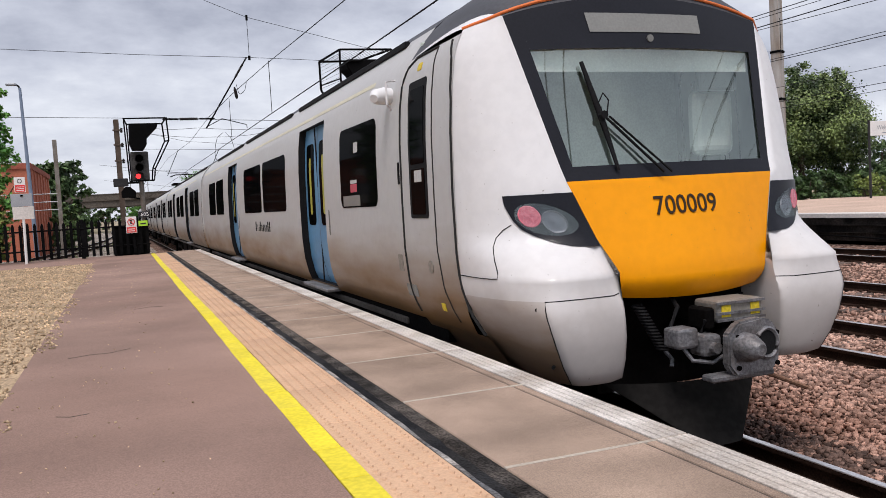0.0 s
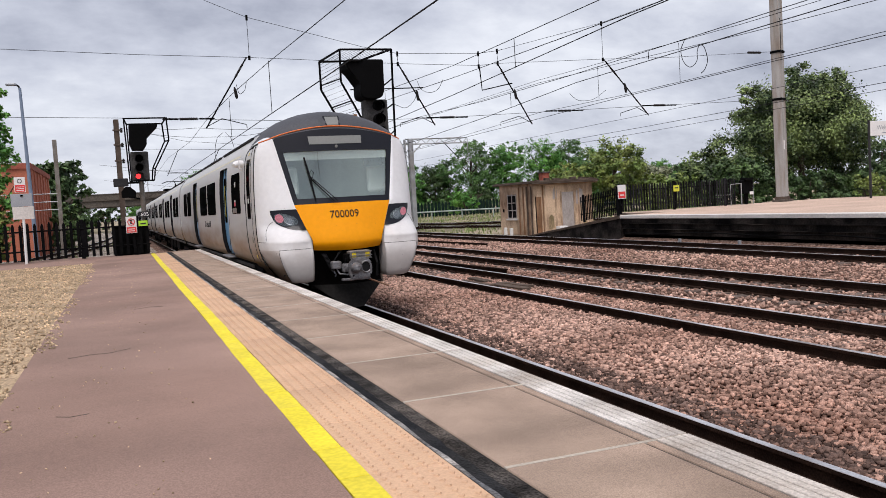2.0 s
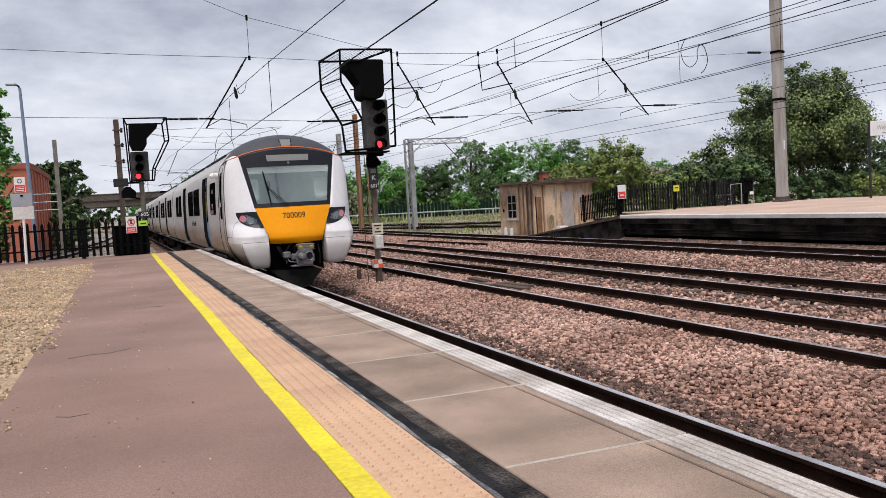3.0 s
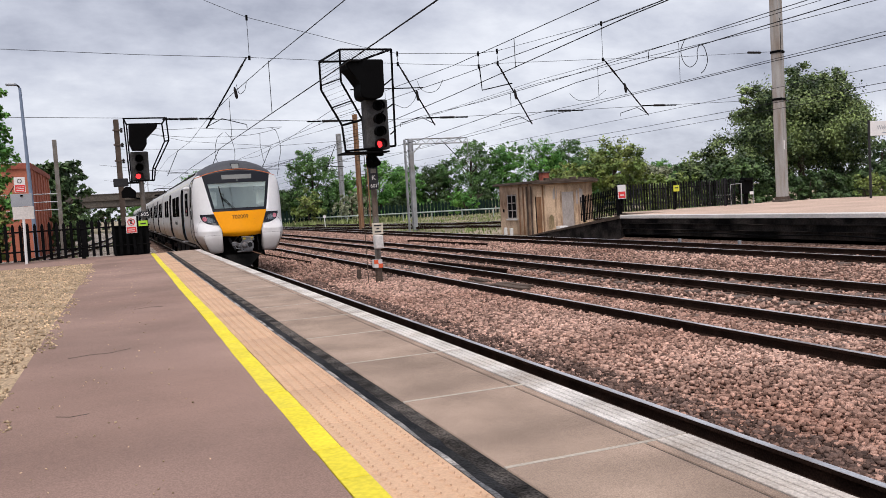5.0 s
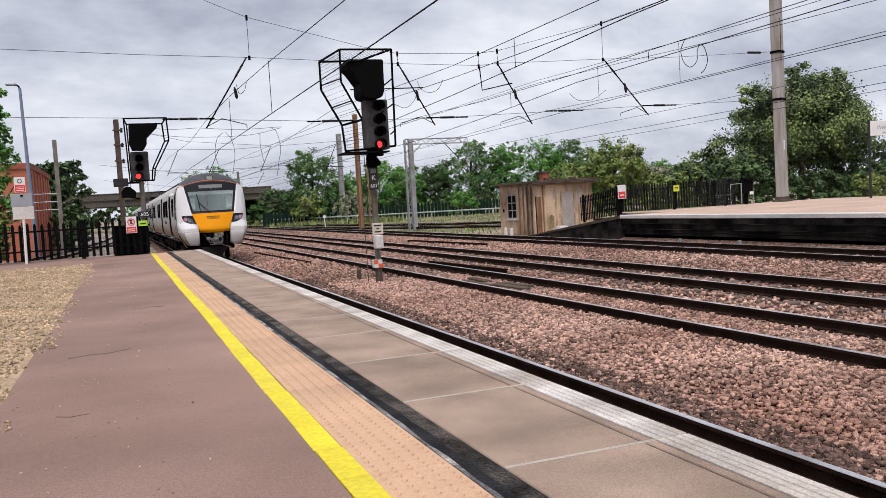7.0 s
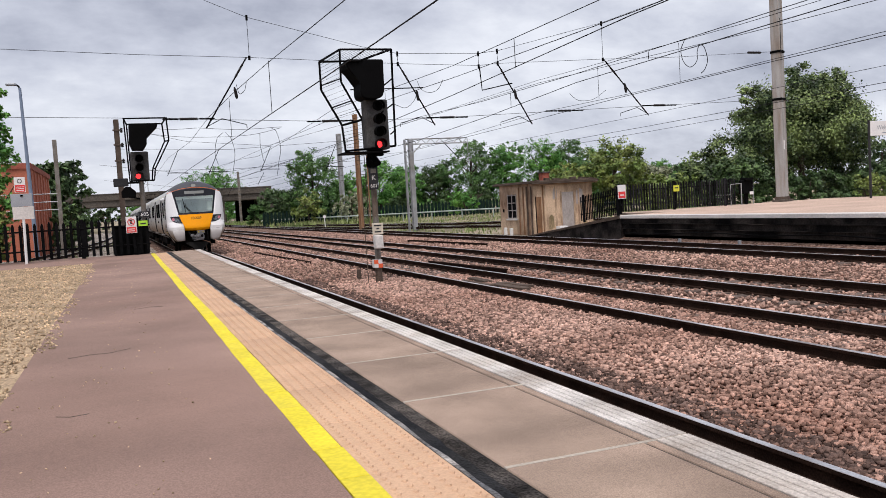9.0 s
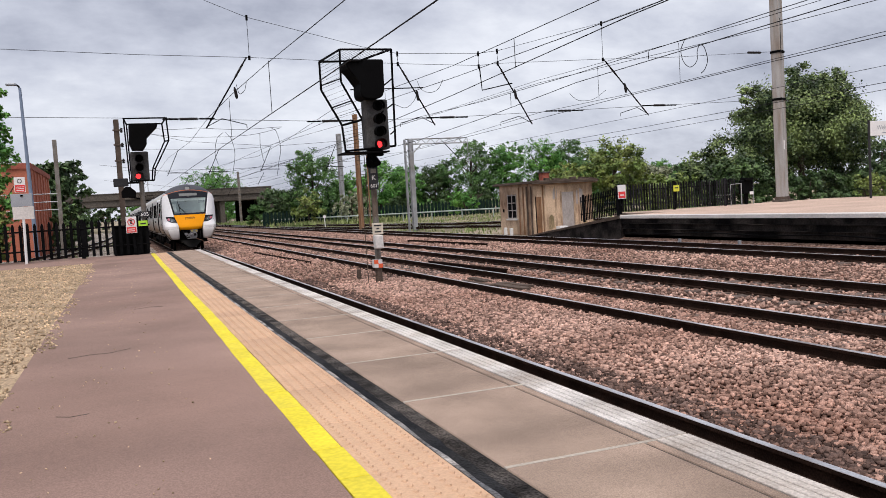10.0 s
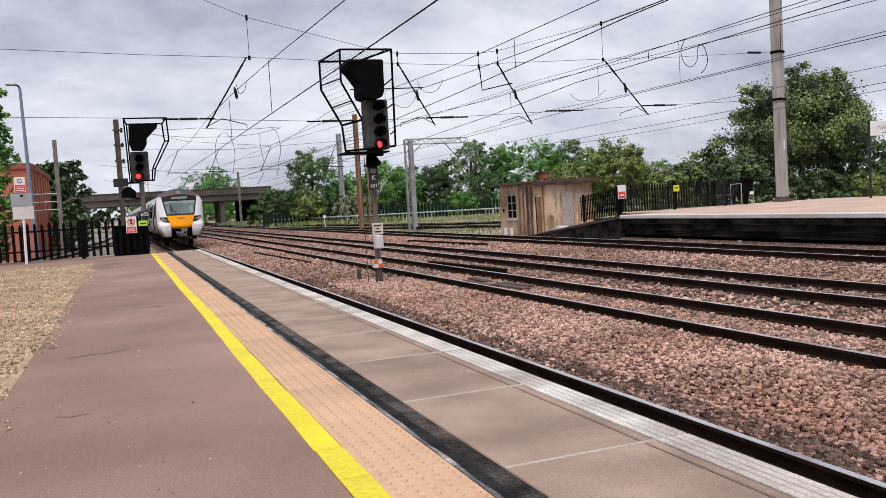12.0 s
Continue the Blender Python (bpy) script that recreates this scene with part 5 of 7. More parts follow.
for k in range(15):
    f = k / 14
    x = float(np.interp(f, [0, 0.3, 0.64, 1], [19.5, 30, 42, 56]))
    y = float(np.interp(f, [0, 0.3, 0.64, 1], [118, 100, 84, 70]))
    part("post", tubed([(x, y, -1.2), (x, y, -0.25)], 0.06, 6), L_RAILING, gr)


# ---- signals ----
def cage(parent, edges, r):
    for a, b in edges:
        part("cage_bar", tubed([a, b], r, 6), L_BLACK, parent)


def aspects(head, xs, zs, y, lit, r):
    for i, (x, z) in enumerate(zip(xs, zs)):
        bm = bmesh.new()
        ring = [[(x + rr * math.cos(a), yy, z + rr * math.sin(a)) for a in [math.pi * (-0.18 + 1.36 * k / 14) for k in range(15)]] for rr, yy in ((r, y), (r * 0.94, y - 0.20))]
        grid(bm, ring)
        grid(bm, [[(px, py, pz - 0.006) for px, py, pz in row] for row in ring])
        part("hood", bm, L_BLACK, head)
        part("lens", tubed([(x - (0.035 if i == lit else 0), y + 0.002, z), (x - (0.035 if i == lit else 0), y - 0.012, z)], r * (0.60 if i == lit else 0.86), 16), L_LIT if i == lit else L_BLACK, head, "lit red lens" if i == lit else "unlit dark lens")


sig = thing("colour_light_signal", "black four-aspect colour light signal showing red", "railway signal", 6.13, 20.97, -1.05, group="signals")
SX, SY, SZ = 6.13, 20.97, -1.05
def S2(x, y, z):
    return (x - SX, y - SY, z - SZ)
part("post", tubed([S2(6.14, 20.97, -1.05), S2(6.15, 20.97, 2.35)], [0.085, 0.075], 12), L_POST, sig, "weathered grey post", smooth=True)
part("post_base", tubed([S2(6.14, 20.97, -1.05), S2(6.14, 20.97, -0.50)], 0.095, 12), L_BROWN, sig)
part("marker_band", boxed(5.99 - SX, 6.22 - SX, -0.13, 0.06, -0.63 - SZ, -0.42 - SZ, 0.01), L_WHITE, sig, "red and white chequered marker")
for i in range(2):
    for j in range(2):
        if (i + j) % 2:
            part("red_square", boxed(5.99 + i * 0.115 - SX, 5.99 + (i + 1) * 0.115 - SX, -0.136, -0.131, -0.63 + j * 0.105 - SZ, -0.63 + (j + 1) * 0.105 - SZ), L_ORANGE, sig)
part("telephone_box", boxed(6.02 - SX, 6.24 - SX, -0.28, -0.06, -0.13 - SZ, 0.22 - SZ, 0.03, 2), L_PALE, sig, "pale grey telephone box")
plate = part("telephone_plate", boxed(5.98 - SX, 6.27 - SX, -0.20, -0.18, 0.235 - SZ, 0.53 - SZ, 0.01), L_CREAMS, sig, "cream plate with small writing")
for k, w in enumerate((0.18, 0.08, 0.20)):
    part("writing_bar", boxed(6.125 - w / 2 - SX, 6.125 + w / 2 - SX, -0.204, -0.2005, 0.29 + 0.08 * k - SZ, 0.325 + 0.08 * k - SZ), L_DGREY, plate)
plate = part("number_plate", boxed(5.98 - SX, 6.22 - SX, -0.20, -0.17, 1.40 - SZ, 1.96 - SZ, 0.01), L_DGREY, sig, "dark identification plate")
lettering("K", 0.165, L_PALE, plate, Matrix.Translation((6.10 - SX, -0.203, 1.70 - SZ)) @ pose(0, 0, 0, 90), "letter", 0.001)
lettering("607", 0.13, L_PALE, plate, Matrix.Translation((6.10 - SX, -0.203, 1.49 - SZ)) @ pose(0, 0, 0, 90), "number", 0.001)
part("plate_top", boxed(6.03 - SX, 6.17 - SX, -0.206, -0.201, 1.82 - SZ, 1.93 - SZ), L_POST, plate)
for dx in (0.0, 0.12):
    part("access_ladder_rail", tubed([S2(5.80 + dx, 20.9, 2.36), S2(5.83 + dx, 20.9, 0.45 if dx else -1.05)], 0.010, 6), L_BROWN, sig, "thin dark ladder stile")
for k in range(6):
    part("ladder_rung", tubed([S2(5.80, 20.9, 2.1 - 0.3 * k), S2(5.93, 20.9, 2.1 - 0.3 * k)], 0.007, 5), L_BROWN, sig)
head = part("signal_head", boxed(5.98 - SX, 6.60 - SX, -0.22, 0.16, 2.42 - SZ, 3.70 - SZ, 0.05, 2), L_HEAD, sig, "dusty black signal head")
aspects(head, [6.33 - SX] * 4, [z - SZ for z in (3.53, 3.19, 2.87, 2.55)], -0.222, 3, 0.145)
bm = slabbed([(p - SX, q - SZ) for p, q in ((5.50, 4.58), (5.54, 4.68), (6.48, 4.68), (6.47, 3.90), (6.41, 3.74), (6.25, 3.68), (5.99, 3.68), (5.86, 3.74), (5.83, 3.90), (5.88, 4.08), (5.77, 4.23), (5.55, 4.43))], "y", -0.45, 0.25)
bmesh.ops.bevel(bm, geom=list(bm.edges), offset=0.03, segments=1, affect="EDGES")
part("route_indicator_hood", bm, L_BLACK, sig, "large black hooded route indicator")
part("bracket", boxed(6.02 - SX, 6.45 - SX, -0.1, 0.1, 2.26 - SZ, 2.42 - SZ, 0.02), L_BLACK, sig)
for x in (6.02, 6.22):
    part("sighting_lamp", tubed([S2(x, 20.75, 2.06), S2(x, 20.90, 2.22)], [0.10, 0.05], 10), L_BLACK, sig)
part("neck", boxed(6.03 - SX, 6.24 - SX, -0.14, 0.12, 1.94 - SZ, 2.28 - SZ, 0.03), L_BLACK, sig)
A = [S2(4.82, 20.5, 4.60), S2(4.82, 20.5, 3.91), S2(5.29, 20.5, 3.03), S2(5.34, 20.5, 2.39)]
B = [S2(5.59, 21.4, 5.08), S2(5.57, 21.4, 4.25), S2(6.08, 21.4, 3.26), S2(6.09, 21.4, 2.47)]
C = [S2(6.83, 20.9, 5.00), S2(6.79, 20.9, 2.51), S2(5.85, 20.5, 4.63), S2(6.72, 21.4, 5.05)]
cage(sig, [(A[0], A[1]), (A[1], A[2]), (A[2], A[3]), (B[0], B[1]), (B[1], B[2]), (B[2], B[3]), (A[0], B[0]), (A[2], B[2]), (A[3], B[3]), (B[0], C[0]), (C[0], C[1]), (A[0], C[2]), (C[2], C[0]), (A[3], C[1]), (B[3], C[1])], 0.028)
def mixp(p, q, f):
    return tuple(a + (b - a) * f for a, b in zip(p, q))
cage(sig, [(mixp(A[0], A[1], 0.85), mixp(B[0], B[1], 0.9)), (mixp(A[1], A[2], 0.5), mixp(B[1], B[2], 0.5)), (mixp(C[0], C[1], 0.3), mixp(C[2], C[1], 0.38)), (mixp(C[0], C[1], 0.56), mixp(C[2], C[1], 0.6)), (mixp(C[0], C[1], 0.84), mixp(C[2], C[1], 0.86))], 0.018)
bm = bmesh.new()
for k in range(1, 25):
    f = k / 25
    def along(q, f):
        t = f * 3
        i = min(int(t), 2)
        return mixp(q[i], q[i + 1], t - i)
    tube(bm, [along(A, f), along(B, f)], 0.0035, 4, False)
    if k % 2:
        tube(bm, [mixp(B[0], C[0], f), mixp(A[0], C[2], f)], 0.0035, 4, False)
part("cage_mesh", bm, L_BLACK, sig, "thin wire mesh")
part("platform_grating", boxed(5.34 - SX, 6.5 - SX, -0.45, 0.4, 2.33 - SZ, 2.37 - SZ), L_BLACK, sig)

sg = thing("colour_light_signal", "black three-aspect signal showing red at the platform end", "railway signal", 0.62, 27.0, -1.15, group="signals")
SX, SY, SZ = 0.62, 27.0, -1.15
part("post", tubed([S2(0.64, 27, -1.15), S2(0.62, 27, 2.15)], 0.075, 10), L_POST, sg)
head = part("signal_head", boxed(0.36 - SX, 0.87 - SX, -0.2, 0.15, 2.15 - SZ, 3.02 - SZ, 0.04, 2), L_HEAD, sg, "dusty black signal head")
aspects(head, [x - SX for x in (0.61, 0.60, 0.58)], [z - SZ for z in (2.81, 2.54, 2.28)], -0.202, 2, 0.125)
bm = slabbed([(p - SX, q - SZ) for p, q in ((0.38, 3.84), (1.20, 3.84), (1.18, 3.74), (0.86, 3.42), (0.85, 3.22), (0.74, 3.06), (0.44, 3.07), (0.36, 3.25))], "y", -0.4, 0.25)
part("route_indicator_hood", bm, L_BLACK, sg, "black hooded route indicator")
A = [S2(0.25, 26.7, 4.00), S2(0.30, 26.7, 2.14)]
B = [S2(0.33, 27.4, 3.90), S2(0.36, 27.4, 2.14)]
D = [S2(1.46, 26.7, 4.00), S2(1.49, 26.7, 3.32), S2(1.04, 26.7, 2.48), S2(0.99, 26.7, 2.14)]
E2 = [S2(1.36, 27.4, 3.90), S2(1.40, 27.4, 3.35), S2(1.00, 27.4, 2.55), S2(0.95, 27.4, 2.16)]
cage(sg, [(A[0], A[1]), (B[0], B[1]), (A[0], B[0]), (A[1], B[1]), (A[0], D[0]), (B[0], E2[0]), (A[1], D[3])] + [(D[i], D[i + 1]) for i in range(3)] + [(E2[i], E2[i + 1]) for i in range(3)] + [(D[i], E2[i]) for i in range(4)], 0.024)
part("side_box", boxed(-0.17 - SX, 0.25 - SX, -0.15, 0.1, 2.00 - SZ, 2.24 - SZ, 0.02), L_DGREY, sg, "dark side box")
part("side_arm", tubed([S2(0.2, 27, 2.1), S2(0.6, 27, 2.1)], 0.03, 6), L_BLACK, sg)
bm = slabbed([(p - SX, q - SZ) for p, q in ((0.03, 1.66), (0.44, 1.66), (0.44, 1.84), (0.28, 1.98), (0.14, 1.98), (0.03, 1.84))], "y", -0.2, 0.1)
part("shunt_signal", bm, L_BLACK, sg, "small black shunting signal")
part("shunt_bracket", tubed([S2(0.2, 27, 1.68), S2(0.62, 27, 1.60)], 0.025, 6), L_BLACK, sg)
plate = part("number_plate", boxed(0.46 - SX, 0.80 - SX, -0.12, -0.09, 1.04 - SZ, 1.22 - SZ), L_DGREY, sg, "dark plate with white figures")
lettering("605", 0.16, L_WHITE, plate, Matrix.Translation((0.64 - SX, -0.123, 1.13 - SZ)) @ pose(0, 0, 0, 90), "number", 0.001)


def sign(label, x, y, z, w, h, material, rz=0.0, thick=0.012):
    s = thing("sign", label, "sign", x, y, z, rz)
    part("board", boxed(-w / 2, w / 2, -thick, 0, 0, h, 0.003), material, s)
    return s


s = sign("white and red no-entry warning sign on the fence", 0.22, 24.90, 0.62, 0.28, 0.46, L_WHITE)
part("pictogram_ring", tubed([(0.09 * math.cos(a), -0.015, 0.31 + 0.09 * math.sin(a)) for a in [k * math.pi / 8 for k in range(17)]], 0.012, 6), L_RED, s)
part("pictogram_bar", tubed([(-0.06, -0.016, 0.37), (0.06, -0.016, 0.25)], 0.01, 6), L_RED, s)
part("pictogram", boxed(-0.025, 0.025, -0.018, -0.013, 0.25, 0.37), L_DGREY, s)
part("red_field", boxed(-0.125, 0.125, -0.016, -0.0125, 0.015, 0.17), L_RED, s)
for k in range(2):
    part("writing_bar", boxed(-0.09, 0.09, -0.019, -0.0165, 0.05 + k * 0.055, 0.07 + k * 0.055), L_WHITE, s)
s = sign("lime green sign on the fence beside the signal", 0.53, 24.89, 0.80, 0.24, 0.15, L_GREEN)
part("writing_bar", boxed(-0.07, 0.08, -0.016, -0.0125, 0.05, 0.09), L_DGREY, s)
s = thing("relay_box", "black equipment box behind the fence", "cabinet", 0.22, 25.4, 0.0)
part("case", boxed(-0.5, 0.44, -0.2, 0.2, 0.0, 0.80, 0.03, 2), L_BLACK, s)
part("lid", boxed(-0.52, 0.46, -0.23, 0.22, 0.80, 0.84, 0.01), L_BLACK, s)

s = thing("notice_board", "grey notice boards and red warning sign on a white post", "sign", -2.41, 24.2, 0.0)
part("post", tubed([(0, 0, 0), (0.02, 0, 1.25)], 0.035, 10), L_WHITE, s, "white post")
part("upper_board", boxed(-0.24, 0.26, -0.035, -0.015, 1.50, 1.83, 0.004), L_GREYS, s, "grey upper board")
part("lower_board", boxed(-0.22, 0.28, -0.035, -0.015, 1.17, 1.495, 0.004), L_PALE, s, "pale grey lower board")
b = part("warning_board", boxed(-0.13, 0.13, -0.035, -0.015, 1.87, 2.26, 0.004), L_WHITE, s, "white and red warning board")
part("red_field", boxed(-0.115, 0.115, -0.039, -0.0355, 1.885, 2.06), L_RED, b)
part("pictogram", tubed([(0.05 * math.cos(a), -0.037, 2.16 + 0.05 * math.sin(a)) for a in [k * math.pi / 8 for k in range(17)]], 0.008, 6), L_DGREY, b)
for k in range(3):
    part("writing_bar", boxed(-0.09, 0.09, -0.042, -0.0395, 1.91 + k * 0.045, 1.925 + k * 0.045), L_WHITE, b)
part("camera_lug", boxed(-0.01, 0.05, -0.06, -0.03, 1.76, 1.80), L_BLACK, s)

lamp = thing("street_lamp", "slim blue-grey lamp column with a flat lantern", "street lamp", -2.73, 30.8, 0.0)
part("column", tubed([(0, 0, -0.05), (-0.04, 0, 2.5), (-0.09, 0, 5.52)], [0.075, 0.06, 0.045], 10), L_BLUE, lamp, smooth=True)
part("arm", tubed([(-0.09, 0, 5.48), (-0.12, 0, 5.58), (-0.2, 0, 5.63)], 0.03, 8), L_BLACK, lamp)
part("lantern", boxed(-0.50, -0.17, -0.09, 0.09, 5.60, 5.67, 0.02, 2), L_GREYS, lamp)

# station name board on the opposite platform
s = thing("station_sign", "white station name board on dark posts", "sign", 31.68, 28.5, OP)
part("post", tubed([(0, 0, 0), (0, 0, 3.50)], 0.055, 8), L_DGREY, s)
part("post", tubed([(3.0, 0, 0), (3.0, 0, 3.50)], 0.055, 8), L_DGREY, s)
b = part("board", boxed(0.04, 2.96, -0.05, -0.01, 2.80, 3.46, 0.01), L_WHITE, s, "white name board")
lettering("Welw", 0.29, L_GREYS, b, Matrix.Translation((0.78, -0.053, 3.16)) @ pose(0, 0, 0, 90), "lettering", 0.001)
part("writing_bar", boxed(0.75, 1.6, -0.055, -0.051, 2.90, 2.95), L_GREYS, b)

for lab, x, z, w, h, m in (("white and red warning sign on the fence", 20.95, 0.62, 0.42, 0.62, L_WHITE), ("yellow warning sign on the fence", 23.95, 0.80, 0.32, 0.28, L_YSIGN)):
    s = sign(lab, x, 32.20 if m is L_WHITE else 32.287, z, w, h, m)
    if m is L_WHITE:
        part("red_field", boxed(-0.18, 0.18, -0.017, -0.0125, 0.03, 0.32), L_RED, s)
    part("writing_bar", boxed(-0.1, 0.1, -0.021, -0.0175, 0.14, 0.19), L_WHITE if m is L_WHITE else L_DGREY, s)

s = thing("access_gate", "galvanised hoop rail beside a black equipment cabinet", "railing", 26.8, 32.0, OP)
part("hoop", tubed([(0, 0, 0), (0, 0, 0.98), (0.62, 0, 1.02), (0.62, 0, 0.0)], 0.028, 8), L_GALV, s)
part("rail", tubed([(0.0, 0, 0.5), (0.0, 1.2, 0.5)], 0.02, 6), L_GALV, s)
s = thing("trackside_cabinet", "black telephone cabinet with a small white label", "cabinet", 27.95, 32.3, OP)
part("leg", boxed(-0.07, 0.07, -0.05, 0.05, 0.0, 0.55), L_BLACK, s)
part("case", boxed(-0.32, 0.28, -0.2, 0.15, 0.50, 1.15, 0.05, 2), L_BLACK, s)
part("visor", boxed(-0.26, 0.22, -0.3, 0.1, 1.12, 1.26, 0.02), L_BLACK, s)
part("label", boxed(0.04, 0.26, -0.22, -0.202, 0.46, 0.60), L_WHITE, s)
part("stay", tubed([(0.42, 0, 0), (0.42, 0, 0.95)], 0.02, 6), L_GALV, s)

# ---- masts ----
def mast(label, x, y, z0, z1, w, d, material, rz=0.0, flange=0.025, lean=0.0):
    m = thing("catenary_mast", label, "mast", x, y, z0, rz, group="catenary masts")
    bm = bmesh.new()
    h = z1 - z0
    box(bm, -w / 2, w / 2, -d / 2, -d / 2 + flange, 0, h)
    box(bm, -w / 2, w / 2, d / 2 - flange, d / 2, 0, h)
    part("flange", bm, material, m)
    part("web", boxed(-0.02, 0.02, -d / 2 + flange + 0.001, d / 2 - flange - 0.001, 0, h), material, m)
    part("foot", boxed(-w * 0.75, w * 0.75, -d * 0.75, d * 0.75, -0.1, 0.05), L_CONC, m)
    return m


m = thing("catenary_mast", "tall grey square steel mast with rusty streaks", "mast", 30.62, 32.8, OP, 24, group="catenary masts")
part("column", boxed(-0.255, 0.255, -0.22, 0.22, 0, 14.5, 0.03, 2), L_MAST, m)
part("base_plate", boxed(-0.42, 0.42, -0.38, 0.38, 0, 0.10, 0.01), L_CONC, m)
part("plinth", boxed(-0.30, 0.30, -0.26, 0.26, 0.10, 0.24), L_BROWN, m)
for z in (7.33, 5.02):
    part("strap", boxed(-0.28, 0.28, -0.245, 0.245, z - 0.06, z + 0.06), L_BLACK, m)
part("number_label", boxed(-0.17, -0.04, -0.235, -0.222, 2.55, 3.0), L_WHITE, m)

mast("brown steel mast beside the far signal", 0.08, 62, -1.2, 7.9, 0.30, 0.30, L_BROWN, 12)
mast("weathered concrete-grey mast behind the fence", -3.75, 60, -1.2, 6.45, 0.26, 0.26, L_POST, 5)
mast("rusty orange-brown steel mast between the tracks", 19.5, 71, -1.2, 8.95, 0.32, 0.32, L_RUST, 20)
mast("tall grey steel mast before the trees", 29.3, 116, -1.2, 11.3, 0.55, 0.55, L_GALV, 10)
mast("grey steel mast before the bridge", 20.5, 158, -1.2, 8.6, 0.4, 0.4, L_POST, 0)
mast("thin rusty post beside the mast", 21.2, 74, -1.2, 5.5, 0.10, 0.10, L_RUST, 0)

m = thing("lattice_mast", "galvanised lattice mast with a horizontal truss arm", "mast", 21.34, 62.4, -1.2, 0, group="catenary masts")
part("leg", boxed(-0.02, 0.32, -0.2, 0.2, 0, 7.15, 0.02), L_GALV, m)
part("leg", boxed(-0.36, -0.30, -0.2, 0.2, 0, 7.15), L_GALV, m)
for k in range(13):
    z = 0.3 + k * 0.52
    part("lacing", tubed([(-0.33, -0.17, z), (0.0, -0.17, z + 0.5)] if k % 2 else [(0.0, -0.17, z), (-0.33, -0.17, z + 0.5)], 0.028, 4), L_GALV, m)
for z in (6.78, 7.17):
    part("boom_chord", tubed([(-0.25, 0, z), (5.0, 0, z)], 0.055, 6), L_GALV, m)
for k in range(12):
    x = 0.3 + k * 0.39
    part("lacing", tubed([(x, 0, 6.78), (x + 0.39, 0, 7.17)] if k % 2 else [(x, 0, 7.17), (x + 0.39, 0, 6.78)], 0.028, 4), L_GALV, m)
part("knee", tubed([(0.25, 0, 6.0), (1.1, 0, 6.78)], 0.05, 6), L_GALV, m)
part("dropper", tubed([(5.0, 0, 7.1), (5.02, 0, 5.05)], 0.03, 6), L_GALV, m)
part("arm", tubed([(3.0, 0, 6.8), (4.2, 0, 5.5)], 0.03, 6), L_BLACK, m)

# ---- overhead line ----
HY = 32.8


def ribbed(a, b, r, n):
    """A rod with evenly spaced sheds between two points."""
    a, b = Vector(a), Vector(b)
    pts, rs = [a], [r * 0.3]
    for k in range(n):
        for f, q in ((0.1, 0.72), (0.3, 1.0), (0.7, 1.0), (0.9, 0.72)):
            pts.append(a + (b - a) * ((k + f) / n))
            rs.append(r * q)
    pts.append(b)
    rs.append(r * 0.3)
    return tubed(pts, rs, 8)


def rounded_path(pts, n=6):
    """A smooth curve through the points."""
    p = [Vector(q) for q in pts]
    p = [p[0] * 2 - p[1]] + p + [p[-1] * 2 - p[-2]]
    out = []
    for a, b, c, d in zip(p, p[1:], p[2:], p[3:]):
        for k in range(n):
            t = k / n
            out.append(tuple(0.5 * (2 * b + (c - a) * t + (2 * a - 5 * b + 4 * c - d) * t * t + (3 * b - a - 3 * c + d) * t ** 3)))
    return out + [tuple(p[-2])]


def span(name, label, pts, r=0.008):
    if name in ("jumper_loop", "feeder_wire"):
        pts = rounded_path(pts)
    w = thing(name, label, "overhead wire", *pts[0])
    o = Vector(pts[0])
    part("wire", tubed([Vector(p) - o for p in pts], r, 5), L_WIRE, w)
    return w


TOPS = [(-6.0, 12.5), (0.5, 10.2), (5.0, 8.44), (9.49, 7.37), (10.97, 7.11), (14.55, 7.14), (15.48, 7.26), (20.65, 8.53), (23.88, 9.6), (30.4, 12.8)]
MIDS = [(-8, 7.3), (-3.5, 7.16), (0.91, 7.0), (4.95, 6.92), (10.97, 6.70), (14.59, 6.63), (15.44, 6.72), (20.71, 6.93), (24.37, 7.03), (30.3, 7.33)]
LOWS = [(-8, 4.9), (-3.7, 4.81), (1.92, 4.66), (3.27, 4.59), (7.67, 4.43), (12.2, 4.45), (16.8, 4.6), (22.76, 4.8), (30.3, 5.0)]
hs = span("headspan", "cross-span wires with insulators and drop tubes over the tracks", [(x, HY, z) for x, z in TOPS], 0.009)
O = Vector((TOPS[0][0], HY, TOPS[0][1]))
def H(x, z, dy=0.0):
    return Vector((x, HY + dy, z)) - O
part("cross_wire", tubed([H(x, z) for x, z in MIDS], 0.009, 5), L_WIRE, hs)
part("cross_wire", tubed([H(x, z) for x, z in LOWS], 0.009, 5), L_WIRE, hs)
for x, zt, zm in ((5.0, 8.44, 6.92), (10.97, 7.11, 6.70), (14.57, 7.14, 6.62), (15.46, 7.26, 6.73), (20.68, 8.53, 6.93)):
    part("hanger", tubed([H(x, zt), H(x, zm)], 0.010, 5), L_WIRE, hs)
    part("clamp", tubed([H(x, zt + 0.08), H(x, zt - 0.12)], 0.045, 8), L_BLACK, hs)
    part("clamp", tubed([H(x, zm + 0.06), H(x, zm - 0.1)], 0.05, 8), L_BLACK, hs)
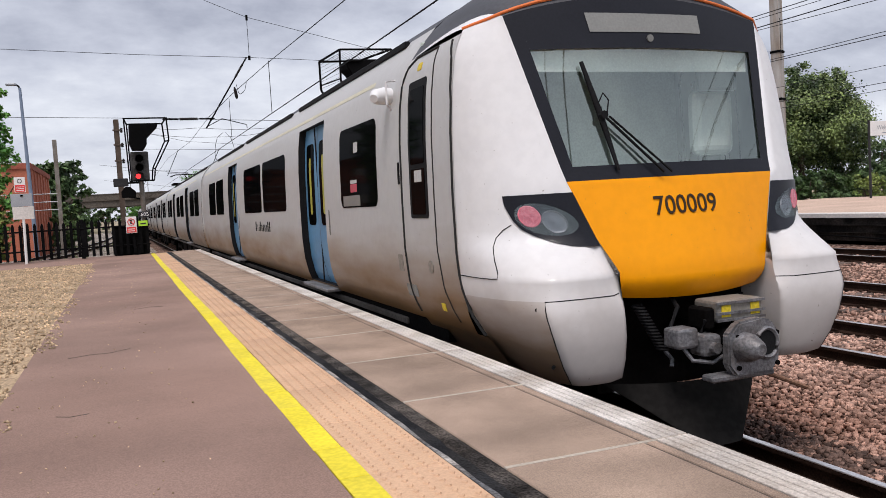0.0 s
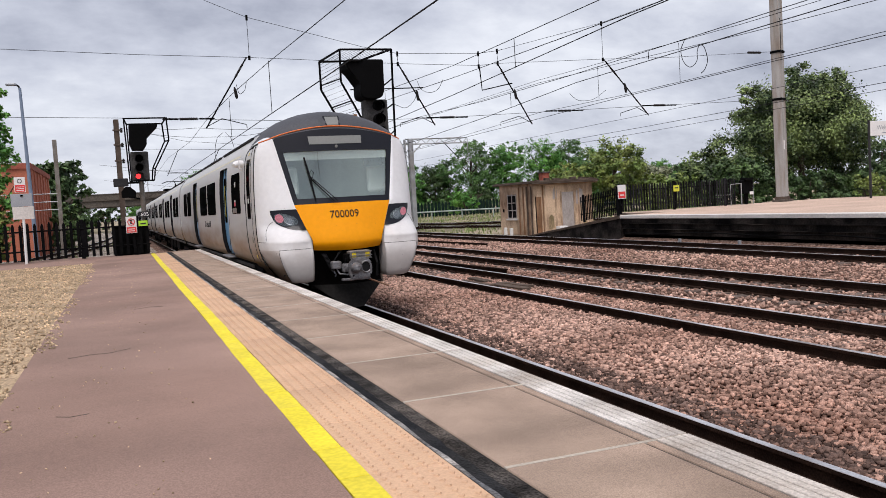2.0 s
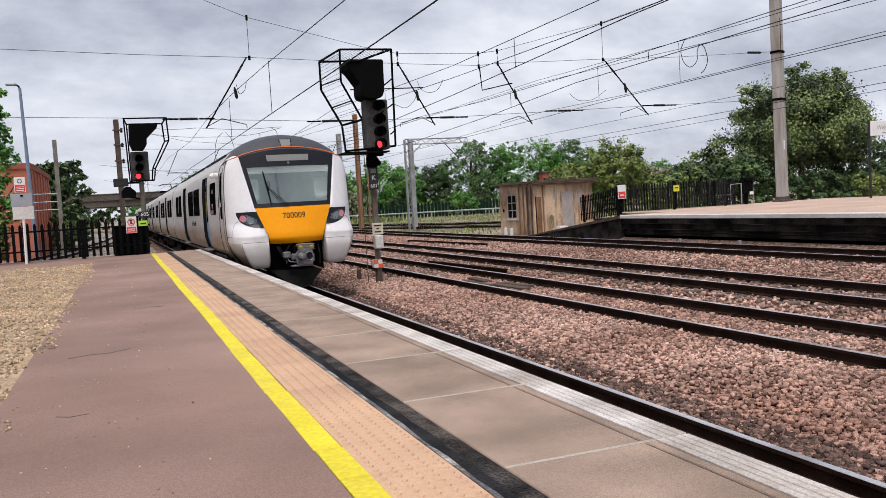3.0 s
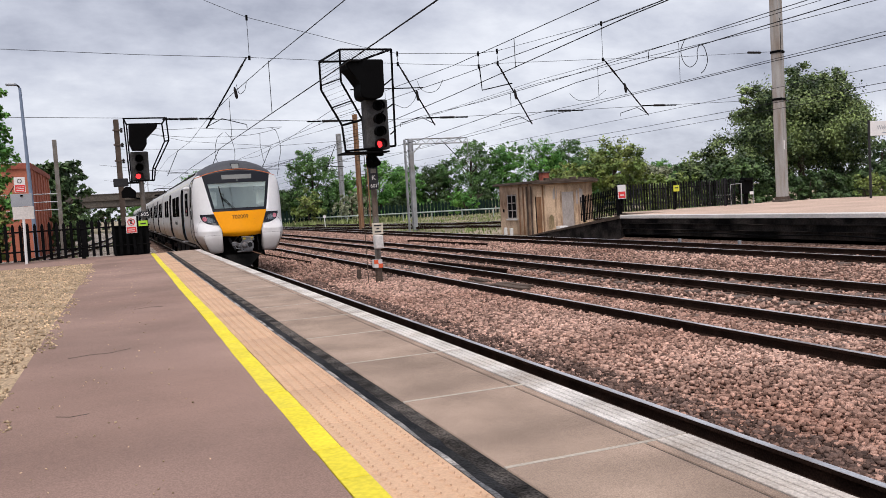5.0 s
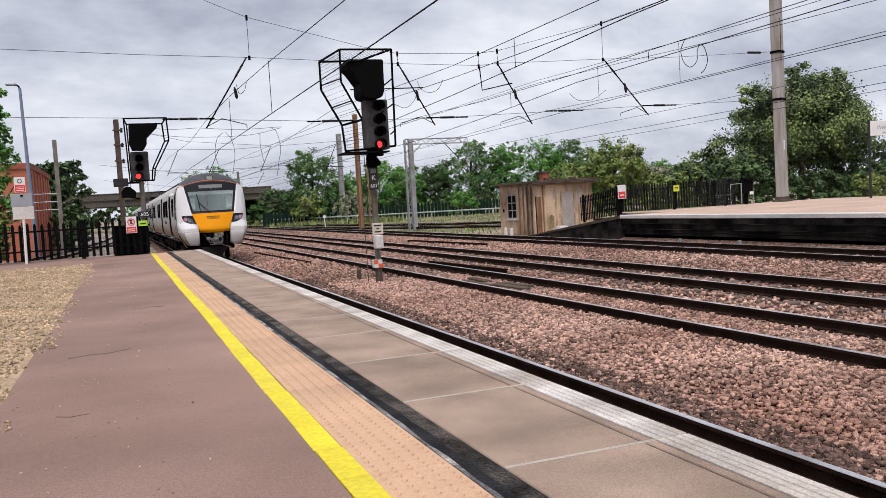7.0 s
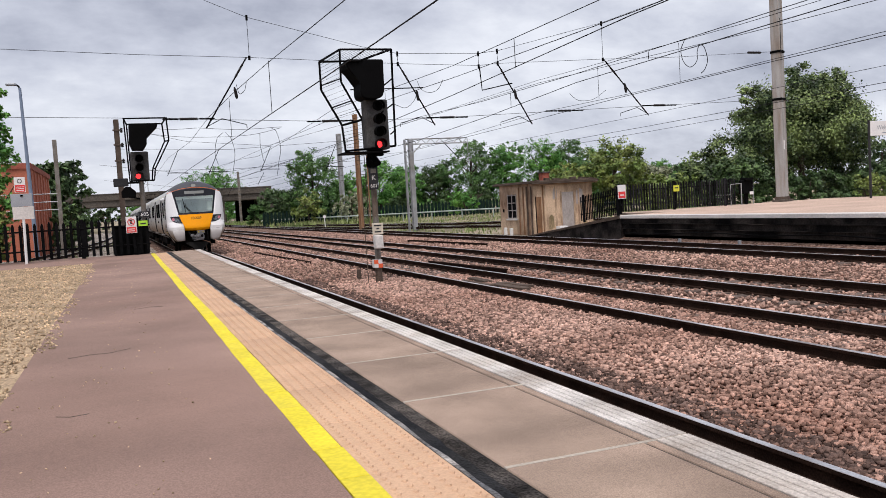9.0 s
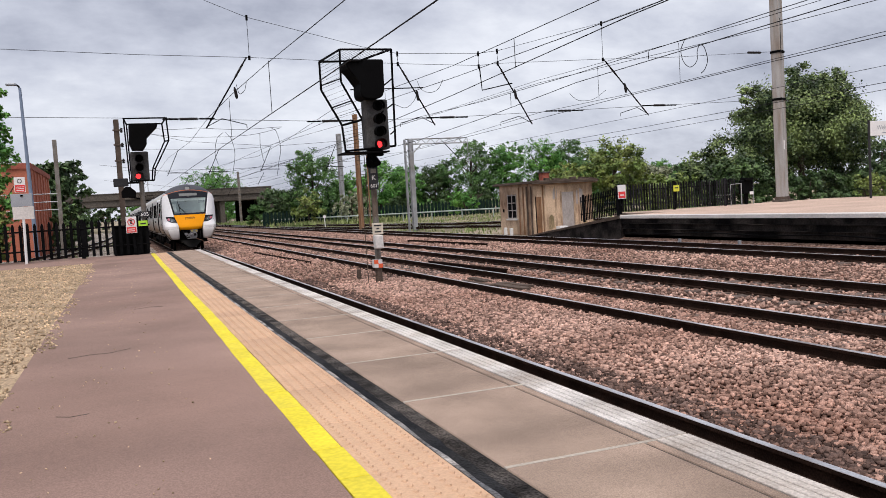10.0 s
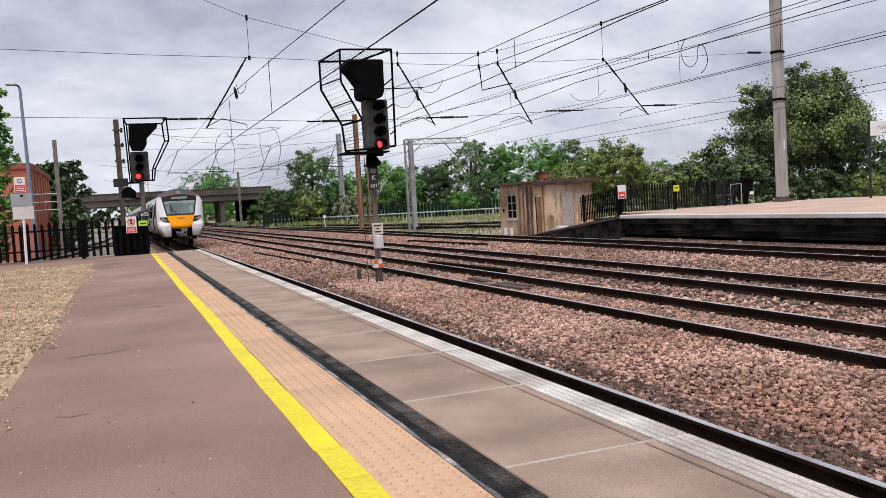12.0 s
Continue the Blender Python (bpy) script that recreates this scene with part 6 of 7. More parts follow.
for (x0, z0), (x1, z1) in (((4.89, 6.92), (3.21, 4.25)), ((10.97, 6.70), (12.44, 4.16)), ((15.44, 6.74), (16.96, 4.10)), ((20.71, 6.93), (22.98, 4.38))):
    arm = part("drop_tube", tubed([H(x0, z0), H(x1, z1)], 0.029, 8), L_BLACK, hs, "sloping black drop tube")
    d = Vector((x1 - x0, 0, z1 - z0))
    part("tube_insulator", ribbed(H(x0, z0) + d * 0.10, H(x0, z0) + d * 0.28, 0.044, 9), L_INS, arm, "ribbed dark insulator")
    q = H(x0, z0) + d * 0.40
    part("weight", tubed([q + Vector((0.14, 0, -0.05)), q + Vector((0.16, 0, -0.16)), q + Vector((0.20, 0, -0.42)), q + Vector((0.20, 0, -0.5))], [0.02, 0.06, 0.06, 0.03], 8), L_INS, arm)
    e = H(x1, z1)
    sgn = 1 if x1 < x0 else -1
    part("registration_arm", tubed([e + Vector((0, 0, 0.05)), e + Vector((sgn * 0.6, 0, 0.36)), e + Vector((sgn * 1.5, 0, 0.12)), e + Vector((sgn * 1.52, 0, -0.02))], 0.016, 5), L_BLACK, arm)
part("link_tube", tubed([H(14.6, 6.6), H(14.67, 5.59), H(16.1, 5.88)], 0.028, 6), L_BLACK, hs)
part("link_tube", tubed([H(8.9, 5.66), H(12.0, 5.72)], 0.024, 6), L_BLACK, hs)
for x in (2.6, 8.0, 13.0, 18.6, 23.6):
    z = float(np.interp(x, [p[0] for p in LOWS], [p[1] for p in LOWS]))
    part("section_insulator", ribbed(H(x - 0.33, z), H(x + 0.33, z), 0.052, 10), L_INS, hs, "ribbed dark insulator")
    for sg in (-1, 1):
        part("end_fitting", ribbed(H(x + sg * 0.36, z), H(x + sg * 0.95, z), 0.034, 3), L_BLACK, hs)
for x, z in ((29.2, 7.28),):
    part("section_insulator", ribbed(H(x - 0.4, z), H(x + 0.4, z), 0.06, 8), L_INS, hs, "ribbed dark insulator")

RUN = [-12, -4, 4, 12, 20, 26, 32.8, 42, 52, 60, 72, 84, 98, 112, 128, 145, 170.4]
def running(label, x, z_at, r=0.0085):
    """A wire along the track; z_at gives (y, z)."""
    return span("contact_wire", label, [(x + bend(y), y, 3.9 if y > 170 else float(np.interp(y, [p[0] for p in z_at], [p[1] for p in z_at]))) for y in RUN], r)


LW = "thin dark overhead wire running along the tracks"
running(LW, 3.42, [(9, 4.0), (12.8, 4.15), (23.4, 4.56), (32.8, 4.7), (42, 4.55), (60, 5.0), (90, 4.6)])
running(LW, 3.42, [(8.7, 3.20), (14.6, 3.23), (43, 3.33), (165, 3.3)], 0.010)
running(LW, 8.2, [(13, 4.39), (21, 4.44), (33, 4.9), (50, 4.3), (66, 5.0)])
running(LW, 8.2, [(11, 3.94), (21, 3.68), (33, 3.5), (165, 3.4)], 0.010)
running(LW, 8.35, [(11, 3.98), (21, 4.2), (33, 4.6), (66, 4.9)])
running(LW, 11.7, [(14.7, 4.19), (18.4, 4.18), (30, 4.33), (33, 4.5), (50, 4.1), (66, 4.9)])
running(LW, 11.75, [(14.7, 3.98), (19.5, 4.0), (30, 3.57), (165, 3.4)], 0.010)
running(LW, 17.4, [(15.1, 4.43), (23.7, 4.40), (33, 4.6), (50, 4.2), (66, 5.0)])
running(LW, 17.5, [(15.1, 5.14), (23.6, 5.55), (33, 5.9), (66, 6.2)])
running(LW, 17.4, [(17, 5.58), (23.6, 5.75), (33, 6.0), (66, 6.1)])
running(LW, 17.2, [(15.1, 4.27), (23.7, 4.38), (33, 4.3), (165, 3.6)], 0.010)
running(LW, 23.0, [(20, 4.46), (31.4, 4.43), (165, 4.3)])
running(LW, 23.0, [(20, 3.93), (31.5, 3.88), (165, 3.8)], 0.010)
running(LW, 23.2, [(20, 3.73), (31.5, 3.65), (165, 3.6)])
for x, y, z0, z1 in ((3.4, 19.5, 4.45, 3.25), (3.4, 27.0, 4.6, 3.28), (8.2, 16.5, 4.4, 3.78), (8.2, 26.0, 4.6, 3.6), (11.7, 16.6, 4.18, 4.0), (11.7, 24.0, 4.25, 3.8), (17.4, 18.5, 5.5, 4.35), (17.4, 23.0, 5.7, 4.4), (17.4, 28.0, 5.8, 4.5), (23.0, 25.0, 4.45, 3.9)):
    span("dropper", "short vertical dropper between overhead wires", [(x, y, z1), (x, y, z0)], 0.008)
for pts in ([(17.40, 22.70, 5.72), (17.40, 22.90, 5.43), (17.40, 22.78, 5.04), (17.40, 22.45, 4.82), (17.40, 22.12, 4.96), (17.40, 22.08, 5.27), (17.40, 21.95, 5.46)], [(17.40, 21.95, 5.44), (17.40, 21.74, 5.32), (17.40, 21.60, 4.92), (17.40, 21.73, 4.65), (17.40, 21.93, 4.54)]):
    span("jumper_loop", "drooping jumper cable between overhead wires", pts, 0.012)

for pts in ([(5.82, 50, 5.70), (5.45, 50, 5.35), (5.28, 50, 4.5), (5.42, 50, 3.85)], [(5.95, 50, 5.72), (6.25, 50, 5.3), (6.40, 50, 4.5), (6.24, 50, 3.45)],
            [(7.92, 50, 5.60), (7.90, 50, 4.9), (7.98, 50, 4.3), (8.02, 50, 3.95)], [(8.60, 50, 5.90), (8.90, 50, 5.65), (9.08, 50, 4.7), (8.92, 50, 3.9), (8.78, 50, 3.15)]):
    span("jumper_loop", "drooping jumper cable between overhead wires", pts, 0.014)
for x0, z0, x1, z1 in ((1.2, 6.15, 4.4, 6.0), (4.4, 6.0, 9.2, 5.95), (1.2, 5.8, 6.0, 5.45), (6.0, 5.45, 9.2, 5.9)):
    span("feeder_wire", "thin feeder wire slung between the masts", [(x0, 50, z0), ((x0 + x1) / 2, 50, (z0 + z1) / 2 - 0.12), (x1, 50, z1)], 0.011)

for pts in ([(11.72, 32.7, 5.99), (11.87, 32.7, 5.65), (12.24, 32.7, 5.5), (12.62, 32.7, 5.64), (12.87, 32.7, 6.03)], [(10.68, 32.7, 5.04), (11.16, 32.7, 4.89), (11.55, 32.7, 5.19), (11.7, 32.7, 5.6)], [(4.42, 32.7, 5.88), (4.52, 32.7, 5.53), (4.72, 32.7, 5.66), (4.81, 32.7, 5.98)], [(18.83, 32.7, 5.39), (19.27, 32.7, 5.09), (20.02, 32.7, 5.13), (20.69, 32.7, 5.53)]):
    part("jumper_loop", tubed([Vector(p) - O for p in rounded_path(pts)], 0.010, 5), L_WIRE, hs, "drooping jumper cable")

# the next cross-span, far down the line
FY = 66
hs = span("headspan", "distant cross-span wires with drop tubes", [(0.1, FY, 7.8), (5, FY, 6.6), (11, FY, 6.1), (19.5, FY, 8.2)], 0.012)
O = Vector((0.1, FY, 7.8))
part("cross_wire", tubed([Vector((x, FY, z)) - O for x, z in ((0.1, 6.2), (8, 5.9), (19.5, 6.4))], 0.012, 5), L_WIRE, hs)
part("cross_wire", tubed([Vector((x, FY, z)) - O for x, z in ((0.1, 4.6), (8, 4.4), (19.5, 4.7))], 0.012, 5), L_WIRE, hs)
for x in (4.3, 7.3, 11.2, 16.4):
    part("drop_tube", tubed([Vector((x, FY, 6.0)) - O, Vector((x - 0.9, FY, 4.1)) - O], 0.026, 6), L_BLACK, hs)
    part("registration_arm", tubed([Vector((x - 0.9, FY, 4.3)) - O, Vector((x + 0.6, FY, 4.25)) - O], 0.03, 5), L_BLACK, hs)
for y, z in ((100, 5.6), (130, 5.2)):
    hs = span("headspan", "distant cross-span wires over the tracks", [(-2, y, z + 1.6), (9, y, z), (21, y, z + 1.2)], 0.015)
    for x in (3, 7.5, 11, 16):
        part("drop_tube", tubed([Vector((x + 2, 0, -1.6)), Vector((x + 1.2, 0, -3.0))], 0.032, 6), L_BLACK, hs)

# ---- hut ----
hut = thing("lineside_hut", "old rendered hut with rust streaks and a felt roof", "hut", 21.3, 41.45, -1.2)
part("wall", boxed(0, 0.2, 0, 4.5, 0, 2.86), L_HUT, hut, "stained buff wall with the window")
part("wall", boxed(0.203, 3.7, 0.0, 0.2, 0, 2.86), L_HUT, hut, "stained buff wall with the doors")
part("wall", boxed(3.5, 3.7, 0.203, 4.5, 0, 2.86), L_HUT, hut)
part("wall", boxed(0.203, 3.497, 4.3, 4.5, 0, 2.86), L_HUT, hut)
part("fascia", boxed(-0.24, 3.89, -0.29, -0.25, 2.74, 2.86), L_RUST, hut, "rust-brown fascia board")
part("roof", boxed(-0.3, 3.95, -0.35, 4.8, 2.86, 2.95, 0.015), L_HUTROOF, hut, "flat felt roof with worn edge")
part("roof_felt", boxed(-0.22, 3.87, -0.26, 4.7, 2.95, 3.0, 0.02), L_HUTROOF, hut)
for k in range(7):
    part("roof_debris", boxed(0.1 + k * 0.55, 0.35 + k * 0.55 + 0.06 * (k % 3), -0.2, 0.05, 3.0, 3.05 + 0.04 * ((k * 5) % 3), 0.01), L_HUTROOF, hut)
ch = part("chimney", boxed(0.85, 1.30, 0.5, 0.95, 2.99, 3.42, 0.02), L_CHIM, hut, "short red brick chimney")
part("chimney_cap", boxed(0.80, 1.35, 0.45, 1.0, 3.42, 3.50, 0.01), L_CONC, ch)
dr = part("door", boxed(1.72, 2.46, -0.03, -0.004, 0.12, 2.30, 0.004), L_HUTDOOR, hut, "pale grey weathered door")
for x in (1.64, 2.47):
    part("door_frame", boxed(x, x + 0.07, -0.045, -0.003, 0.1, 2.36), L_HUT, dr)
part("side_door", boxed(0.12, 0.42, -0.03, -0.003, 0.1, 2.10), L_RUST, hut, "narrow rusty door")
part("side_door_gap", boxed(0.06, 0.115, -0.012, -0.003, 0.1, 2.14), L_BLACK, hut)
w = part("window", boxed(-0.014, -0.002, 2.25, 3.35, 0.95, 2.32), L_BLACK, hut, "dark broken window")
for k in range(4):
    part("glazing_bar", boxed(-0.035, -0.016, 2.25, 3.35, 0.93 + k * 0.44, 0.975 + k * 0.44), L_HUTDOOR, w)
for y in (2.20, 2.77, 3.35):
    part("glazing_bar", boxed(-0.035, -0.016, y, y + 0.06, 0.93, 2.36), L_HUTDOOR, w)
part("window_sill", boxed(-0.10, -0.002, 2.1, 3.5, 0.82, 0.92, 0.01), L_PALE, hut)
for y, d in ((0.25, 0.12), (0.75, 0.14), (1.25, 0.10), (1.8, 0.08)):
    part("rust_pipe", boxed(-0.05, -0.002, y, y + d, 0.0, 2.7), L_RUST if d < 0.12 else L_BROWN, hut)
for x in (0.62, 1.30, 2.75, 3.30):
    part("batten", boxed(x, x + 0.09, -0.035, -0.002, 0, 2.72), L_HUT, hut)
part("gutter", tubed([(-0.27, -0.32, 2.84), (3.92, -0.32, 2.82)], 0.035, 8), L_BROWN, hut, "sagging rusty gutter")
part("downpipe", tubed([(0.52, -0.06, 2.8), (0.52, -0.06, 0.05)], 0.035, 8), L_RUST, hut, "rusty downpipe")
for x, w, z0, z1 in ((0.85, 0.34, 0.25, 1.1), (2.62, 0.5, 1.55, 2.5), (3.05, 0.42, 0.1, 0.75), (1.15, 0.3, 1.9, 2.6)):
    part("patch_of_bare_render", slabbed([(x, z0 + 0.06), (x + w * 0.4, z0), (x + w, z0 + 0.1), (x + w * 0.9, z1 - 0.12), (x + w * 0.45, z1), (x + 0.03, z1 - 0.2)], "y", -0.009, -0.002), L_HUTDOOR if z0 > 1.5 else L_PATCH, hut)
part("vent", boxed(-0.02, -0.002, 3.9, 4.1, 1.3, 1.5), L_BLACK, hut)
part("lean_to", boxed(1.25, 1.75, -0.5, -0.05, 0.0, 0.42, 0.02), L_WHITE, hut, "white box against the wall")

# ---- bridge ----
br = thing("road_bridge", "long dark concrete road bridge over the railway", "bridge", 0, 170, 0)
part("girder", boxed(-60, 28.4, 0, 12, 3.55, 4.75, 0.05), L_CONC, br, "dark concrete girder")
part("parapet", boxed(-60, 28.4, -0.25, 0.15, 4.75, 5.95, 0.04), L_CONC, br)
part("parapet_cap", boxed(-60, 28.6, -0.35, 0.25, 5.95, 6.07), L_CONC, br)
for x in (18.2, -9.0, -36):
    for y in (0.6, 5.5, 10.4):
        part("pier", boxed(x, x + 0.95, y, y + 0.95, -1.3, 3.55, 0.04), L_CONC, br)
part("abutment", boxed(26.5, 34, 0.4, 12, -1.3, 4.7), L_CONC, br, "dark abutment")
# Black sheet closing the span; its colour stands for the shade under the deck.
part("inner_wall", boxed(22.5, 26.5, 11.0, 12, -1.3, 3.55), L_BLACK, br)
for x in (2.0, 5.2, -14, -22):
    p = part("lamp_column", tubed([(x, 6, 4.8), (x, 6, 12.5)], 0.07, 6), L_GALV, br)
    part("lantern", boxed(x - 0.6, x + 0.1, 5.9, 6.1, 12.4, 12.55), L_GALV, p)

# ---- brick building and cabinet ----
bl = thing("brick_building", "flat-roofed orange brick building behind the fence", "building", -5.2, 58.2, -1.2)
part("wall", boxed(-14, 0, 0, 15, 0, 5.75), L_BRICK, bl, "orange-red brick wall")
part("parapet", boxed(-14.1, 0.1, -0.1, 15.1, 5.75, 6.1), L_CHIM, bl, "dark brick parapet")
for k in range(7):
    part("pilaster", boxed(0.0, 0.07, 0.6 + k * 2.1, 0.85 + k * 2.1, 0, 5.74), L_BRICK, bl)
for k in range(3):
    part("conduit", tubed([(-14, -0.12, 3.2 + k * 0.55), (1.5, -0.12, 3.1 + k * 0.5)], 0.03, 5), L_GALV, bl)
s = thing("trackside_cabinet", "white metal cabinet beside the far tracks", "cabinet", 23.4, 150, -1.2)
part("case", boxed(-0.5, 0.5, -0.3, 0.3, 0, 1.35, 0.03), L_WHITE, s)
for x, y, lab in ((21.5, 90, "small round white trackside marker on a post"),):
    s = thing("trackside_marker", lab, "sign", x - 0.9, y, -1.2)
    part("post", tubed([(0, 0, 0), (0, 0, 1.1)], 0.05, 6), L_WHITE, s)
    part("disc", tubed([(0, -0.02, 1.25), (0, 0.02, 1.25)], 0.18, 14), L_WHITE, s)

# ---- clutter beside the tracks ----
s = thing("rusty_stump", "short rusty cut-off post in the ballast", "post", 5.96, 22.3, -1.1)
part("stump", boxed(-0.055, 0.055, -0.04, 0.04, 0, 0.36, 0.01), L_BROWN, s)
def loose_rail(pts):
    r = thing("spare_rail", "rusty spare rail lying in the ballast", "rail", 0, 0, 0, group="spare rails")
    bm = bmesh.new()
    sweep_rail(bm, pts, rail_profile(0), -1.09)
    part("rail", bm, M_RAIL, r)
loose_rail([(5.9, 41.5), (6.1, 36.0), (6.35, 30.5)])
loose_rail([(9.35, 26.0), (9.6, 20.5)])
loose_rail([(14.0, 42.0), (14.6, 33.0)])
for x, y in ((18.6, 25.0), (18.7, 22.0)):
    s = thing("marker_block", "small white marker block at the wall foot", "marker", x, y, -1.12)
    part("block", boxed(-0.045, 0.045, -0.045, 0.045, 0, 0.27, 0.01), L_GREYS, s)
for x, y in ((20.9, 44.5), (20.7, 43.3)):
    s = thing("marker_block", "small white marker block beside the hut", "marker", x, y, -1.2)
    part("block", boxed(-0.08, 0.08, -0.08, 0.08, 0, 0.42, 0.01), L_WHITE, s)


# rotten boards and short lengths of rail lying in the second track
for x, y, w, l, rz in ((8.15, 17.3, 0.24, 1.5, 4), (8.42, 17.6, 0.22, 1.3, 8), (7.85, 18.6, 0.24, 1.6, 2), (8.30, 19.4, 0.22, 1.2, -3)):
    b = thing("timber_board", "rotten dark timber board lying between the rails", "board", x, y, -1.06, rz, group="boards between the rails")
    part("plank", boxed(-w / 2, w / 2, -l / 2, l / 2, -0.03, 0.045, 0.008), L_BROWN, b)

br = thing("mast_bracket", "brown bracket with insulators clamped to the mast", "bracket", 0.08, 61.83, 5.0)
for z in (0.0, 1.1, 2.1):
    part("clamp_plate", boxed(-0.26, 0.26, -0.03, 0.03, z, z + 0.12, 0.01), L_BROWN, br)
    part("insulator", tubed([(0.30, 0, z - 0.12), (0.30, 0, z - 0.06), (0.30, 0, z), (0.30, 0, z + 0.06), (0.30, 0, z + 0.2)], [0.05, 0.11, 0.06, 0.11, 0.04], 8), L_INS, br)
# ---- trees, bushes and grass ----
def foliage(name, lobes, count, size, material, seed, parent=None, fill=0.55, clump=55, spread=(0.10, 0.20)):
    """Many small bent leaves in ragged clumps spread over ellipsoid lobes (x, y, z, rx, ry, rz)."""
    rng = np.random.default_rng(seed)
    vol = np.array([l[3] * l[4] * l[5] for l in lobes]) ** 0.75
    share_n = (count * vol / vol.sum()).astype(int)
    pos, nor = [], []
    for l, n in zip(lobes, share_n):
        clumps = max(8, n // clump)
        d = rng.normal(size=(clumps, 3))
        d /= np.linalg.norm(d, axis=1)[:, None]
        rad = (fill + (1 - fill) * rng.uniform(0, 1, clumps) ** 0.6) * (0.86 + 0.26 * rng.uniform(0, 1, clumps))
        c = d * rad[:, None] * np.array(l[3:6]) + np.array(l[:3])
        per = rng.integers(0, clumps, n)
        cr = min(l[3:6]) * rng.uniform(*spread, clumps)
        e = rng.normal(size=(n, 3)) * 0.62
        e[:, 2] *= 0.75
        pos.append(c[per] + e * cr[per][:, None])
        nor.append(d[per] * 0.5 + e * 0.4 + rng.normal(size=(n, 3)) * 0.55 + np.array([0, 0, 0.55]))
    p, nn = np.concatenate(pos), np.concatenate(nor)
    nn /= np.linalg.norm(nn, axis=1)[:, None]
    t = np.cross(nn, rng.normal(size=nn.shape))
    t /= np.linalg.norm(t, axis=1)[:, None]
    b = np.cross(nn, t)
    s = size * rng.uniform(0.6, 1.3, (len(p), 1))
    v = np.stack([p - t * s, p + b * s * 0.55 - nn * s * 0.12, p + t * s, p - b * s * 0.55 - nn * s * 0.12], 1).reshape(-1, 3)
    f = np.arange(len(v)).reshape(-1, 4)
    return from_arrays(name, v, f, material, parent)


def tree(label, x, y, top, r, material, seed, count, size, lobes=None, base=-1.2, clump=55, spread=(0.10, 0.20)):
    rng = random.Random(seed)
    t = thing("tree", label, "tree", x, y, base, group="trees")
    h = top - base
    bm = bmesh.new()
    tube(bm, [(0, 0, -0.2), (0.1, 0, h * 0.2), (-0.05, 0.1, h * 0.45), (0.1, 0, h * 0.8)], [h * 0.028, h * 0.022, h * 0.015, h * 0.004], 8)
    for k in range(9):
        a = rng.uniform(0, 6.28)
        z = h * rng.uniform(0.18, 0.6)
        q = r * rng.uniform(0.5, 0.85)
        tube(bm, [(0, 0, z), (q * 0.5 * math.cos(a), q * 0.5 * math.sin(a), z + h * 0.10), (q * math.cos(a), q * math.sin(a), z + h * 0.24)], [h * 0.011, h * 0.007, h * 0.002], 6)
    part("trunk", bm, L_BARK, t, "brown trunk with limbs")
    if lobes is None:
        lobes = [(0, 0, h * 0.58, r * 0.85, r * 0.85, h * 0.40), (0, 0, h * 0.24, r * 0.9, r * 0.9, h * 0.26)]
        for k in range(8):
            a = rng.uniform(0, 6.28)
            zz = rng.uniform(0.28, 0.82)
            q = r * (0.62 if zz < 0.6 else 0.36)
            s = rng.uniform(0.32, 0.52)
            lobes.append((q * math.cos(a), q * math.sin(a), h * zz, r * s, r * s, h * s * 0.42))
    crown_ob = foliage("crown", lobes, count, size, material, seed, t, 0.55, clump, spread)
    tagged(crown_ob, "leafy uneven crown")
    return t


FAR = ((26.5, 122, 9.8, 4.9, F_DEEP), (21.5, 124, 4.5, 3.6, F_DARK), (33.0, 126, 6.2, 3.8, F_MID), (37.6, 125, 8.1, 3.9, F_MID), (42.6, 127, 7.3, 3.9, F_MID), (47.2, 126, 6.9, 3.6, F_DARK),
       (51.8, 122, 10.6, 5.0, F_DEEP), (58.0, 122, 9.8, 4.2, F_MID), (64.8, 123, 10.5, 4.5, F_MID), (71.8, 126, 10.8, 4.2, F_DEEP), (77.5, 128, 9.8, 4.4, F_MID), (86.0, 126, 6.0, 4.6, F_PALE), (93.0, 130, 6.2, 4.8, F_MID), (100.0, 132, 6.0, 4.8, F_MID), (17.0, 205, 11.5, 6.0, F_MID), (24, 215, 13.0, 6.5, F_MID), (5, 215, 7.0, 6.0, F_MID), (-12, 210, 8.5, 7.0, F_DARK))
for k, (x, y, top, r, m) in enumerate(FAR):
    lab = {F_MID.name: "full green deciduous tree beyond the tracks", F_DEEP.name: "deep green deciduous tree beyond the tracks", F_DARK.name: "dark green low tree beyond the tracks", F_LIGHT.name: "yellow-green deciduous tree behind the hut", F_PALE.name: "pale green bushy tree in the distance"}[m.name]
    tree(lab, x, y, top, r, m, 100 + k, 22000, 0.145, clump=70, spread=(0.09, 0.20))
tree("yellow-green deciduous tree behind the hut", 48.0, 75, 6.7, 4.0, F_LIGHT, 150, 16000, 0.165)
tree("pale green bush behind the fence", 54.0, 76, 3.6, 3.2, F_PALE, 156, 10000, 0.13)
tree("yellow-green bush behind the hut", 43.5, 76, 4.4, 2.6, F_LIGHT, 157, 8000, 0.16)
tree("pale blossoming bush beside the green fence", 28.5, 108, 2.9, 3.0, F_PALE, 151, 3500, 0.2)
tree("low green bush before the bridge", 23.0, 110, 3.6, 2.6, F_LIGHT, 152, 3000, 0.2)
tree("rounded green bush beside the lattice mast", 43.0, 104, 2.8, 2.2, F_MID, 153, 2500, 0.2)
tree("pale shrub before the dark trees", 49.0, 100, 1.9, 1.5, F_PALE, 154, 1500, 0.15)
tree("low bush under the bridge end", 32.5, 160, 5.0, 5.0, F_DARK, 155, 4000, 0.3)

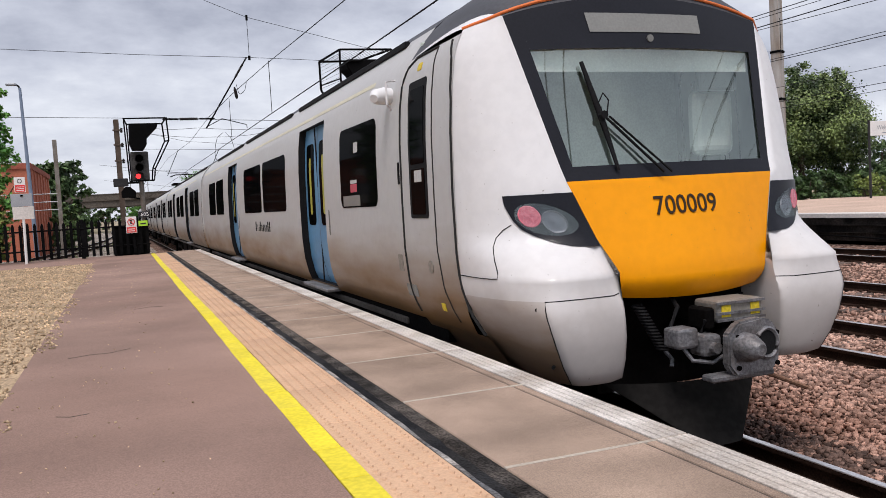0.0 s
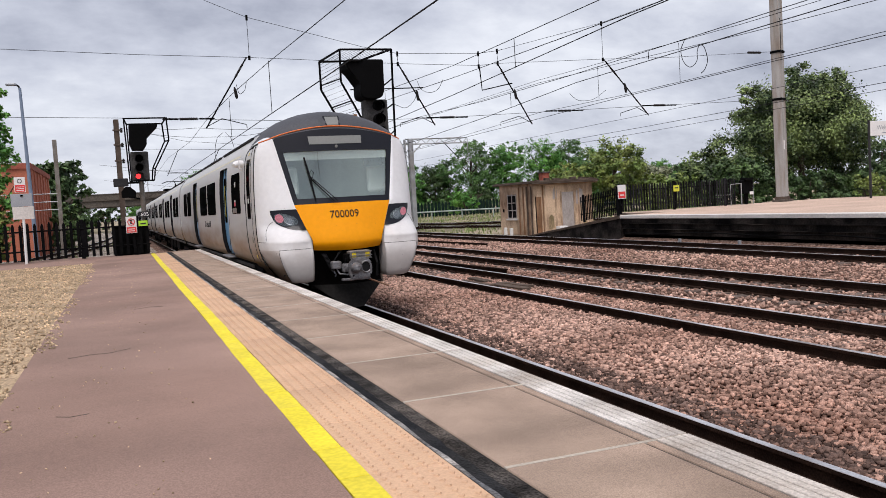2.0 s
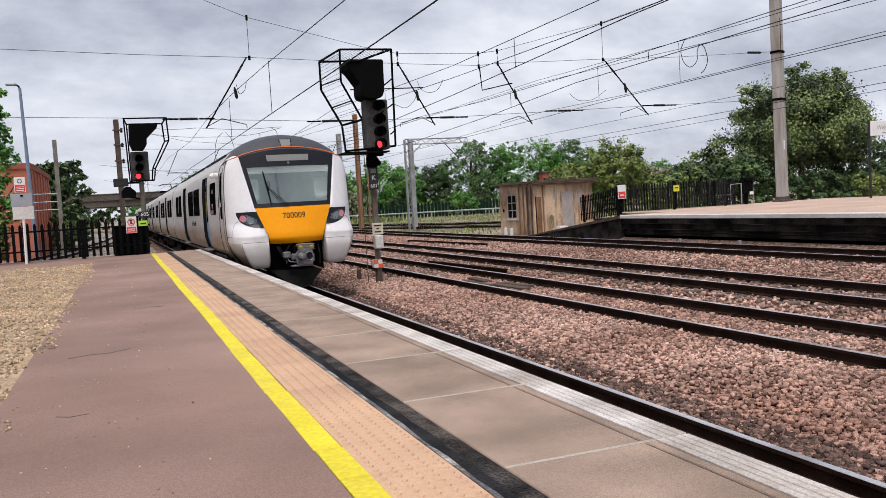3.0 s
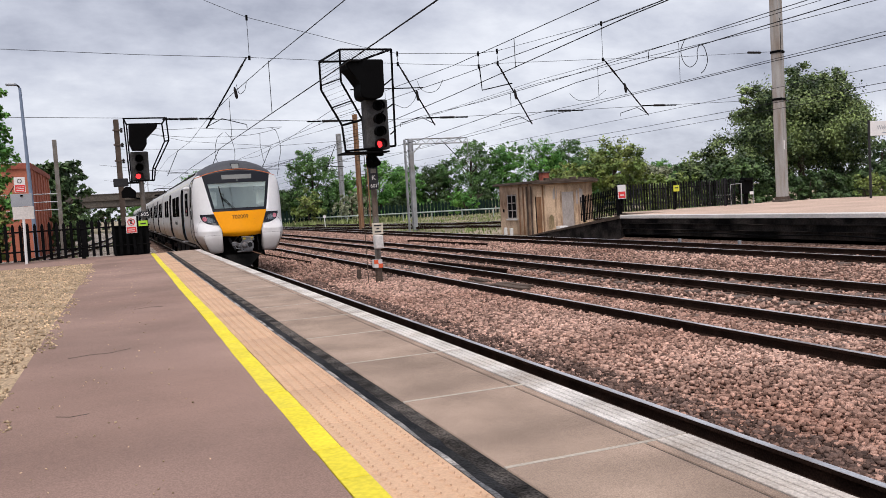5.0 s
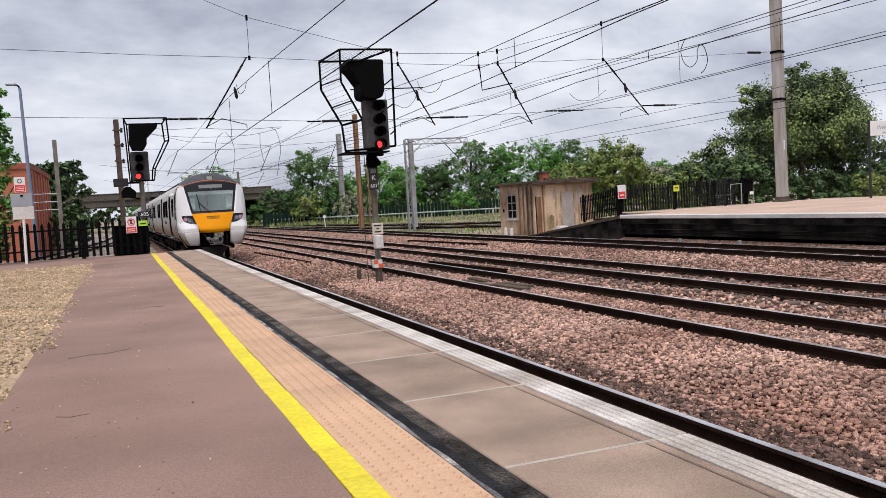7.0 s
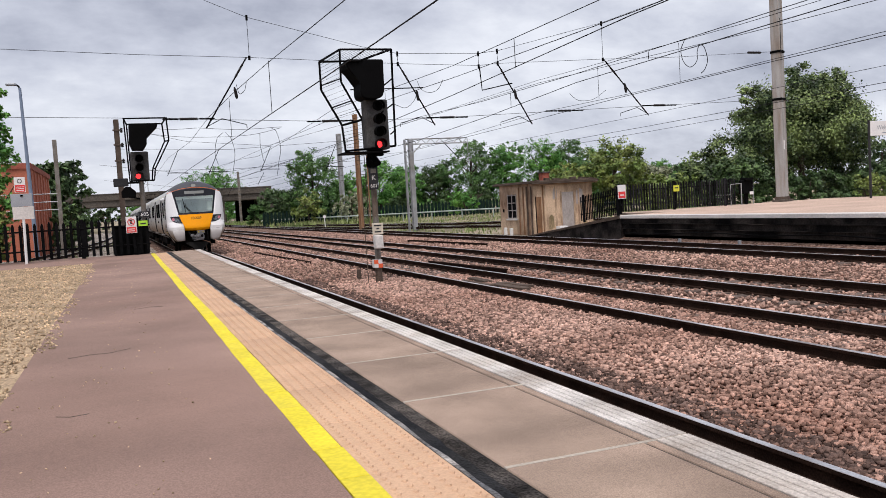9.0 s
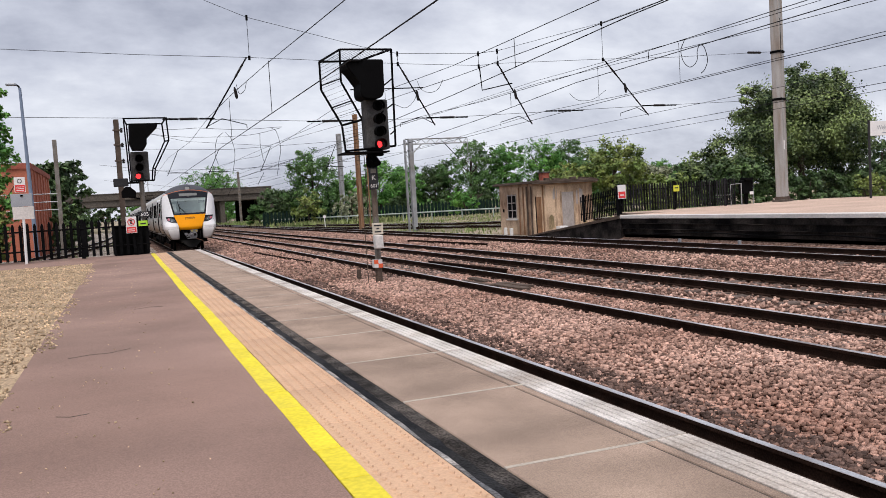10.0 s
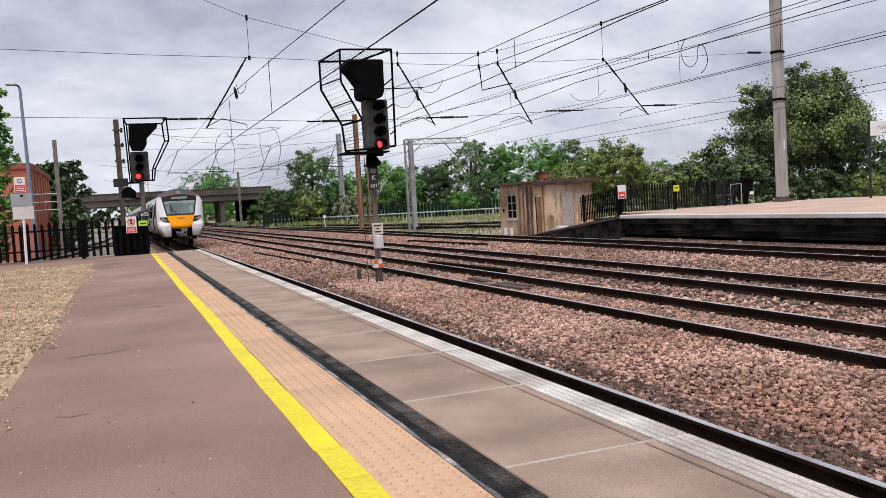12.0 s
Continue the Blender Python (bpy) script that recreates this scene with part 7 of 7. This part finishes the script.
rngb = random.Random(77)
for k in range(26):
    xx = 18.5 + k * 3.2
    tree("dark understorey bush along the tree line", xx, 119 + rngb.uniform(-3, 6), rngb.uniform(1.4, 3.6), rngb.uniform(1.8, 2.6), F_DARK if k % 4 else F_DEEP, 400 + k, 2600, 0.26)
for k in range(16):
    tree("distant tree beyond the bridge", -70 + k * 9.5, 235 + rngb.uniform(-8, 12), rngb.uniform(3.0, 6.5), 6.5, F_DARK if k % 2 else F_MID, 440 + k, 1600, 0.6)
big = [(0, 0, 6.4, 4.2, 4.0, 3.3), (2.2, 0, 7.6, 2.4, 2.4, 2.3), (-1.2, 0, 8.6, 2.0, 2.0, 1.8), (4.2, 0.5, 5.6, 2.6, 2.8, 2.6), (-3.6, -0.5, 5.4, 2.5, 2.4, 2.4), (-4.6, -0.3, 7.9, 1.3, 1.3, 1.4), (-7.6, -0.5, 3.6, 2.4, 2.3, 1.8), (5.4, 0.5, 7.0, 1.4, 1.4, 1.3), (-3.4, 1.2, 2.6, 3.2, 2.2, 1.8), (2.5, 1.4, 2.6, 3.8, 2.4, 1.9), (-9.6, 0, 2.4, 2.0, 2.0, 1.6), (3.6, 0, 9.3, 1.3, 1.3, 1.2), (0.2, 0, 9.9, 1.1, 1.1, 1.1)]
tree("large dark green sycamore behind the opposite platform", 47.6, 49, 10.0, 6.5, F_BIG, 201, 100000, 0.115, big, clump=150, spread=(0.17, 0.32))
tree("dense bush behind the station sign", 57.5, 50.5, 4.2, 4.6, F_DARK, 202, 20000, 0.115)
tree("dense dark bush behind the fence", 38.6, 50, 2.6, 3.0, F_DARK, 203, 14000, 0.13)
tree("dense dark bush behind the cabinet", 39.0, 45.5, 2.9, 2.4, F_DARK, 208, 9000, 0.13)
tree("dark bush at the platform back", 44.5, 45, 1.6, 3.0, F_DARK, 204, 10000, 0.15)
tree("dark bush at the platform back", 52.0, 46, 2.0, 3.6, F_DARK, 205, 10000, 0.15)
tree("small bright green shrub at the platform back", 42.5, 38.3, 1.3, 1.3, F_LIGHT, 206, 3500, 0.10)
tree("green bush behind the fence", 33.0, 45, 2.2, 2.2, F_LIGHT, 207, 4500, 0.13)

tree("leafy hedge bush overhanging the fence", -3.48, 26.6, 4.3, 1.0, F_MID, 301, 9000, 0.075, [(0, 0, 4.3, 0.8, 0.8, 1.1), (0.0, 0, 2.9, 0.95, 0.8, 1.0), (0.1, -0.3, 1.7, 0.85, 0.8, 0.9), (-0.3, 0.2, 4.9, 0.6, 0.6, 0.6), (-0.5, 0, 3.4, 1.1, 1, 1.9)], 0.0, 26, (0.08, 0.19))
tree("green hedge bush at the platform back", -3.72, 25.5, 1.9, 0.75, F_MID, 302, 6000, 0.06, None, 0.0, 26, (0.08, 0.19))
tree("bright leafy bush at the platform edge", -3.36, 25.6, 2.3, 0.55, F_LIGHT, 306, 6000, 0.055, None, 0.0, 26, (0.08, 0.19))
tree("dark green tree behind the brick building", -5.2, 82, 7.2, 3.0, F_DARK, 303, 8000, 0.24)
tree("dark green bush behind the fence", -3.7, 70, 2.6, 1.5, F_DARK, 304, 4000, 0.16)
tree("dark green tree in the distance", -10.5, 95, 6.0, 3.5, F_DARK, 305, 5000, 0.28)


def grass(name, label, n, area, size, material, seed):
    rng = np.random.default_rng(seed)
    x0, x1, y0, y1 = area
    x, y = rng.uniform(x0, x1, n), rng.uniform(y0, y1, n)
    keep = np.sin(x * 0.9) * np.cos(y * 0.7) + rng.uniform(-1, 1, n) > -0.4
    x, y = x[keep], y[keep]
    m = len(x)
    a, h = rng.uniform(0, 6.28, m), size * rng.uniform(0.5, 1.4, m)
    w = h * 0.22
    lean = rng.normal(size=(m, 2)) * 0.35 * h[:, None]
    z = np.full(m, -1.24)
    v = np.stack([np.stack([x - w * np.cos(a), y - w * np.sin(a), z], 1), np.stack([x + w * np.cos(a), y + w * np.sin(a), z], 1), np.stack([x + lean[:, 0], y + lean[:, 1], z + h], 1)], 1).reshape(-1, 3)
    return tagged(from_arrays(name, v, np.arange(m * 3).reshape(-1, 3), material), label, "grass", kind="stuff")


grass("trackside_grass", "dry and green grass beside the far tracks", 17000, (19.5, 62, 46, 112), 0.22, M_GRASS, 11)
grass("bridge_grass", "green grass towards the bridge", 9000, (17, 34, 100, 165), 0.6, M_GRASS, 12)
grass("bank_grass", "rough grass behind the fence", 2200, (-12, 1.2, 27, 90), 0.22, M_GRASS, 13)
# ---- what moves ----
def motions():
    run = [(0.0, 4.80), (0.5, 7.25), (1.0, 9.53), (1.5, 11.77), (2.0, 13.98), (2.5, 16.19), (3.0, 18.4), (3.5, 20.6), (4.0, 22.8), (4.5, 25.0),
           (5.0, 27.15), (6.0, 31.3), (7.0, 35.3), (8.0, 39.3), (9.0, 43.2), (10.0, 47.1), (11.0, 50.75), (12.0, 54.0)]
    rows = []
    for t, y in run:
        rows.append((t, pose(TRACK + bend(y), y, RAIL, 0, 0, math.degrees(1.246e-4 * y))))
    walk(train, rows)


motions()
